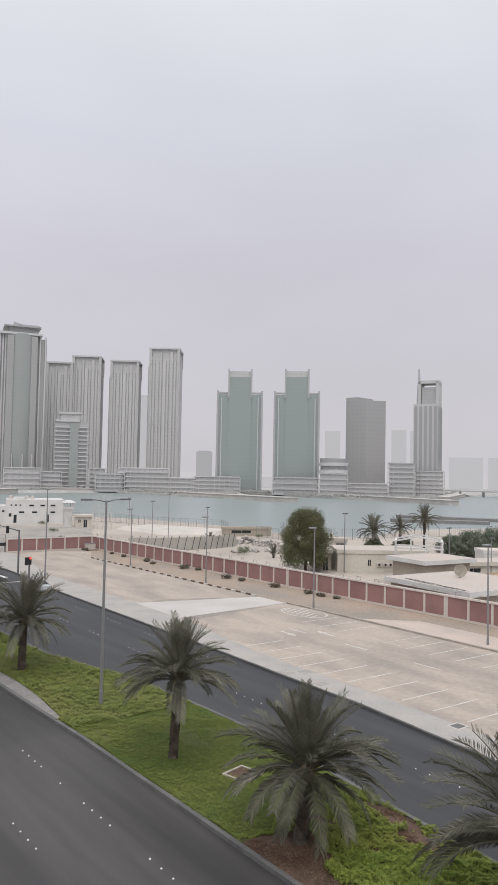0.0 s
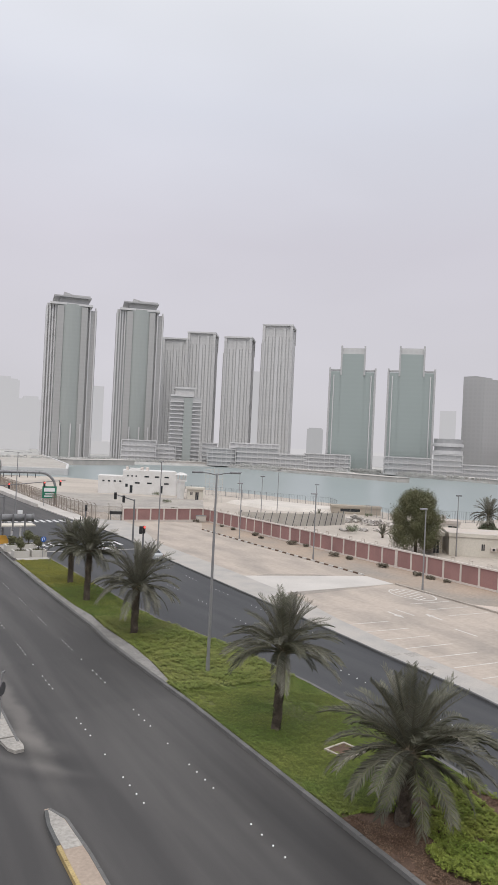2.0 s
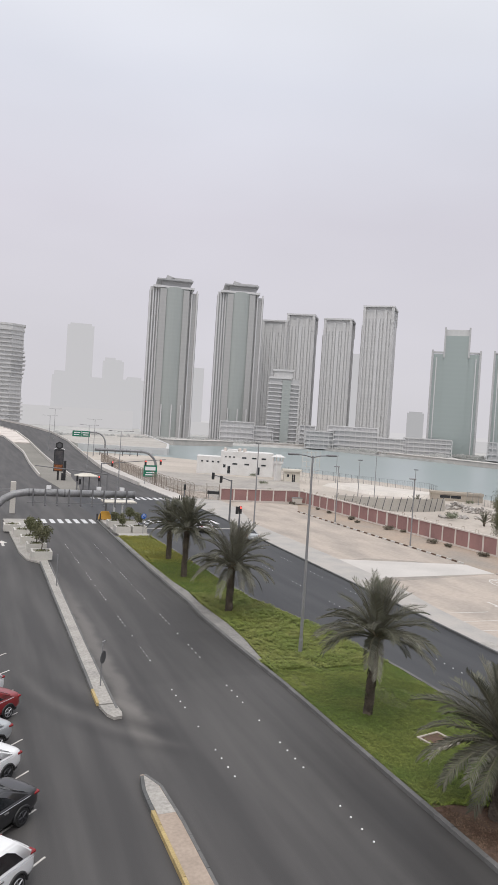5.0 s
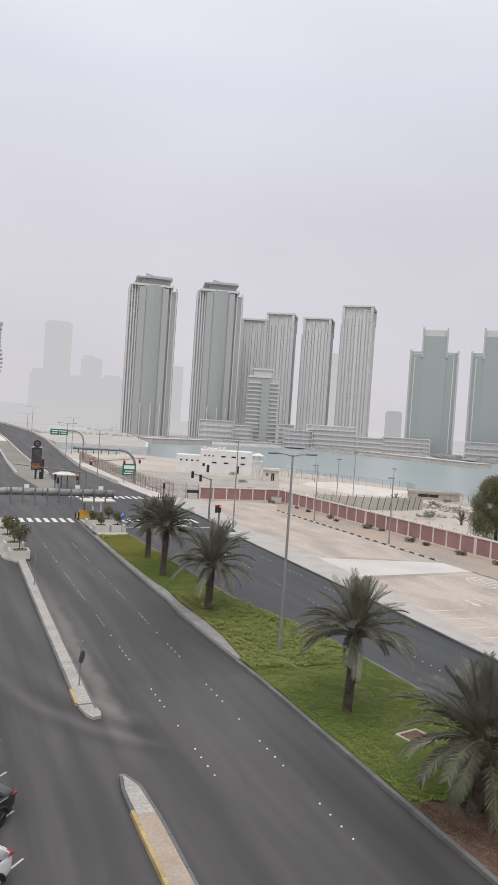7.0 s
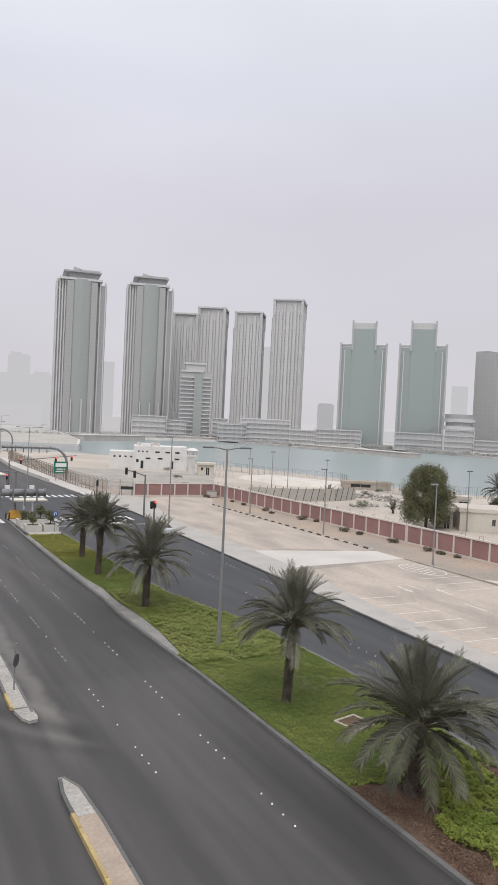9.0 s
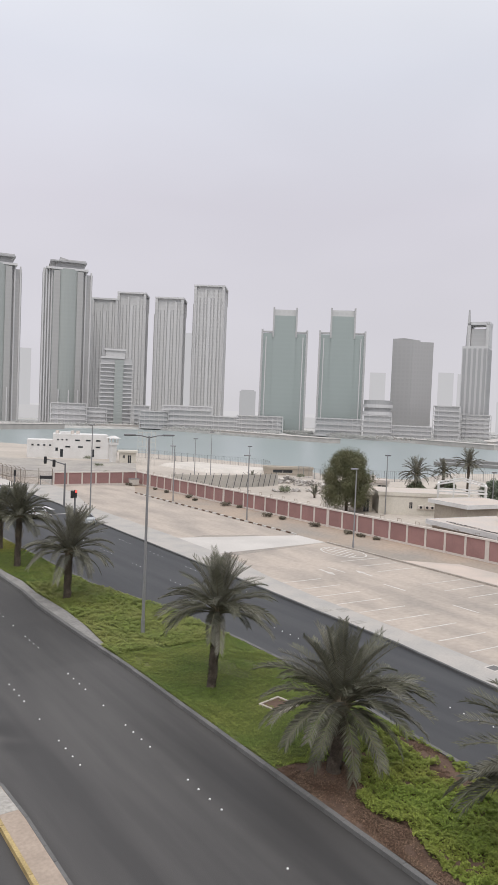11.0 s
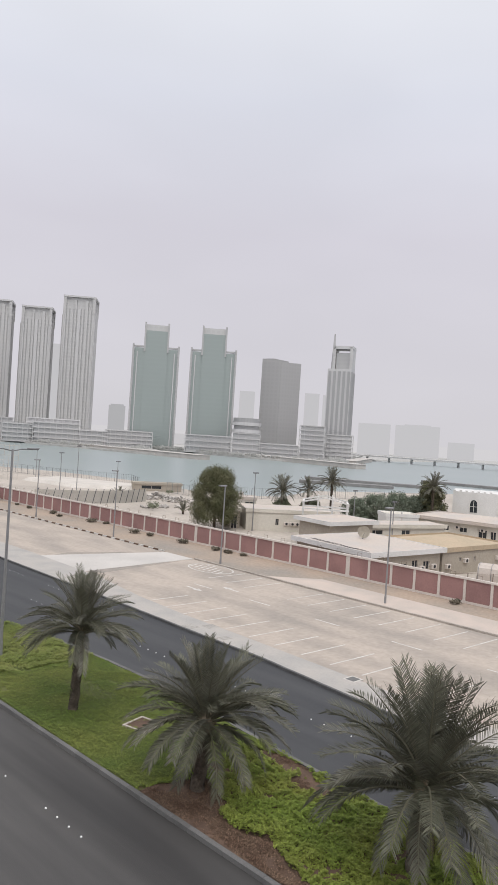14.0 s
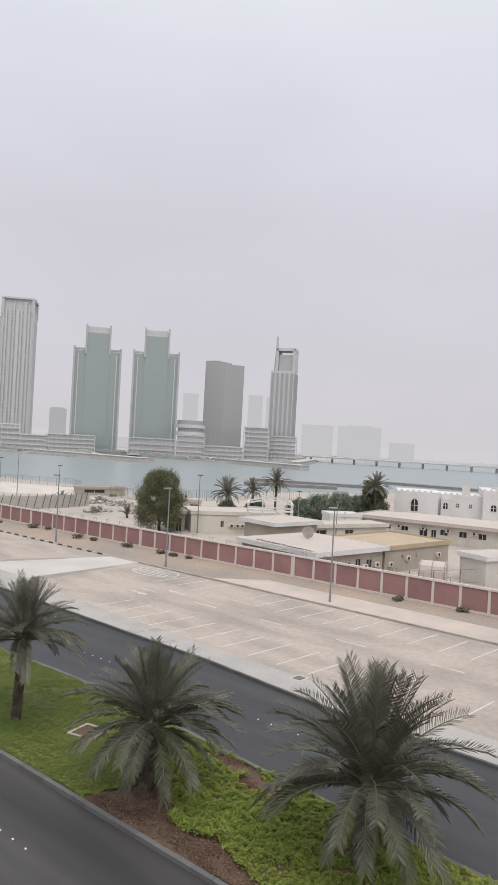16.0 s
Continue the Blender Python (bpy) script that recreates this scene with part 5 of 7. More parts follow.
# hatched ellipse by the ramp strip
for k in range(7):
    painted(t, 50.6 + 0.06 * k, 53.6 + 0.75 * k, 2.9 - abs(k - 3) * 0.45, 20, 0.02, 1.4)
for k in range(16):
    a, b = 2 * math.pi * k / 16, 2 * math.pi * (k + 1) / 16
    p, q = Vector((52.0 + 1.9 * math.cos(a), 56.0 + 2.9 * math.sin(a))), Vector((52.0 + 1.9 * math.cos(b), 56.0 + 2.9 * math.sin(b)))
    painted(t, p.x, p.y, (q - p).length, math.degrees(math.atan2((q - p).y, (q - p).x)), 0.02, 1.3)


def arrow(name, x, y, yaw, z, s=1.0):
    bm = BM()
    prism(bm, [(-0.1 * s, 0), (0.1 * s, 0), (0.1 * s, 1.4 * s), (0.35 * s, 1.4 * s), (0, 2.4 * s), (-0.35 * s, 1.4 * s), (-0.1 * s, 1.4 * s)], -0.02, 0.006)
    solid(name, bm, WHITE_LINE, "white direction arrow painted on the ground", "road marking", "structure", pose(x, y, z, 0, 0, yaw))


arrow("lane_arrow", 44.2, 50.6, 175, 0.02)
arrow("lane_arrow", 46.8, 46.4, -5, 0.02)
arrow("lane_arrow", 5.0, 79.0, 0, 0.0, 1.4)
arrow("lane_arrow", 27.5, 88.0, 0, 0.0, 1.3)
arrow("lane_arrow", 31.0, 88.0, 0, 0.0, 1.3)

t = thing("zebra_crossing", "white zebra stripes across the near road", "road marking", None, "", "structure")
bm = BM()
box(bm, 0, 0.55, 0, 3.6, -0.02, 0.006)
ZEB = mesh_of("stripe", bm, WHITE_ROAD)
for k in range(8):
    o = part("stripe", ZEB, None, t)
    o.matrix_basis = pose(9.6 + k * 1.05, 95.4, 0.0)
t2 = thing("zebra_crossing", "white zebra stripes across the far road", "road marking", None, "", "structure")
for k in range(11):
    o = part("stripe", ZEB, None, t2)
    o.matrix_basis = pose(22.9 + k * 1.15, 95.6, 0.0)
t3 = thing("zebra_crossing", "white zebra stripes before the ramp road", "road marking", None, "", "structure")
for k in range(13):
    o = part("stripe", ZEB, None, t3)
    o.matrix_basis = pose(21.5 + k * 1.13, 124.0 - 0.05 * k, 0.004)
o = thing("stop_line", "white stop line on the dark asphalt", "road marking", None, "", "structure")
painted(o, 23.0, 91.5, 12.6, 0, 0.0, 3.0)

# domed lane studs in groups of four
bm = BM()
bmesh.ops.create_cone(bm, cap_ends=True, segments=10, radius1=0.042, radius2=0.026, depth=0.03, matrix=Matrix.Translation((0, 0, 0.015)))
STUD_ME = mesh_of("road_stud", bm, STUD)


def stud(x, y):
    o = tagged(new("road_stud", STUD_ME), "small white domed lane stud on asphalt", "road stud", "lane studs")
    o.matrix_basis = pose(x, y, 0.0)


for x, y0 in ((11.45, 26.8), (14.55, 26.8)):
    for g in range(-3 if x > 13 else 0, 8):
        for k in range(4):
            stud(x + 0.02 * (g % 2), y0 + g * 7.2 + k * 0.81 + (1.6 if g == -1 and x > 13 else 0))
        if g % 2 == 0:
            stud(x, y0 + g * 7.2 + 4.9)
for g in range(0, 9):
    for k in range(4):
        stud(29.3 + 0.06 * g, 13.2 + g * 7.4 + k * 0.85)
        stud(32.0 + 0.35 * g if g < 4 else 32.9 + 0.1 * g, 17.2 + g * 7.4 + k * 0.85) if g > 3 else None

# ---- the junction: gantries, signals, signs, planters ----


def sign_gantry(name, x, y, yaw, h, reach, r, hangers, label, z=0.0):
    """A curved tubular cantilever: the post stands at the origin, the arm runs along +X."""
    t = thing(name, label, "gantry", pose(x, y, z, 0, 0, yaw))
    bm = BM()
    k = min(3.4, h * 0.52)
    pts = [(0, 0, 0), (0, 0, h - k)] + [(k * (1 - math.cos(a)), 0, h - k + k * math.sin(a)) for a in (0.3, 0.6, 0.9, 1.2, math.pi / 2)] + [(reach, 0, h)]
    tube(bm, pts, r, 16)
    part("tube", bm, GANTRY, t, smooth=True)
    for cx in (k + 0.2, reach * 0.5, reach - 0.05):
        bm = BM()
        tube(bm, [(cx - 0.07, 0, h), (cx + 0.07, 0, h)], r * 1.12, 16)
        part("flange", bm, STEEL_D, t)
    for i in range(hangers):
        cx = k + (reach - k - 0.3) * (i + 0.5) / hangers
        bm = BM()
        box(bm, cx - 0.07, cx + 0.07, -r - 0.12, -r - 0.02, h - r - 0.75, h + r + 0.05)
        box(bm, cx - 0.09, cx + 0.09, -r - 0.35, -r, h - r - 0.85, h - r - 0.70)
        part("hanger", bm, STEEL_D, t)
    if hangers:
        bm = BM()
        tube(bm, [(k, -r - 0.1, h - r - 0.55), (reach - 0.2, -r - 0.1, h - r - 0.55)], 0.03, 6)
        part("rail", bm, STEEL_D, t)
    return t


g = sign_gantry("sign_gantry", 3.1, 72.0, -2, 6.5, 13.8, 0.36, 9, "thick grey tubular sign gantry reaching over the near road")
for cx in (5.4, 10.2, 12.5):
    bm = BM()
    box(bm, cx - 0.22, cx + 0.22, -0.12, 0.12, 6.86, 7.2)
    part("camera_box", bm, SIGN_WHITE, g)
g = sign_gantry("sign_gantry", 40.3, 154.5, 180, 7.0, 13.5, 0.28, 6, "grey tubular sign gantry over the ramp road")
g = sign_gantry("sign_gantry", 44.2, 238, 178, 8.6, 6.0, 0.25, 0, "grey tubular sign post bending over the ramp")


def road_sign(x, y, z, w, h, yaw, bars, label, posts=True):
    t = thing("road_sign", label, "sign", pose(x, y, 0, 0, 0, yaw))
    bm = BM()
    box(bm, -w / 2, w / 2, -0.04, 0.04, z, z + h)
    bev(bm, 0.02)
    part("panel", bm, GREEN_SIGN, t)
    for bx0, bx1, bz0, bz1 in bars:
        bm = BM()
        box(bm, bx0 * w, bx1 * w, -0.055, -0.042, z + bz0 * h, z + bz1 * h)
        part("text_bar", bm, SIGN_WHITE, t)
    if posts:
        for s in (-0.35, 0.35):
            bm = BM()
            tube(bm, [(s * w, 0.1, -0.2), (s * w, 0.1, z + h * 0.9)], 0.07, 8)
            part("post", bm, STEEL, t)
    return t


road_sign(38.6, 152.6, 1.7, 3.0, 2.5, 0, ((-0.38, 0.38, 0.55, 0.86), (-0.3, 0.3, 0.32, 0.4), (-0.36, 0.3, 0.12, 0.22)), "green road sign with a white field on posts")
o = road_sign(36.2, 237.7, 7.0, 5.6, 1.9, 0, ((-0.42, -0.06, 0.6, 0.78), (-0.42, -0.1, 0.25, 0.4), (0.06, 0.42, 0.6, 0.78), (0.1, 0.4, 0.25, 0.4), (-0.01, 0.01, 0.05, 0.95)), "green overhead road sign with white lettering bars", False)


def signal_head(parent, x, y, z, red, w=0.36, h=1.0):
    bm = BM()
    box(bm, x - w / 2, x + w / 2, y - 0.14, y + 0.14, z, z + h)
    bev(bm, 0.03)
    s = part("signal_head", bm, BLACK, parent)
    for k in range(3):
        bm = BM()
        zz = z + h * (0.83 - 0.33 * k)
        tube(bm, [(x, y - 0.15, zz), (x, y - 0.19, zz)], h * 0.12, 12)
        part("lens", bm, RED_LAMP if red and k == 0 else BLACK, s)
    if red:
        bm = BM()
        box(bm, x - w * 0.34, x + w * 0.34, y - 0.23, y - 0.2, z + h * 0.70, z + h * 0.96)
        bev(bm, 0.05)
        part("red_lens", bm, RED_LAMP, s)


def mast(name, x, y, yaw, h, tip, heads, label):
    """A signal post with an arm to tip (dx, dz) along +X of its turn; heads: (distance, red)."""
    t = thing(name, label, "traffic light", pose(x, y, 0.05), "traffic lights")
    bm = BM()
    tube(bm, [(0, 0, -0.1), (0, 0, h)], [0.15, 0.11], 10)
    part("post", bm, STEEL_D, t)
    c, s = math.cos(radians(yaw)), math.sin(radians(yaw))
    if tip:
        bm = BM()
        tube(bm, [(0, 0, h - 0.15), (tip[0] * c, tip[0] * s, h - 0.15 + tip[1])], [0.09, 0.055], 8)
        part("arm", bm, STEEL_D, t)
    for dd, zz, red in heads:
        signal_head(t, dd * c, dd * s - 0.15, zz, red)
    return t


mast("signal_mast", 25.4, 138.1, -10, 5.2, (12.2, 1.4), ((2.0, 4.6, True), (8.3, 5.1, True), (11.2, 5.4, True)), "traffic signal mast with three red lights over the ramp road")
mast("signal_mast", 19.2, 98.6, 174, 6.4, (9.6, 0.8), ((6.0, 5.2, False),), "traffic signal mast reaching over the near road")
mast("signal_mast", 37.0, 97.6, 152, 6.1, (2.9, 0.8), ((1.6, 5.6, False), (2.8, 6.0, False)), "dark traffic signal mast at the far corner")
mast("signal_post", 35.6, 90.0, 0, 2.3, None, ((0.0, 2.25, True), (-0.45, 2.2, False)), "short signal post with a lit red light")
mast("signal_post", 37.5, 122.5, 0, 2.2, None, ((0.0, 2.0, False),), "short dark signal post by the crossing")
mast("signal_post", 20.0, 131.5, 0, 2.4, None, ((0.0, 2.2, False), (0.5, 1.6, False)), "short dark signal post on the ramp island")
mast("signal_post", 24.6, 135.5, 0, 1.9, None, ((0.0, 1.9, True),), "short signal post with a lit red light")

# advertising pylon with a hexagon on top
t = thing("ad_pylon", "dark roadside advertising pylon with a hexagon emblem", "sign", pose(19.6, 156.3, 0, 0, 0, -6))
bm = BM()
box(bm, -1.0, 1.0, -0.2, 0.2, 1.9, 6.6)
bev(bm, 0.04)
p = part("screen_case", bm, BLACK, t)
bm = BM()
box(bm, -0.85, 0.85, -0.23, -0.205, 3.4, 6.3)
part("screen", bm, mat("screen_dark", (0.045, 0.045, 0.05), 0.3, vary=0.3, scale=1.2, tint=(0.10, 0.09, 0.09)), p)
bm = BM()
box(bm, -0.85, 0.85, -0.23, -0.205, 2.1, 3.36)
part("poster_foot", bm, mat("poster_orange", (0.30, 0.10, 0.03), 0.4, vary=0.4, scale=2.5, tint=(0.06, 0.03, 0.02)), p)
bm = BM()
hexa = [(0.85 * math.sin(math.pi / 3 * k), 0.85 * math.cos(math.pi / 3 * k)) for k in range(6)]
prism(bm, hexa[::-1], -0.15, 0.15, pose(0, 0, 7.4, 90, 0, 0))
part("hexagon", bm, BLACK, t)
bm = BM()
prism(bm, [(q * 0.6, r_ * 0.6) for q, r_ in hexa][::-1], -0.19, 0.19, pose(0, 0, 7.4, 90, 0, 0))
part("emblem", bm, SIGN_BACK, t)
for a, b in (((-1.05, 6.5), (0, 7.15)), ((1.05, 6.5), (0, 7.15))):
    bm = BM()
    tube(bm, [(a[0], 0, a[1]), (b[0], 0, b[1])], 0.12, 6)
    part("roof_edge", bm, SIGN_WHITE, t)
bm = BM()
box(bm, 1.05, 1.6, -0.25, 0.25, -0.2, 4.2)
part("pillar", bm, BLACK, t)
bm = BM()
box(bm, -0.2, 0.2, -0.15, 0.15, -0.2, 1.95)
part("foot", bm, BLACK, t)


def sunshade(x, y, h, w, label, peak=0.5):
    t = thing("sunshade", label, "canopy", pose(x, y, 0.12))
    for sx in (-0.55, 0.55):
        bm = BM()
        tube(bm, [(sx, 0, -0.1), (sx, 0, h)], 0.12, 8)
        part("post", bm, SIGN_WHITE if peak == 0 else STEEL_D, t)
    bm = BM()
    prism(bm, [(-w / 2, -1.4), (w / 2, -1.4), (w / 2, 1.4), (-w / 2, 1.4)], h, h + 0.15)
    if peak:
        prism(bm, [(-w / 2, -1.4), (w / 2, -1.4), (w / 2, 1.4), (-w / 2, 1.4)], h + 0.15, h + peak, None, [(-w / 6, -0.3), (w / 6, -0.3), (w / 6, 0.3), (-w / 6, 0.3)])
    part("roof", bm, CREAM_P, t)


sunshade(22.6, 137.5, 2.5, 4.2, "pale pitched sunshade on the ramp island", 0.6)
sunshade(20.6, 97.0, 2.6, 4.4, "flat white sunshade over the median crossing", 0)

t = thing("barrier", "orange plastic road barrier on the median nose", "barrier", pose(19.1, 98.4, 0.14))
bm = BM()
prism(bm, [(-0.85, -0.3), (0.85, -0.3), (0.85, 0.3), (-0.85, 0.3)], 0, 0.55, None, [(-0.8, -0.14), (0.8, -0.14), (0.8, 0.14), (-0.8, 0.14)])
part("base", bm, ORANGE, t)
bm = BM()
prism(bm, [(-0.8, -0.13), (0.8, -0.13), (0.8, 0.13), (-0.8, 0.13)], 0.55, 1.1, None, [(-0.5, -0.1), (0.5, -0.1), (0.5, 0.1), (-0.5, 0.1)])
part("top", bm, ORANGE, t)
for x, y in ((17.9, 97.6), (18.4, 98.0), (37.4, 118.5), (37.9, 118.8), (36.8, 123), (37.3, 123.3)):
    bm = BM()
    tube(bm, [(0, 0, 0), (0, 0, 0.8), (0, 0, 0.9), (0, 0, 0.92)], [0.09, 0.09, 0.07, 0.02], 10)
    solid("bollard", bm, BLACK, "short black bollard at the crossing", "bollard", "", pose(x, y, 0.1), "bollards")


def small_sign(x, y, h, yaw, kind, label):
    t = thing("traffic_sign", label, "sign", pose(x, y, 0.12, 0, 0, yaw))
    bm = BM()
    tube(bm, [(0, 0, -0.2), (0, 0, h)], 0.04, 8)
    part("post", bm, STEEL, t)
    bm = BM()
    r = 0.33
    c = h - r if kind == "blue" else h - 0.75
    tube(bm, [(0, -0.05, c), (0, -0.08, c)], r, 24)
    part("disc", bm, BLUE_SIGN if kind == "blue" else SIGN_BACK, t)
    if kind == "blue":
        bm = BM()
        tube(bm, [(-0.13, -0.095, h - r - 0.18), (-0.13, -0.095, h - r + 0.08), (-0.06, -0.095, h - r + 0.18), (0.06, -0.095, h - r + 0.18), (0.13, -0.095, h - r + 0.08), (0.13, -0.095, h - r - 0.12)], 0.035, 6)
        part("arrow", bm, SIGN_WHITE, t)
    else:
        bm = BM()
        box(bm, -0.02, 0.3, -0.03, 0.03, h - 0.02, h + 0.06)
        part("bracket", bm, STEEL, t)
    return t


small_sign(7.85, 37.4, 2.3, 55, "back", "round traffic sign seen from behind on the divider")
small_sign(21.6, 86.4, 2.5, 0, "blue", "round blue turn-back sign with a white arrow")
t = thing("marker_post", "thin grey marker post on the divider", "post", pose(8.2, 60.0, 0.12))
bm = BM()
tube(bm, [(0, 0, -0.1), (0, 0, 2.6)], 0.04, 8)
part("post", bm, STEEL, t)


def clump(bm, centre, radius, count, size, rnd, flat=1.0, shell=0.55):
    """Small leaves through a rough ball."""
    for _ in range(count):
        d = Vector((rnd.gauss(0, 1), rnd.gauss(0, 1), rnd.gauss(0, 1))).normalized()
        p = Vector(centre) + Vector((d.x, d.y, d.z * flat)) * radius * (shell + (1 - shell) * rnd.random())
        a = Vector((rnd.gauss(0, 1), rnd.gauss(0, 1), rnd.gauss(0, 1))).normalized()
        b = a.cross(d if abs(a.dot(d)) < 0.95 else Vector((0, 0, 1))).normalized()
        s = size * rnd.uniform(0.6, 1.4)
        bm.faces.new([bm.verts.new(q) for q in (p - a * s, p + b * s * 0.5, p + a * s, p - b * s * 0.5)])


def planter(x, y, w, tree, seed, label):
    rnd = random.Random(seed)
    t = thing("planter", label, "planter", pose(x, y, 0.14), "planters at the junction")
    bm = BM()
    for a, b, c, d in ((-w, w, -w, -w + 0.18), (-w, w, w - 0.18, w), (-w, -w + 0.18, -w + 0.18, w - 0.18), (w - 0.18, w, -w + 0.18, w - 0.18)):
        box(bm, a, b, c, d, 0, 0.8)
    box(bm, -w + 0.18, w - 0.18, -w + 0.18, w - 0.18, 0, 0.6)
    part("box", bm, PLANTER, t)
    bm = BM()
    clump(bm, (0, 0, 0.7), w * 0.85, 260, 0.09, rnd, 0.25, 0.1)
    part("hedge", bm, TREE_LEAF, t)
    if tree:
        bm = BM()
        tube(bm, [(0, 0, 0.5), (0.05, 0, 1.3), (0.0, 0.05, tree * 0.62)], [0.06, 0.05, 0.03], 7)
        for k in range(5):
            a = k * 1.3
            tube(bm, [(0, 0.03, tree * 0.5), (math.cos(a) * tree * 0.18, math.sin(a) * tree * 0.18, tree * 0.72)], [0.03, 0.012], 5)
        part("trunk", bm, BARK, t)
        bm = BM()
        for k in range(9):
            a = rnd.uniform(0, 6.28)
            q = rnd.uniform(0, tree * 0.2)
            clump(bm, (math.cos(a) * q, math.sin(a) * q, tree * rnd.uniform(0.55, 0.86)), tree * 0.17, 130, 0.085, rnd)
        part("crown", bm, TREE_LEAF, t)


for i, (x, y, tr) in enumerate(((8.1, 71.6, 3.4), (8.0, 75.8, 3.3), (7.7, 80.2, 3.0), (7.3, 84.8, 0), (6.4, 88.6, 0))):
    planter(x, y, 0.95, tr, 100 + i, "square concrete planter with a small round tree" if tr else "square concrete planter with low hedge plants")
for i, (x, y, tr) in enumerate(((19.2, 87.4, 2.4), (21.3, 87.6, 2.5), (19.2, 92.0, 1.9), (21.2, 92.4, 2.6))):
    planter(x, y, 0.9, tr, 120 + i, "square concrete planter with a thin shrub on the median end")


def wire_fence(name, path, h, spacing, material, label, curl=0.0, bars=0.35, z=-0.2, rails=3):
    """Posts, rails and fine upright wires, each bay its own part."""
    t = thing(name, label, "fence", None, "", "structure")
    pts = [Vector(p) for p in path]
    for a, b in zip(pts, pts[1:]):
        n = max(1, round((b - a).length / spacing))
        d = (b - a) / n
        L = d.length
        ang = math.degrees(math.atan2(d.y, d.x))
        bm = BM()
        if curl:
            tube(bm, [(0, 0, -0.6), (0, 0, h), (0, curl * 0.5, h + abs(curl) * 0.7), (0, curl * 1.3, h + abs(curl))], 0.055, 6)
        else:
            tube(bm, [(0, 0, -0.6), (0, 0, h)], 0.055, 6)
        post_me = mesh_of("post", bm, material)
        bm = BM()
        for k in range(rails):
            zz = 0.15 + (h - 0.2) * k / max(1, rails - 1)
            box(bm, 0, L, -0.012, 0.012, zz - 0.018, zz + 0.018)
        k = bars
        while k < L:
            box(bm, k - 0.014, k + 0.014, -0.006, 0.006, 0, h - 0.05)
            k += bars
        bay_me = mesh_of("bay", bm, material)
        for i in range(n):
            p = a + d * i
            for nm, me in (("post", post_me), ("bay", bay_me)):
                o = part(nm, me, None, t)
                o.matrix_basis = pose(p.x, p.y, z, 0, 0, ang)
    return t


wire_fence("fence_junction", [(44.7, 124.3), (40.6, 126.6), (39.2, 141), (39.2, 168), (40.2, 222)], 2.7, 2.0, RUSTY, "rusty wire fence with bent post tops beside the ramp", 0.45, 0.13, -0.1)
bm = BM()
box(bm, -1.1, 1.1, -0.05, 0.05, 1.2, 1.75)
solid("gate_sign", bm, BLACK, "dark sign board on the fence gate", "sign", "", pose(43.6, 124.4, 0, 0, 0, -20))
t = bpy.data.objects["gate_sign"]
for s in (-0.9, 0.9):
    bm = BM()
    tube(bm, [(s, 0.08, -0.3), (s, 0.08, 1.9)], 0.05, 6)
    part("post", bm, STEEL_D, t)

t = thing("hoarding", "pale site hoarding with a square end pillar", "hoarding", pose(0, 104.5, 0.1))
bm = BM()
box(bm, -14, 5.4, 0, 0.2, -0.1, 3.4)
part("panel", bm, CREAM_P, t)
bm = BM()
box(bm, 7.0, 7.7, -0.5, 0.2, -0.1, 4.3)
bev(bm, 0.04)
part("pillar", bm, SHEET, t)
bm = BM()
box(bm, 5.4, 7.0, 0.05, 0.15, 2.9, 3.3)
part("crossbar", bm, STEEL, t)

# ---- the compound behind the wall ----
GZ = -0.8


def ac_unit(parent, x, y, z, yaw=0):
    bm = BM()
    box(bm, -0.42, 0.42, -0.3, 0.1, 0, 0.55, pose(x, y, z, 0, 0, yaw))
    bev(bm, 0.03)
    a = part("ac_unit", bm, CREAM, parent)
    bm = BM()
    tube(bm, [pose(x, y, z, 0, 0, yaw) @ Vector((0.0, -0.3, 0.28)), pose(x, y, z, 0, 0, yaw) @ Vector((0.0, -0.33, 0.28))], 0.2, 12)
    part("fan_grille", bm, BLACK, a)


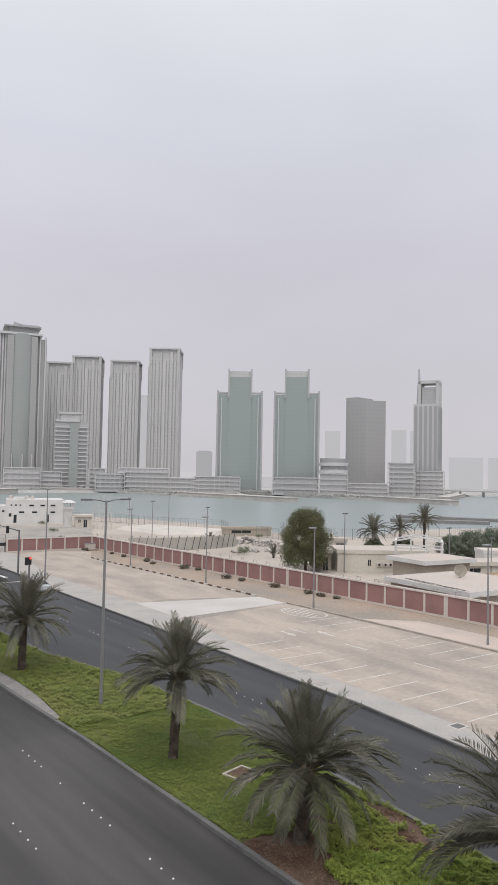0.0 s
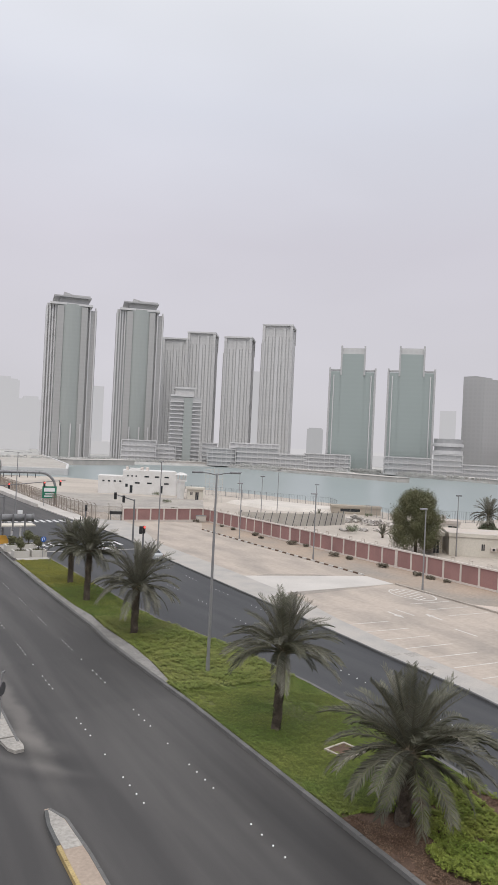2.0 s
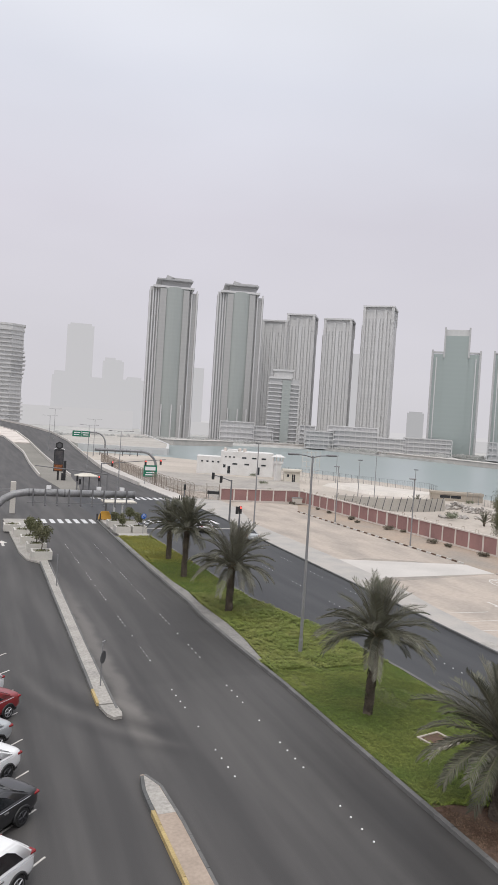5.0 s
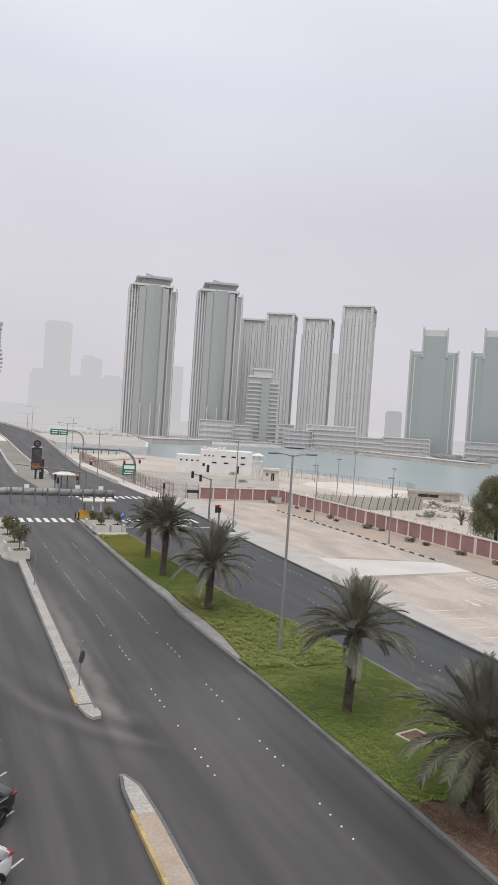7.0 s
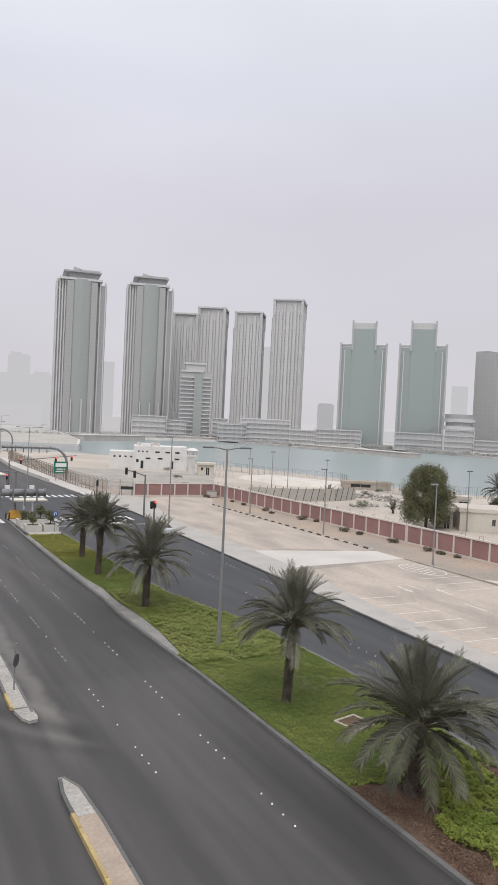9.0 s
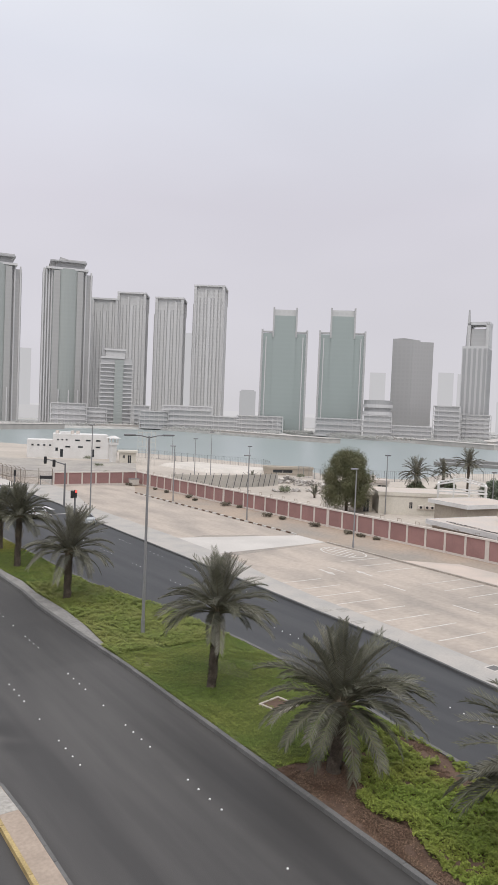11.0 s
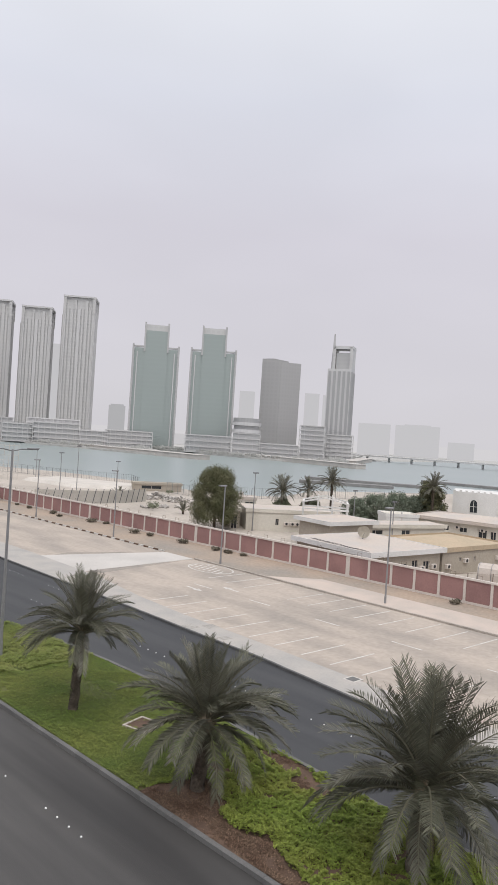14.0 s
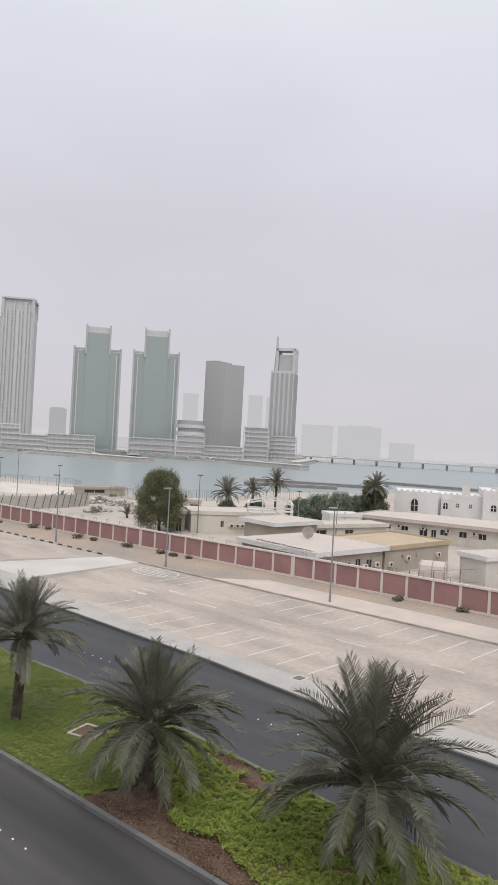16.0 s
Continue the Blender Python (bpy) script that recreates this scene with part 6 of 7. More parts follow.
def house(name, x, y, yaw, w, d, h, wall, roof, label, over=0.5, windows=(), doors=(), acs=(), fascia=None, pitch=0.0, parapet=0.0):
    """A single-storey block: its front runs along +X from the origin, its depth along +Y. Windows: (along, z, width, height), on the front."""
    t = thing(name, label, "house", pose(x, y, GZ, 0, 0, yaw))
    openings = sorted([(a, a + ww, z, z + hh) for a, z, ww, hh in windows] + [(a, a + ww, 0.0, hh) for a, ww, hh in doors])
    pieces = [(0, 0.25, 0.25, d, -0.3, h), (w - 0.25, w, 0.25, d, -0.3, h), (0.25, w - 0.25, d - 0.25, d, -0.3, h)]
    cur = 0.0
    for a, b, z0, z1 in openings:
        if a > cur:
            pieces.append((cur, a, 0, 0.25, -0.3, h))
        if z0 > 0:
            pieces.append((a, b, 0, 0.25, -0.3, z0))
        pieces.append((a, b, 0, 0.25, z1, h))
        cur = b
    pieces.append((cur, w, 0, 0.25, -0.3, h))
    for q in pieces:
        bm = BM()
        box(bm, *q)
        part("wall", bm, wall, t)
    for a, b, z0, z1 in openings:
        bm = BM()
        box(bm, a, b, 0.12, 0.16, z0, z1)
        p = part("window" if z0 > 0 else "door", bm, DARK_GLASS, t)
        for nm, c in (("frame_side", a + 0.03), ("frame_side", b - 0.03), ("mullion", (a + b) / 2)):
            bm = BM()
            box(bm, c - 0.03, c + 0.03, 0.06, 0.118, z0, z1)
            part(nm, bm, CREAM, p)
    bm = BM()
    if pitch:
        a = [bm.verts.new(v) for v in ((-over, -over, h), (w + over, -over, h), (w + over, d + over, h), (-over, d + over, h), (w * 0.25, d * 0.5, h + pitch), (w * 0.75, d * 0.5, h + pitch))]
        for f in ((3, 2, 1, 0), (0, 1, 5, 4), (1, 2, 5), (2, 3, 4, 5), (3, 0, 4)):
            bm.faces.new([a[i] for i in f])
    else:
        box(bm, -over, w + over, -over, d + over, h, h + 0.16)
    part("roof", bm, roof, t)
    if fascia:
        bm = BM()
        for q in ((-over - 0.06, w + over + 0.06, -over - 0.06, -over), (-over - 0.06, w + over + 0.06, d + over, d + over + 0.06), (-over - 0.06, -over, -over, d + over), (w + over, w + over + 0.06, -over, d + over)):
            box(bm, q[0], q[1], q[2], q[3], h - 0.35, h + 0.22 + parapet)
        part("fascia", bm, fascia, t)
    for a, z in acs:
        ac_unit(t, a, -0.02, z)
    return t


h1 = house("villa", 65.2, 45.0, -7.5, 12.0, 12.0, 3.2, BEIGE_P, ROOF_PALE, "single-storey house with a dusty pale flat roof", 0.5, ((5.0, 1.0, 1.1, 0.8), (9.0, 1.0, 1.1, 0.9)), ((7.0, 1.0, 2.1),), ((4.0, 0.7), (8.5, 0.9), (10.7, 1.0)), WHITE_P)
house("villa", 77.6, 43.4, -6.5, 14.2, 9.5, 3.1, BEIGE_P, TAN_ROOF, "low beige house with a tan roof", 0.15, ((3.4, 1.5, 0.5, 0.5), (6.4, 1.4, 0.4, 0.6)), (), ((4.6, 1.3), (11.5, 1.3), (1.0, 0.8)), TAN_ROOF, 0.35)
house("villa", 78.6, 61.2, -8, 8.4, 6.4, 3.9, BEIGE_P, ROOF_PALE, "beige house with a white overhanging roof slab", 0.6, ((4.0, 1.4, 0.6, 0.5), (5.6, 1.4, 0.6, 0.5)), ((1.4, 0.9, 2.0),), ((3.2, 1.2),), WHITE_P)
house("villa", 82.3, 81.2, -36, 14.5, 8.0, 3.3, CREAM_P, ROOF_PALE, "cream plastered house with a flat roof", 0.1, ((4.8, 1.0, 0.6, 1.0),), (), ((6.6, 1.0), (7.6, 1.0), (8.4, 1.0)), CREAM_P)
# darker beige here stands for the shade on this wing
house("outbuilding", 80.6, 84.6, -36, 2.6, 6.0, 3.1, BEIGE_P, ROOF_PALE, "wing beside the cream house, its shade put into beige walls", 0.2, (), ((1.2, 1.0, 2.1),), ((0.6, 1.2),), CREAM_P)
house("outbuilding", 85.2, 62.5, -20, 17, 4.0, 3.1, CREAM_P, ROOF_PALE, "long low cream wing with a flat roof", 0.3, ((3.0, 1.8, 2.6, 0.6), (9.0, 1.6, 1.6, 0.8)), (), (), CREAM_P)
house("outbuilding", 103.6, 68.9, -37, 5.7, 4.5, 3.3, WHITE_P, CREAM_P, "small white cabin with a flat roof", 0.05, ((2.6, 0.2, 0.2, 3.6),), (), (), WHITE_P)
house("barrack", 109.0, 66.6, -82, 34, 11, 3.3, CREAM_P, ROOF_PALE, "long low house with a ribbed pale roof", 0.7, tuple((1.6 + 3.1 * k, 1.5, 1.3, 0.7) for k in range(3)) + tuple((14.5 + 3.1 * k, 1.4, 1.3, 0.9) for k in range(5)), ((11.0, 1.4, 2.2), (13.0, 0.9, 2.1)), tuple((3.3 + 4.2 * k, 1.9) for k in range(7)), ROOF_PALE, 0.8)
house("kiosk", 80.9, 32.2, -20, 7, 4, 3.2, SHEET, ROOF_PALE, "small white hut behind the wall", 0.2, ((2.0, 1.2, 1.0, 0.7),), (), (), WHITE_P)

# white two-storey villa with arched windows
t = thing("white_villa", "white two-storey villa with dark arched windows", "house", pose(136.6, 75.0, GZ, 0, 0, -63))
for x0, x1, y0, y1, z1 in ((0, 9, 0, 12, 6.4), (9, 17.9, 1.5, 12, 6.2), (17.9, 36, -0.5, 14, 7.6), (9.6, 11.4, 0.2, 1.5, 5.4)):
    bm = BM()
    box(bm, x0, x1, y0, y1, -0.3, z1)
    part("block", bm, WHITE_P, t)
    bm = BM()
    for q in range(int((x1 - x0) / 1.2)):
        box(bm, x0 + q * 1.2, x0 + q * 1.2 + 0.5, y0, y0 + 0.25, z1, z1 + 0.3)
    part("parapet", bm, WHITE_P, t)
for x, z, w, h, y in ((4.2, 2.3, 1.4, 2.6, 0), (10.5, 3.2, 0.9, 1.3, 0.2), (13.0, 3.6, 0.6, 0.8, 1.5), (15.6, 3.6, 0.6, 0.8, 1.5), (20.0, 3.4, 1.1, 1.3, -0.5), (24, 3.4, 1.1, 1.3, -0.5), (28, 3.4, 1.1, 1.3, -0.5)):
    bm = BM()
    arch = [(-w / 2, 0), (w / 2, 0), (w / 2, h * 0.65)] + [(w / 2 * math.cos(a), h * 0.65 + h * 0.35 * math.sin(a)) for a in (0.5, 1.0, math.pi / 2, 2.1, 2.6)] + [(-w / 2, h * 0.65)]
    prism(bm, [(px, pz) for px, pz in arch], -0.03, 0.06, pose(x, y - 0.02, z, 90, 0, 0))
    p = part("window", bm, DARK_GLASS, t)
    bm = BM()
    box(bm, x - 0.05, x + 0.05, y - 0.1, y - 0.085, z, z + h * 0.95)
    box(bm, x - w / 2, x + w / 2, y - 0.1, y - 0.085, z + h * 0.45, z + h * 0.45 + 0.08)
    part("glazing_bar", bm, WHITE_P, p)
for x in (14, 20, 24, 29):
    bm = BM()
    box(bm, x, x + 1.6, 5, 6.5, 6.3, 8.0)
    part("roof_tank", bm, CREAM, t)

# white portal frame on the cream roof
t = thing("portal_frame", "bare white gabled frame above the cream house", "frame", pose(84.6, 71.4, 2.8, 0, 0, -51))
W, D = 6.8, 4.5
for y in (0, D):
    for x in (0, W * 0.33, W * 0.66, W):
        top = 2.0 + (0.95 if 0 < x < W else 0) * (1 - abs(x - W / 2) / (W / 2)) * 1.5
        bm = BM()
        box(bm, x - 0.11, x + 0.11, y - 0.11, y + 0.11, -0.1, top)
        part("column", bm, WHITE_P, t)
    for a, b in (((-0.2, 2.0), (W / 2, 2.8)), ((W / 2, 2.8), (W + 0.2, 2.0)), ((-0.2, 1.0), (W + 0.2, 1.0))):
        bm = BM()
        v = [bm.verts.new((px, yy, pz + dz)) for yy in (y - 0.16, y + 0.16) for px, pz, dz in ((a[0], a[1], -0.1), (b[0], b[1], -0.1), (b[0], b[1], 0.12), (a[0], a[1], 0.12))]
        for f in ((0, 1, 2, 3), (7, 6, 5, 4), (0, 4, 5, 1), (1, 5, 6, 2), (2, 6, 7, 3), (3, 7, 4, 0)):
            bm.faces.new([v[i] for i in f])
        part("beam", bm, WHITE_P, t)
for x in (0, W):
    bm = BM()
    box(bm, x - 0.14, x + 0.14, 0.16, D - 0.16, 1.75, 2.05)
    part("beam", bm, WHITE_P, t)


def dish(x, y, z, r, yaw, label):
    t = thing("satellite_dish", label, "dish", pose(x, y, z, 0, 0, yaw))
    bm = BM()
    rings = []
    for i in range(6):
        q = r * i / 5
        rings.append([bm.verts.new((q * math.cos(2 * math.pi * k / 20), -0.45 * q * q / r, q * math.sin(2 * math.pi * k / 20) + r + 0.2)) for k in range(20)])
    for a, b in zip(rings, rings[1:]):
        for k in range(20):
            bm.faces.new((a[k], a[(k + 1) % 20], b[(k + 1) % 20], b[k]))
    bmesh.ops.solidify(bm, geom=bm.faces[:], thickness=0.04)
    part("reflector", bm, CREAM_P, t)
    bm = BM()
    tube(bm, [(0, 0.1, 0), (0, 0.1, r + 0.2)], 0.07, 8)
    tube(bm, [(0, 0.05, r * 0.5), (0, -r * 0.8, r + 0.1)], 0.025, 6)
    part("mount", bm, STEEL, t)


dish(73.4, 52.0, 2.5, 0.75, -40, "large dusty satellite dish on the flat roof")
dish(74.9, 53.2, 2.5, 0.6, -60, "small satellite dish on the flat roof")

# cables and pipes on the flat roof's edge, tank tent and rails before the tan house
bm = BM()
rnd = random.Random(5)
for k in range(4):
    tube(bm, [(64.9 + 0.16 * k + 0.19 * i + rnd.uniform(-0.12, 0.12), 45.3 + i * 0.95 + rnd.uniform(-0.25, 0.25), 2.60 + 0.05 * rnd.random()) for i in range(11)], 0.016, 5)
solid("roof_cables", bm, BLACK, "loose dark cables along the flat roof's edge", "cable")
t = thing("tank_cover", "pale sheeted water tank standing by the houses", "tank", pose(78.1, 37.3, GZ, 0, 0, 20) @ Matrix.Diagonal((1.15, 1.15, 1.15, 1)))
bm = BM()
sec = [(-1.4, 0), (1.4, 0), (1.4, 1.2), (1.2, 1.75), (0.7, 2.0), (-0.7, 2.0), (-1.2, 1.75), (-1.4, 1.2)]
prism(bm, sec, -1.3, 1.3, pose(0, 0, 0, 90, 0, 0))
part("sheet", bm, ROOF_PALE, t)
bm = BM()
for y in (-1.2, 0, 1.2):
    tube(bm, [(px * 1.02, y, pz * 1.02) for px, pz in sec[1:] + sec[:1]], 0.03, 5)
part("hoop", bm, STEEL, t)
wire_fence("fence_yard", [(68.0, 41.0), (76, 36.2), (83, 33.0)], 1.7, 3.2, RUSTY, "rusty pipe rails in the yard", 0, 9.0, GZ, 2)

# ---- trees and shrubs ----


def leafy_tree(x, y, h, w, seed, label, material=TREE_LEAF, clumps=34, z=GZ, per=230, size=0.13, low=0.12):
    rnd = random.Random(seed)
    t = thing("tree", label, "tree", pose(x, y, z))
    bm = BM()
    tube(bm, [(0, 0, -0.3), (0.05, 0.05, h * 0.2), (-0.05, 0.1, h * 0.45), (0.05, 0, h * 0.8)], [0.26, 0.2, 0.13, 0.04], 9)
    for k in range(9):
        a, z0 = k * 2.4, h * rnd.uniform(0.18, 0.6)
        q = w * rnd.uniform(0.28, 0.45)
        tube(bm, [(0, 0, z0), (math.cos(a) * q * 0.5, math.sin(a) * q * 0.5, z0 + h * 0.09), (math.cos(a) * q, math.sin(a) * q, z0 + h * 0.2)], [0.09, 0.06, 0.02], 6)
    part("trunk", bm, BARK, t)
    bm = BM()
    for k in range(clumps):
        u = low + (0.97 - low) * (k + 0.5) / clumps
        a = k * 2.4 + rnd.uniform(-0.4, 0.4)
        q = w * 0.5 * math.sin(math.pi * min(1, 0.12 + u * 0.86)) ** 0.55 * rnd.uniform(0.35, 0.86)
        clump(bm, (math.cos(a) * q, math.sin(a) * q, h * u), w * rnd.uniform(0.11, 0.2), per, size, rnd, 0.9, 0.3)
    part("crown", bm, material, t)


leafy_tree(78.2, 84.2, 9.5, 8.6, 11, "tall dense dark green tree beside the cream house", clumps=110, per=620, size=0.095, low=0.14)
leafy_tree(127.5, 74.6, 7.6, 6.5, 12, "broad dusty green tree near the white villa", per=480, size=0.13)
leafy_tree(131.5, 77.5, 8.0, 6.5, 13, "broad dusty green tree near the white villa", per=480, size=0.13)
for i, (x, y, h, w) in enumerate(((113.3, 82.2, 4.2, 6.0), (117.0, 80.4, 5.1, 7.4), (121.2, 78.6, 5.5, 7.6), (125.6, 77.0, 5.1, 7.2), (129.6, 75.6, 4.5, 6.4), (106.0, 88.0, 3.8, 5.0), (102.0, 91.2, 3.4, 4.6))):
    leafy_tree(x, y, h, w, 30 + i, "low spreading pale blue-green shrub behind the houses", BUSH_LEAF if i > 4 else HEDGE_LEAF_HAZED, 40, GZ, 420, 0.115, 0.06)
for x, y, hh, rr, s in ((101.0, 90.6, 4.9, 3.1, 21), (104.6, 87.3, 5.6, 2.3, 22), (107.3, 83.9, 7.3, 2.7, 23), (124.5, 72.6, 7.2, 2.9, 24)):
    palm(x, y, hh, rr, s, "dusty date palm in the compound", (0.2, 0.1), 44, GZ, 0.2, "palm_tree", 5, 8.0, 1.0)
for x, y, s, r in ((86.6, 122.5, 31, 2.4), (85.6, 100.8, 32, 1.8)):
    palm(x, y, 0.5, r, s, "low stemless palm bush on the sand", (0, 0), 22, GZ, 0.15, "palm_bush", 0, 4.5)


def scrub(x, y, r, seed, material=SCRUB, z=0.04, label="dry scrub clump on the sand by the wall", tall=0.6):
    rnd = random.Random(seed)
    bm = BM()
    for k in range(7):
        a = rnd.uniform(0, 6.28)
        q = rnd.uniform(0, r * 0.7)
        clump(bm, (math.cos(a) * q, math.sin(a) * q, r * tall * 0.5), r * 0.42, 70, 0.09, rnd, 0.8, 0.2)
    solid("shrub", bm, material, label, "shrub", "", pose(x, y, z), "scrub by the wall")


for i, (x, y, r) in enumerate(((58.1, 121.0, 0.9), (59.6, 113.5, 0.6), (59.4, 109.0, 0.7), (59.3, 101.2, 1.0), (58.6, 98.0, 0.6), (59.9, 91.0, 1.1), (59.2, 79.3, 1.1), (59.9, 76.8, 0.8), (60.0, 70.3, 1.0), (60.4, 64.6, 0.8), (60.6, 62.4, 0.7), (60.9, 60.2, 0.6), (61.6, 32.6, 0.8), (62.2, 26.6, 0.7), (60.9, 88.8, 0.6))):
    scrub(x, y, r, 200 + i)
for i, (x, y, r) in enumerate(((70, 118, 1.3), (84, 108, 1.6), (86, 110, 1.8), (114, 129, 1.5), (108, 133, 1.4), (78, 190, 1.8), (96, 104, 1.3), (72, 168, 1.4), (66, 150, 1.2))):
    scrub(x, y, r, 240 + i, BUSH_LEAF, GZ, "grey-green bush on the sand", 1.0)

# ---- rubble, leaning sheet barrier, huts on the sand ----
for i, (x, y, rx, ry, n, hh) in enumerate(((93, 127, 5, 3, 70, 1.3), (98.3, 126, 5, 3, 70, 1.2), (101, 120, 5, 3, 60, 0.9), (103, 115, 5, 3, 50, 0.8), (88, 111, 5, 2, 30, 0.3))):
    rnd = random.Random(300 + i)
    bm = BM()
    for k in range(n):
        a, q = rnd.uniform(0, 6.28), rnd.random() ** 0.6
        s = rnd.uniform(0.2, 0.8)
        box(bm, -s, s, -s * rnd.uniform(0.2, 0.7), s * 0.5, -0.08, rnd.uniform(0.06, 0.25), pose(rx * q * math.cos(a), ry * q * math.sin(a), hh * (1 - q) * rnd.random() + 0.1, rnd.uniform(-40, 40), rnd.uniform(-40, 40), rnd.uniform(0, 360)))
    solid("rubble_heap", bm, RUBBLE, "heap of broken concrete slabs on the sand", "rubble", "stuff", pose(x, y, GZ))

t = thing("sheet_barrier", "leaning pale sheet barrier with slanted struts", "barrier")
line = [Vector(p) for p in ((68.5, 124.2), (74, 121.3), (80, 119.4), (86, 119.4), (92.5, 121.0))]
k = 0
for a, b in zip(line, line[1:]):
    n = 4
    for i in range(n):
        p, q = a.lerp(b, i / n), a.lerp(b, (i + 1) / n)
        bm = BM()
        v = [bm.verts.new(c) for c in ((p.x, p.y, GZ - 0.2), (q.x, q.y, GZ - 0.2), (q.x + 0.5, q.y + 0.9, 1.6), (p.x + 0.5, p.y + 0.9, 1.6))]
        f = bm.faces.new(v)
        bmesh.ops.solidify(bm, geom=[f], thickness=0.05)
        part("sheet", bm, SHEET, t)
        bm = BM()
        tube(bm, [(p.x, p.y - 0.12, GZ - 0.2), (p.x + 1.3, p.y + 0.72, 1.9)], 0.075, 6)
        part("strut", bm, SIGN_BACK, t)

t = thing("white_block", "white flat-roofed block with small square windows", "building", pose(64.9, 202.4, -0.6, 0, 0, -20))
for x0, x1, y0, y1, z1 in ((0, 7, 0, 8, 4.9), (7, 22.5, -0.4, 10, 6.7), (9, 12, 1, 5, 7.3), (22.5, 24, 1, 6, 4.4)):
    bm = BM()
    box(bm, x0, x1, y0, y1, -0.3, z1)
    part("block", bm, WHITE_P, t)
for x, z, w, h in [(1.2 + 1.6 * k, 3.2, 0.6, 0.45) for k in range(4)] + [(8.2 + 1.2 * k, 4.9, 0.45, 0.4) for k in range(3)] + [(13.2, 4.8, 1.3, 0.45), (16.2, 4.8, 1.3, 0.45), (19.0, 4.8, 1.3, 0.45), (10.5, 2.9, 1.4, 0.45), (14, 2.9, 1.4, 0.45), (19, 2.9, 1.3, 0.45), (7.8, 1.9, 0.7, 0.9), (9.1, 0.2, 0.8, 2.2), (18.0, 0.3, 0.6, 2.2)]:
    bm = BM()
    y = 0 if x < 7 else -0.4
    box(bm, x, x + w, y - 0.05, y + 0.05, z, z + h)
    part("window", bm, DARK_GLASS, t)
for x in (8.2, 12.5, 14.0):
    bm = BM()
    tube(bm, [(x, 3, 6.6), (x, 3, 7.6), (x, 3, 7.7)], [0.5, 0.5, 0.1], 10)
    part("roof_tank", bm, CREAM, t)

t = thing("watch_tower", "small white watch tower with a capped roof", "tower", pose(82.6, 183.4, -0.6))
bm = BM()
box(bm, -0.75, 0.75, -0.75, 0.75, -0.2, 4.6)
part("shaft", bm, WHITE_P, t)
bm = BM()
box(bm, -1.1, 1.1, -1.1, 1.1, 4.6, 5.2)
part("parapet", bm, WHITE_P, t)
for sx in (-0.95, 0.95):
    for sy in (-0.95, 0.95):
        bm = BM()
        box(bm, sx - 0.1, sx + 0.1, sy - 0.1, sy + 0.1, 5.2, 6.4)
        part("post", bm, CREAM, t)
bm = BM()
prism(bm, [(-1.5, -1.5), (1.5, -1.5), (1.5, 1.5), (-1.5, 1.5)], 6.4, 7.1, None, [(-0.5, -0.5), (0.5, -0.5), (0.5, 0.5), (-0.5, 0.5)])
part("roof", bm, WHITE_P, t)
house("guard_hut", 83.6, 181.2, -22, 4.4, 3.4, 3.2, CREAM_P, CREAM_P, "small cream guard hut with an overhanging roof", 0.4, ((0.8, 1.3, 0.7, 0.8),), ((2.2, 1.0, 2.1),), (), CREAM_P)

t = thing("scaffold_tower", "pale steel scaffold frame standing on the sand", "scaffold", pose(84.5, 172, -0.8, 0, 0, -25))
for x in range(5):
    for y in (0, 2.0):
        bm = BM()
        tube(bm, [(x * 1.15, y, -0.2), (x * 1.15, y, 9.2)], 0.03, 5)
        part("upright", bm, SHEET, t)
for z in range(1, 8):
    for y in (0, 2.0):
        bm = BM()
        tube(bm, [(0, y, z * 1.25), (4.6, y, z * 1.25)], 0.025, 5)
        part("ledger", bm, SHEET, t)


def flood_mast(x, y, h, z=GZ, label="slim pole with floodlights"):
    t = thing("flood_mast", label, "lamp post", pose(x, y, z))
    bm = BM()
    tube(bm, [(0, 0, -0.2), (0, 0, h)], [0.1, 0.06], 8)
    part("pole", bm, STEEL, t)
    for s in (-0.3, 0.3):
        bm = BM()
        box(bm, s - 0.2, s + 0.2, -0.24, 0.05, h - 0.02, h + 0.16, pose(0, 0, 0, 0, 0, 10 * s))
        part("floodlight", bm, STEEL_D, t)


flood_mast(82.6, 80.0, 9.2)
flood_mast(96.5, 175, 8.0)
flood_mast(88.0, 141, 10.2)
flood_mast(92.5, 132.0, 7.5)
flood_mast(79.0, 133.0, 9.0)
flood_mast(98.5, 72.0, 7.0)
flood_mast(92.0, 60.0, 6.6)
flood_mast(400, 318, 26, -0.6, "tall lighting mast on the far shore")

wire_fence("fence_sea", [(88, 214), (101.4, 196), (106, 176), (116, 159), (112, 150)], 2.6, 2.6, FENCE, "steel security fence along the water", 0, 0.5, GZ, 2)
wire_fence("fence_sea", [(111.5, 138), (110.5, 128.5), (126.8, 120.4), (151.7, 117.3), (170, 102)], 2.6, 2.6, FENCE, "steel security fence along the water", 0, 0.5, GZ, 2)

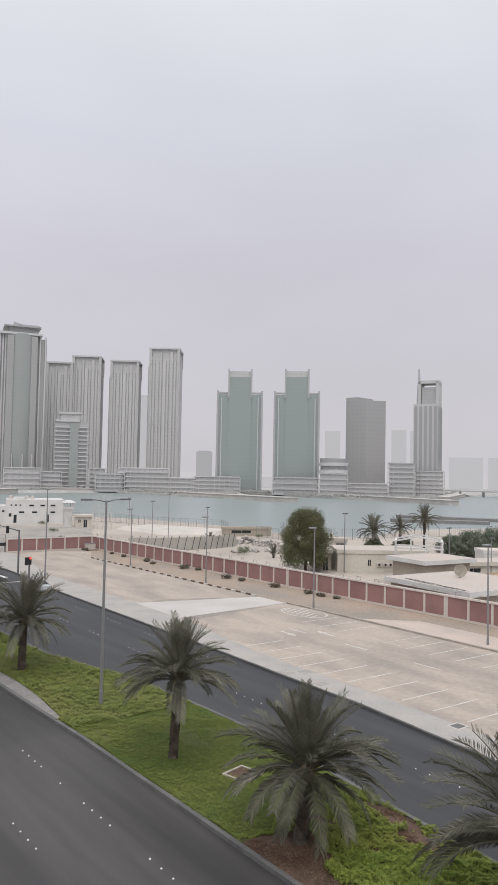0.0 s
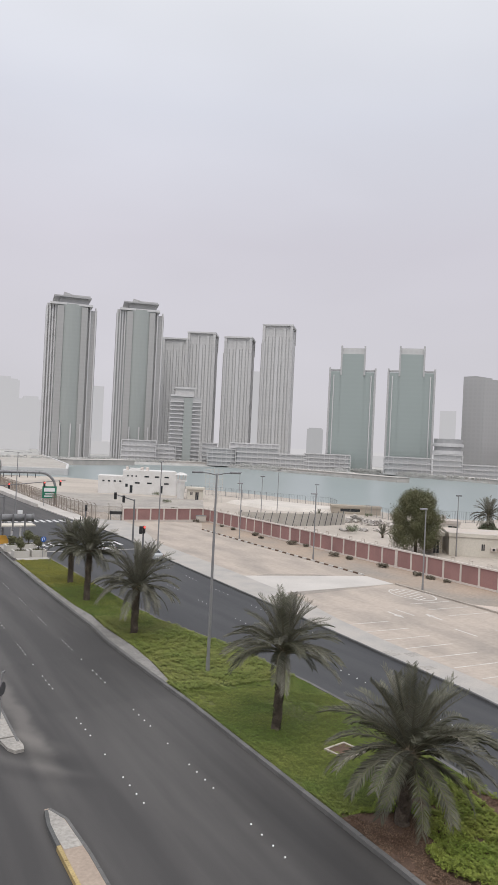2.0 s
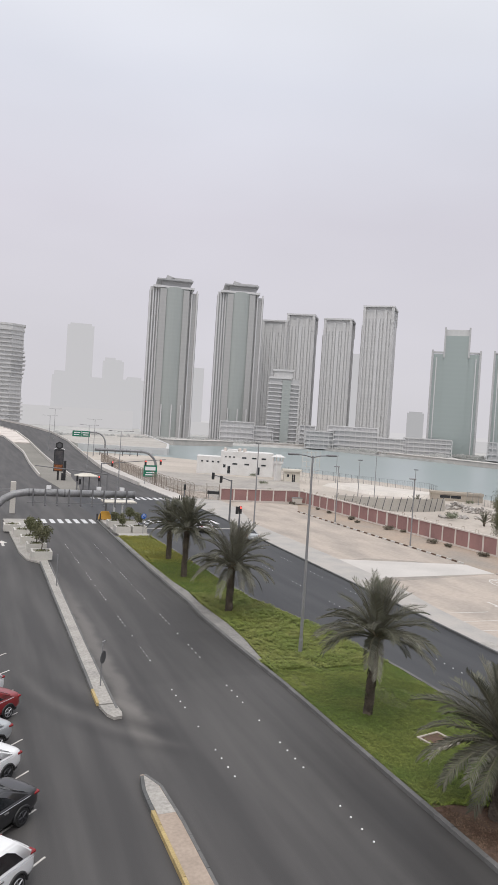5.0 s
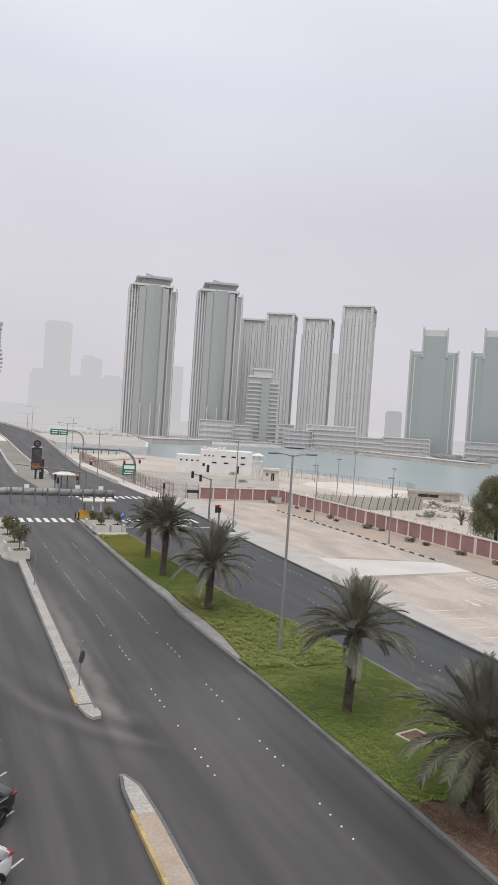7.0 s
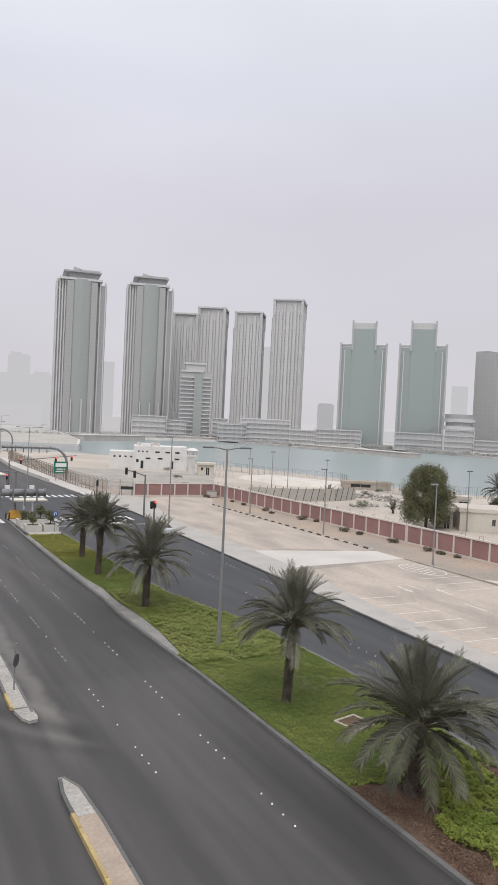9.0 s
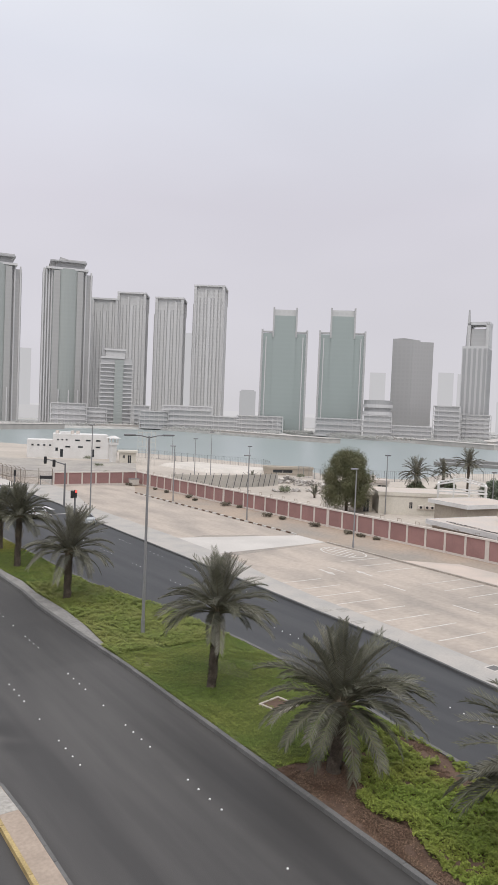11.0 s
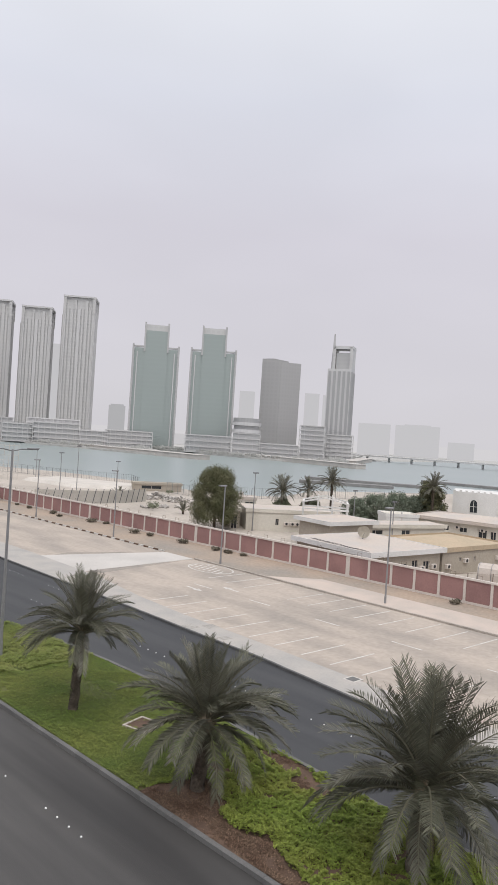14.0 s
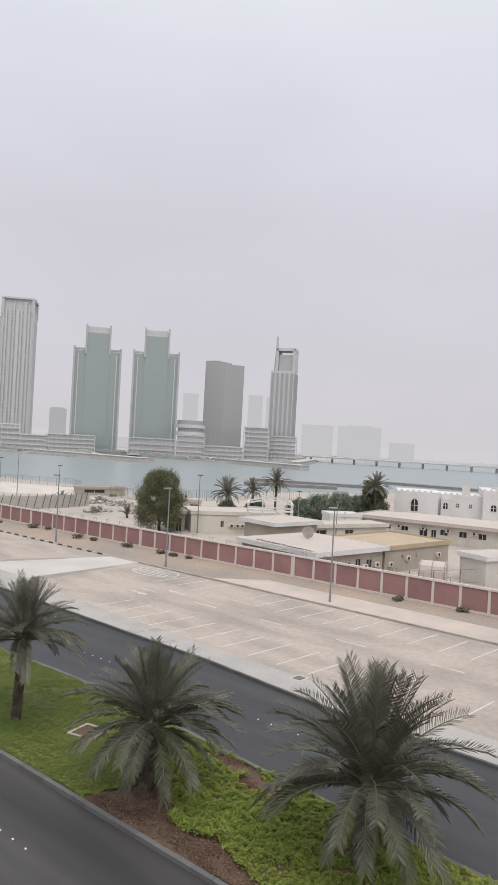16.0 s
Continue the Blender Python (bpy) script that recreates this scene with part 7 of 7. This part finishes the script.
# low sandy platform and sheds by the water
bm = BM()
prism(bm, [(92, 150), (112, 140), (115, 150), (104, 176), (90, 172)], -1.2, 0.0, None, [(93.5, 152), (111, 142.5), (113, 150), (103, 174), (92, 170.5)])
solid("sand_platform", bm, mat("pale_fill", (0.56, 0.52, 0.475), 0.95, vary=0.08, scale=0.2, bump=0.3, tint=(0.49, 0.455, 0.415)), "low pale sand platform by the water", "platform", "structure")
house("shed", 105, 143, -28, 12, 3, 1.9, BEIGE_P, BEIGE_P, "low sand-coloured shed at the platform's edge", 0.1, ((2.0, 0.6, 5.0, 0.7),), (), (), BEIGE_P)
house("shed", 90.6, 94.2, -42, 5, 4, 3.8, SHEET, ROOF_PALE, "grey flat-roofed plant shed", 0.1, ((3.0, 0.5, 1.6, 2.6),), (), ((1.2, 4.3), (2.2, 4.3)), ROOF_PALE)
house("shed", 110.5, 122.5, -40, 4, 2, 2.6, CREAM_P, CREAM_P, "small cream wall block by the fence", 0.05)

t = thing("dumpster", "grey steel waste container beside the wall", "container", pose(59.0, 121.0, 0.05, 0, 0, -10) @ Matrix.Diagonal((0.8, 0.8, 0.85, 1)))
bm = BM()
prism(bm, [(-1.0, -0.6), (1.0, -0.6), (1.0, 0.6), (-1.0, 0.6)], 0.15, 1.35, None, [(-1.1, -0.75), (1.1, -0.75), (1.1, 0.75), (-1.1, 0.75)])
part("tub", bm, SHEET, t)
bm = BM()
box(bm, -1.14, 1.14, -0.8, 0.8, 1.35, 1.45)
part("lid", bm, STEEL_D, t)

# wire brackets on the wall's coping
t = thing("wall_brackets", "small rusty wire brackets on top of the wall", "bracket", None, "", "structure")
bm = BM()
tube(bm, [(-0.28, 0, 0), (-0.28, 0, 0.36), (0.28, 0, 0.36), (0.28, 0, 0)], 0.022, 5)
BR = mesh_of("bracket", bm, RUSTY)
for k in range(44):
    p = WALL_A.lerp(WALL_B, (k + 0.5) / 44)
    o = part("bracket", BR, None, t)
    o.matrix_basis = pose(p.x, p.y, 2.3 + WALL_UP, 0, 0, 91.4)

# darker block patches in the walk
for x, y, w in ((35.1, 39.6, 0.62), (36.5, 38.8, 0.5), (35.3, 36.0, 0.4)):
    bm = BM()
    box(bm, -w, w, -w * 0.9, w * 0.9, -0.05, 0.006)
    solid("paving_patch", bm, PAVER_GREY, "darker grey block patch in the pale walk", "pavement", "structure", pose(x, y, 0.12, 0, 0, -4))

# inspection covers
bm = BM()
box(bm, -0.36, 0.36, -0.3, 0.3, -0.05, 0.012)
box(bm, -0.48, 0.48, -0.42, 0.42, -0.05, 0.008)
bm3 = BM()
box(bm3, -0.36, 0.36, -0.3, 0.3, -0.05, 0.016)
part("grate", bm3, KERB, solid("drain_cover", bm, CONCRETE_PALE, "square concrete inspection cover in the paved walk", "cover", "structure", pose(36.0, 25.45, 0.12, 0, 0, 0)), "dark iron grate")
bm = BM()
for a, b, c, d_ in ((-0.7, 0.7, -0.7, -0.6), (-0.7, 0.7, 0.6, 0.7), (-0.7, -0.6, -0.6, 0.6), (0.6, 0.7, -0.6, 0.6)):
    box(bm, a, b, c, d_, -0.1, 0.1)
bm2 = BM()
box(bm2, -0.6, 0.6, -0.6, 0.6, -0.1, 0.06)
solid("valve_cover", bm2, SOIL, "brown steel cover inside the concrete rim", "cover", "structure", pose(21.7, 27.2, 0.17, 0, 0, 12))
o = solid("valve_chamber", bm, CREAM_KERB, "square concrete valve chamber rim in the lawn", "cover", "structure", pose(21.7, 27.2, 0.17, 0, 0, 12))

# ---- cars ----
TYRE = plain("tyre", (0.018, 0.018, 0.018), 0.8)
RIM = plain("alloy", (0.42, 0.42, 0.43), 0.35, 0.8)
RIM_D = plain("alloy_dark", (0.06, 0.06, 0.065), 0.35, 0.6)
CAR_GLASS = plain("car_glass", (0.012, 0.014, 0.016), 0.06)
TAIL = plain("tail_lamp", (0.22, 0.012, 0.014), 0.2)
HEAD = plain("head_lamp", (0.6, 0.62, 0.64), 0.1)
CHROME = plain("chrome", (0.7, 0.7, 0.7), 0.15, 1.0)
PLATE = plain("plate", (0.7, 0.7, 0.68), 0.5)

PROFILES = {
    # stations from the tail (x = -1) to the nose (x = 1): x, bottom, deck height, half width
    "sedan": ([(-1, 0.45, 0.86, 0.72), (-0.97, 0.28, 0.96, 0.86), (-0.86, 0.22, 1.02, 0.95), (-0.6, 0.2, 1.02, 0.99), (-0.2, 0.18, 0.96, 1.0), (0.3, 0.18, 0.95, 1.0), (0.55, 0.2, 0.92, 0.98), (0.82, 0.22, 0.82, 0.93), (0.96, 0.26, 0.70, 0.80), (1, 0.36, 0.58, 0.62)],
              (-0.80, -0.36, 0.08, 0.48)),
    "hatch": ([(-1, 0.45, 0.95, 0.74), (-0.97, 0.28, 1.02, 0.88), (-0.86, 0.22, 1.04, 0.96), (-0.6, 0.2, 1.02, 0.99), (-0.2, 0.18, 0.98, 1.0), (0.3, 0.18, 0.96, 1.0), (0.58, 0.2, 0.92, 0.98), (0.84, 0.22, 0.82, 0.92), (0.97, 0.26, 0.70, 0.78), (1, 0.36, 0.58, 0.60)],
              (-0.97, -0.70, 0.12, 0.56)),
}


def car(x, y, yaw, kind, L, W, H, paint, rims, label, z=0.0):
    t = thing("car", label, "car", pose(x, y, z, 0, 0, yaw))
    st, (g0, g1, g2, g3) = PROFILES[kind]
    hl, hw = L / 2, W / 2
    bm = BM()
    rings = []
    for u, zb, zt, w in st:
        ww = hw * w
        sec = [(-ww * 0.86, zb), (-ww, zb + 0.16), (-ww, (zb + zt) * 0.52), (-ww * 0.97, zt - 0.10), (-ww * 0.88, zt), (-ww * 0.4, zt + 0.025), (ww * 0.4, zt + 0.025), (ww * 0.88, zt), (ww * 0.97, zt - 0.10), (ww, (zb + zt) * 0.52), (ww, zb + 0.16), (ww * 0.86, zb)]
        rings.append([bm.verts.new((u * hl, a, b)) for a, b in sec])
    n = 12
    for a, b in zip(rings, rings[1:]):
        for k in range(n):
            bm.faces.new((a[k], b[k], b[(k + 1) % n], a[(k + 1) % n]))
    bm.faces.new(rings[0])
    bm.faces.new(rings[-1][::-1])
    body = part("body", bm, paint, t, smooth=True)
    sub = body.modifiers.new("sub", "SUBSURF")
    sub.levels = sub.render_levels = 1
    # painted cabin with windows set into its faces
    belt, top = 0.93, H
    bw, tw = hw * 0.93, hw * 0.70
    low = [(g0 * hl, belt), (g3 * hl, belt - 0.03)]
    up = [(g1 * hl, top - 0.04), (g2 * hl, top - 0.04)]
    P = [Vector(p) for p in ((low[0][0], -bw, belt), (low[1][0], -bw, belt - 0.03), (low[1][0], bw, belt - 0.03), (low[0][0], bw, belt), (up[0][0], -tw, up[0][1]), (up[1][0], -tw, up[1][1]), (up[1][0], tw, up[1][1]), (up[0][0], tw, up[0][1]))]
    bm = BM()
    v = [bm.verts.new(p) for p in P]
    crown = [bm.verts.new((x, y, top)) for x, y in ((up[0][0] + 0.2, -tw * 0.78), (up[1][0] - 0.16, -tw * 0.78), (up[1][0] - 0.16, tw * 0.78), (up[0][0] + 0.2, tw * 0.78))]
    for f in ((3, 2, 1, 0), (0, 1, 5, 4), (1, 2, 6, 5), (2, 3, 7, 6), (3, 0, 4, 7)):
        bm.faces.new([v[i] for i in f])
    for i in range(4):
        j = (i + 1) % 4
        bm.faces.new((v[4 + i], v[4 + j], crown[j], crown[i]))
    bm.faces.new(crown)
    bev(bm, 0.045, 3)
    part("cabin", bm, paint, t, smooth=True)

    def window(name, face, corners, glass=CAR_GLASS, out=0.012):
        """A pane on one face of the cabin; corners run along and up the face from 0 to 1."""
        a, b, c, d = (P[i] for i in face)
        nrm = (b - a).cross(d - a).normalized() * out
        bm = BM()
        q = []
        for u, w in corners:
            q.append(a.lerp(b, u).lerp(d.lerp(c, u), w))
        f = bm.faces.new([bm.verts.new(p + nrm) for p in q])
        r = bmesh.ops.extrude_face_region(bm, geom=[f])
        for e in r["geom"]:
            if isinstance(e, bmesh.types.BMVert):
                e.co -= nrm * 3
        return part(name, bm, glass, t)

    rear = 0.20 if kind == "sedan" else 0.13
    mid = 0.50
    for face, flip in (((0, 1, 5, 4), False), ((3, 2, 6, 7), True)):
        o = -0.012 if flip else 0.012
        window("side_window", face, ((rear + 0.02, 0.10), (mid - 0.01, 0.08), (mid - 0.01, 0.88), (rear + 0.16, 0.86), (rear + 0.05, 0.60)), out=o)
        window("side_window", face, ((mid + 0.01, 0.08), (0.93, 0.08), (0.95, 0.5), (0.95, 0.88), (mid + 0.01, 0.88)), out=o)
    window("rear_window", (3, 0, 4, 7), ((0.10, 0.14), (0.90, 0.14), (0.88, 0.90), (0.12, 0.90)))
    window("windscreen", (1, 2, 6, 5), ((0.06, 0.06), (0.94, 0.06), (0.92, 0.93), (0.08, 0.93)))
    for s in (-1, 1):
        bm = BM()
        box(bm, g3 * hl - 0.28, g3 * hl - 0.12, s * (hw + 0.06) - 0.1, s * (hw + 0.06) + 0.1, 0.96, 1.10)
        bev(bm, 0.03)
        part("mirror", bm, paint, t)
        bm = BM()
        tube(bm, [(g0 * hl + 0.15, s * hw * 1.0, 0.93), (0, s * hw * 1.005, 0.90), (g3 * hl, s * hw * 1.0, 0.91)], 0.014, 5)
        part("waist_trim", bm, CHROME, t)
        for hx in (-0.28, 0.16):
            bm = BM()
            box(bm, hx * hl - 0.1, hx * hl + 0.1, s * hw * 1.0 - 0.03, s * hw * 1.0 + 0.03, 0.78, 0.82)
            part("door_handle", bm, CHROME, t)
        bm = BM()
        lift = 0.14 if kind == "hatch" else 0.0
        box(bm, -hl * 0.982, -hl * 0.86, s * hw * 0.77 - 0.13, s * hw * 0.77 + 0.13, 0.78 + lift, 0.88 + lift)
        bev(bm, 0.03)
        part("tail_light", bm, TAIL, t)
        bm = BM()
        box(bm, hl * 0.82, hl * 0.955, s * hw * 0.62 - 0.16, s * hw * 0.62 + 0.16, 0.60, 0.74)
        bev(bm, 0.03)
        part("headlight", bm, HEAD, t)
        for wx in (-0.60, 0.62):
            bm = BM()
            tube(bm, [(wx * hl, s * (hw - 0.22), 0.325), (wx * hl, s * (hw - 0.20), 0.325), (wx * hl, s * (hw - 0.02), 0.325), (wx * hl, s * (hw + 0.005), 0.325)], [0.30, 0.325, 0.325, 0.30], 24)
            wl = part("wheel", bm, TYRE, t)
            bm = BM()
            tube(bm, [(wx * hl, s * (hw - 0.05), 0.325), (wx * hl, s * (hw + 0.008), 0.325)], [0.21, 0.215], 20)
            part("rim_well", bm, BLACK, wl)
            bm = BM()
            for k in range(5):
                a = 2 * math.pi * k / 5
                c, sn = math.cos(a), math.sin(a)
                tube(bm, [(wx * hl, s * (hw + 0.012), 0.325), (wx * hl + c * 0.21, s * (hw + 0.014), 0.325 + sn * 0.21)], 0.03, 5)
            tube(bm, [(wx * hl + 0.21 * math.cos(2 * math.pi * k / 20), s * (hw + 0.012), 0.325 + 0.21 * math.sin(2 * math.pi * k / 20)) for k in range(21)], 0.018, 5, False)
            part("rim", bm, rims, wl)
            bm = BM()
            arch = [(wx * hl + 0.38 * math.cos(math.pi * k / 12), s * (hw * 0.992), 0.33 + 0.36 * math.sin(math.pi * k / 12)) for k in range(13)]
            tube(bm, arch, 0.045, 6)
            part("wheel_arch", bm, BLACK, t)
    bm = BM()
    box(bm, -hl - 0.012, -hl + 0.02, -0.24, 0.24, 0.56, 0.68)
    part("number_plate", bm, PLATE, t)
    bm = BM()
    box(bm, -hl * 0.92, hl * 0.92, -hw * 0.82, hw * 0.82, 0.20, 0.34)
    bev(bm, 0.04)
    part("underbody", bm, BLACK, t)
    return t


def paint(name, col, metal=0.0):
    return plain(name, col, 0.28, metal, 0.5, 0.6)


P_WHITE, P_BLACK, P_SILVER, P_RED = paint("paint_white", (0.72, 0.72, 0.72)), paint("paint_black", (0.016, 0.016, 0.018)), paint("paint_silver", (0.42, 0.44, 0.45), 0.3), paint("paint_red", (0.22, 0.012, 0.016))
car(1.11, 21.4, 222, "hatch", 4.3, 1.76, 1.50, P_WHITE, RIM, "white hatchback parked on the service road")
car(1.36, 25.05, 222, "sedan", 4.85, 1.84, 1.46, P_BLACK, RIM_D, "black sedan with chrome window trim, parked")
car(1.08, 28.25, 223, "sedan", 4.7, 1.82, 1.45, P_WHITE, RIM_D, "white sedan with dark wheels, parked")
car(0.91, 31.0, 221, "sedan", 4.6, 1.80, 1.45, P_SILVER, RIM, "pale silver sedan parked on the service road")
car(1.46, 34.25, 222, "sedan", 4.6, 1.80, 1.46, P_RED, RIM, "dark red sedan parked on the service road")
car(0.93, 36.6, 222, "hatch", 4.4, 1.80, 1.50, P_WHITE, RIM, "white car parked beside the red one")
car(34.0, 83.0, 88, "sedan", 4.7, 1.82, 1.46, P_SILVER, RIM, "silver sedan waiting at the red light")
car(30.4, 90.0, 90, "sedan", 4.6, 1.82, 1.46, P_WHITE, RIM, "white sedan waiting at the red light")
car(26.9, 91.2, 90, "hatch", 4.6, 1.86, 1.62, P_WHITE, RIM, "white hatchback waiting at the red light")
t = thing("bay_lines", "worn white bay lines on the service road", "road marking", None, "", "structure")
for k in range(9):
    painted(t, 0.06 - 0.02 * k, 16.95 + 2.95 * k, 5.0, 44, 0.0, 0.7)
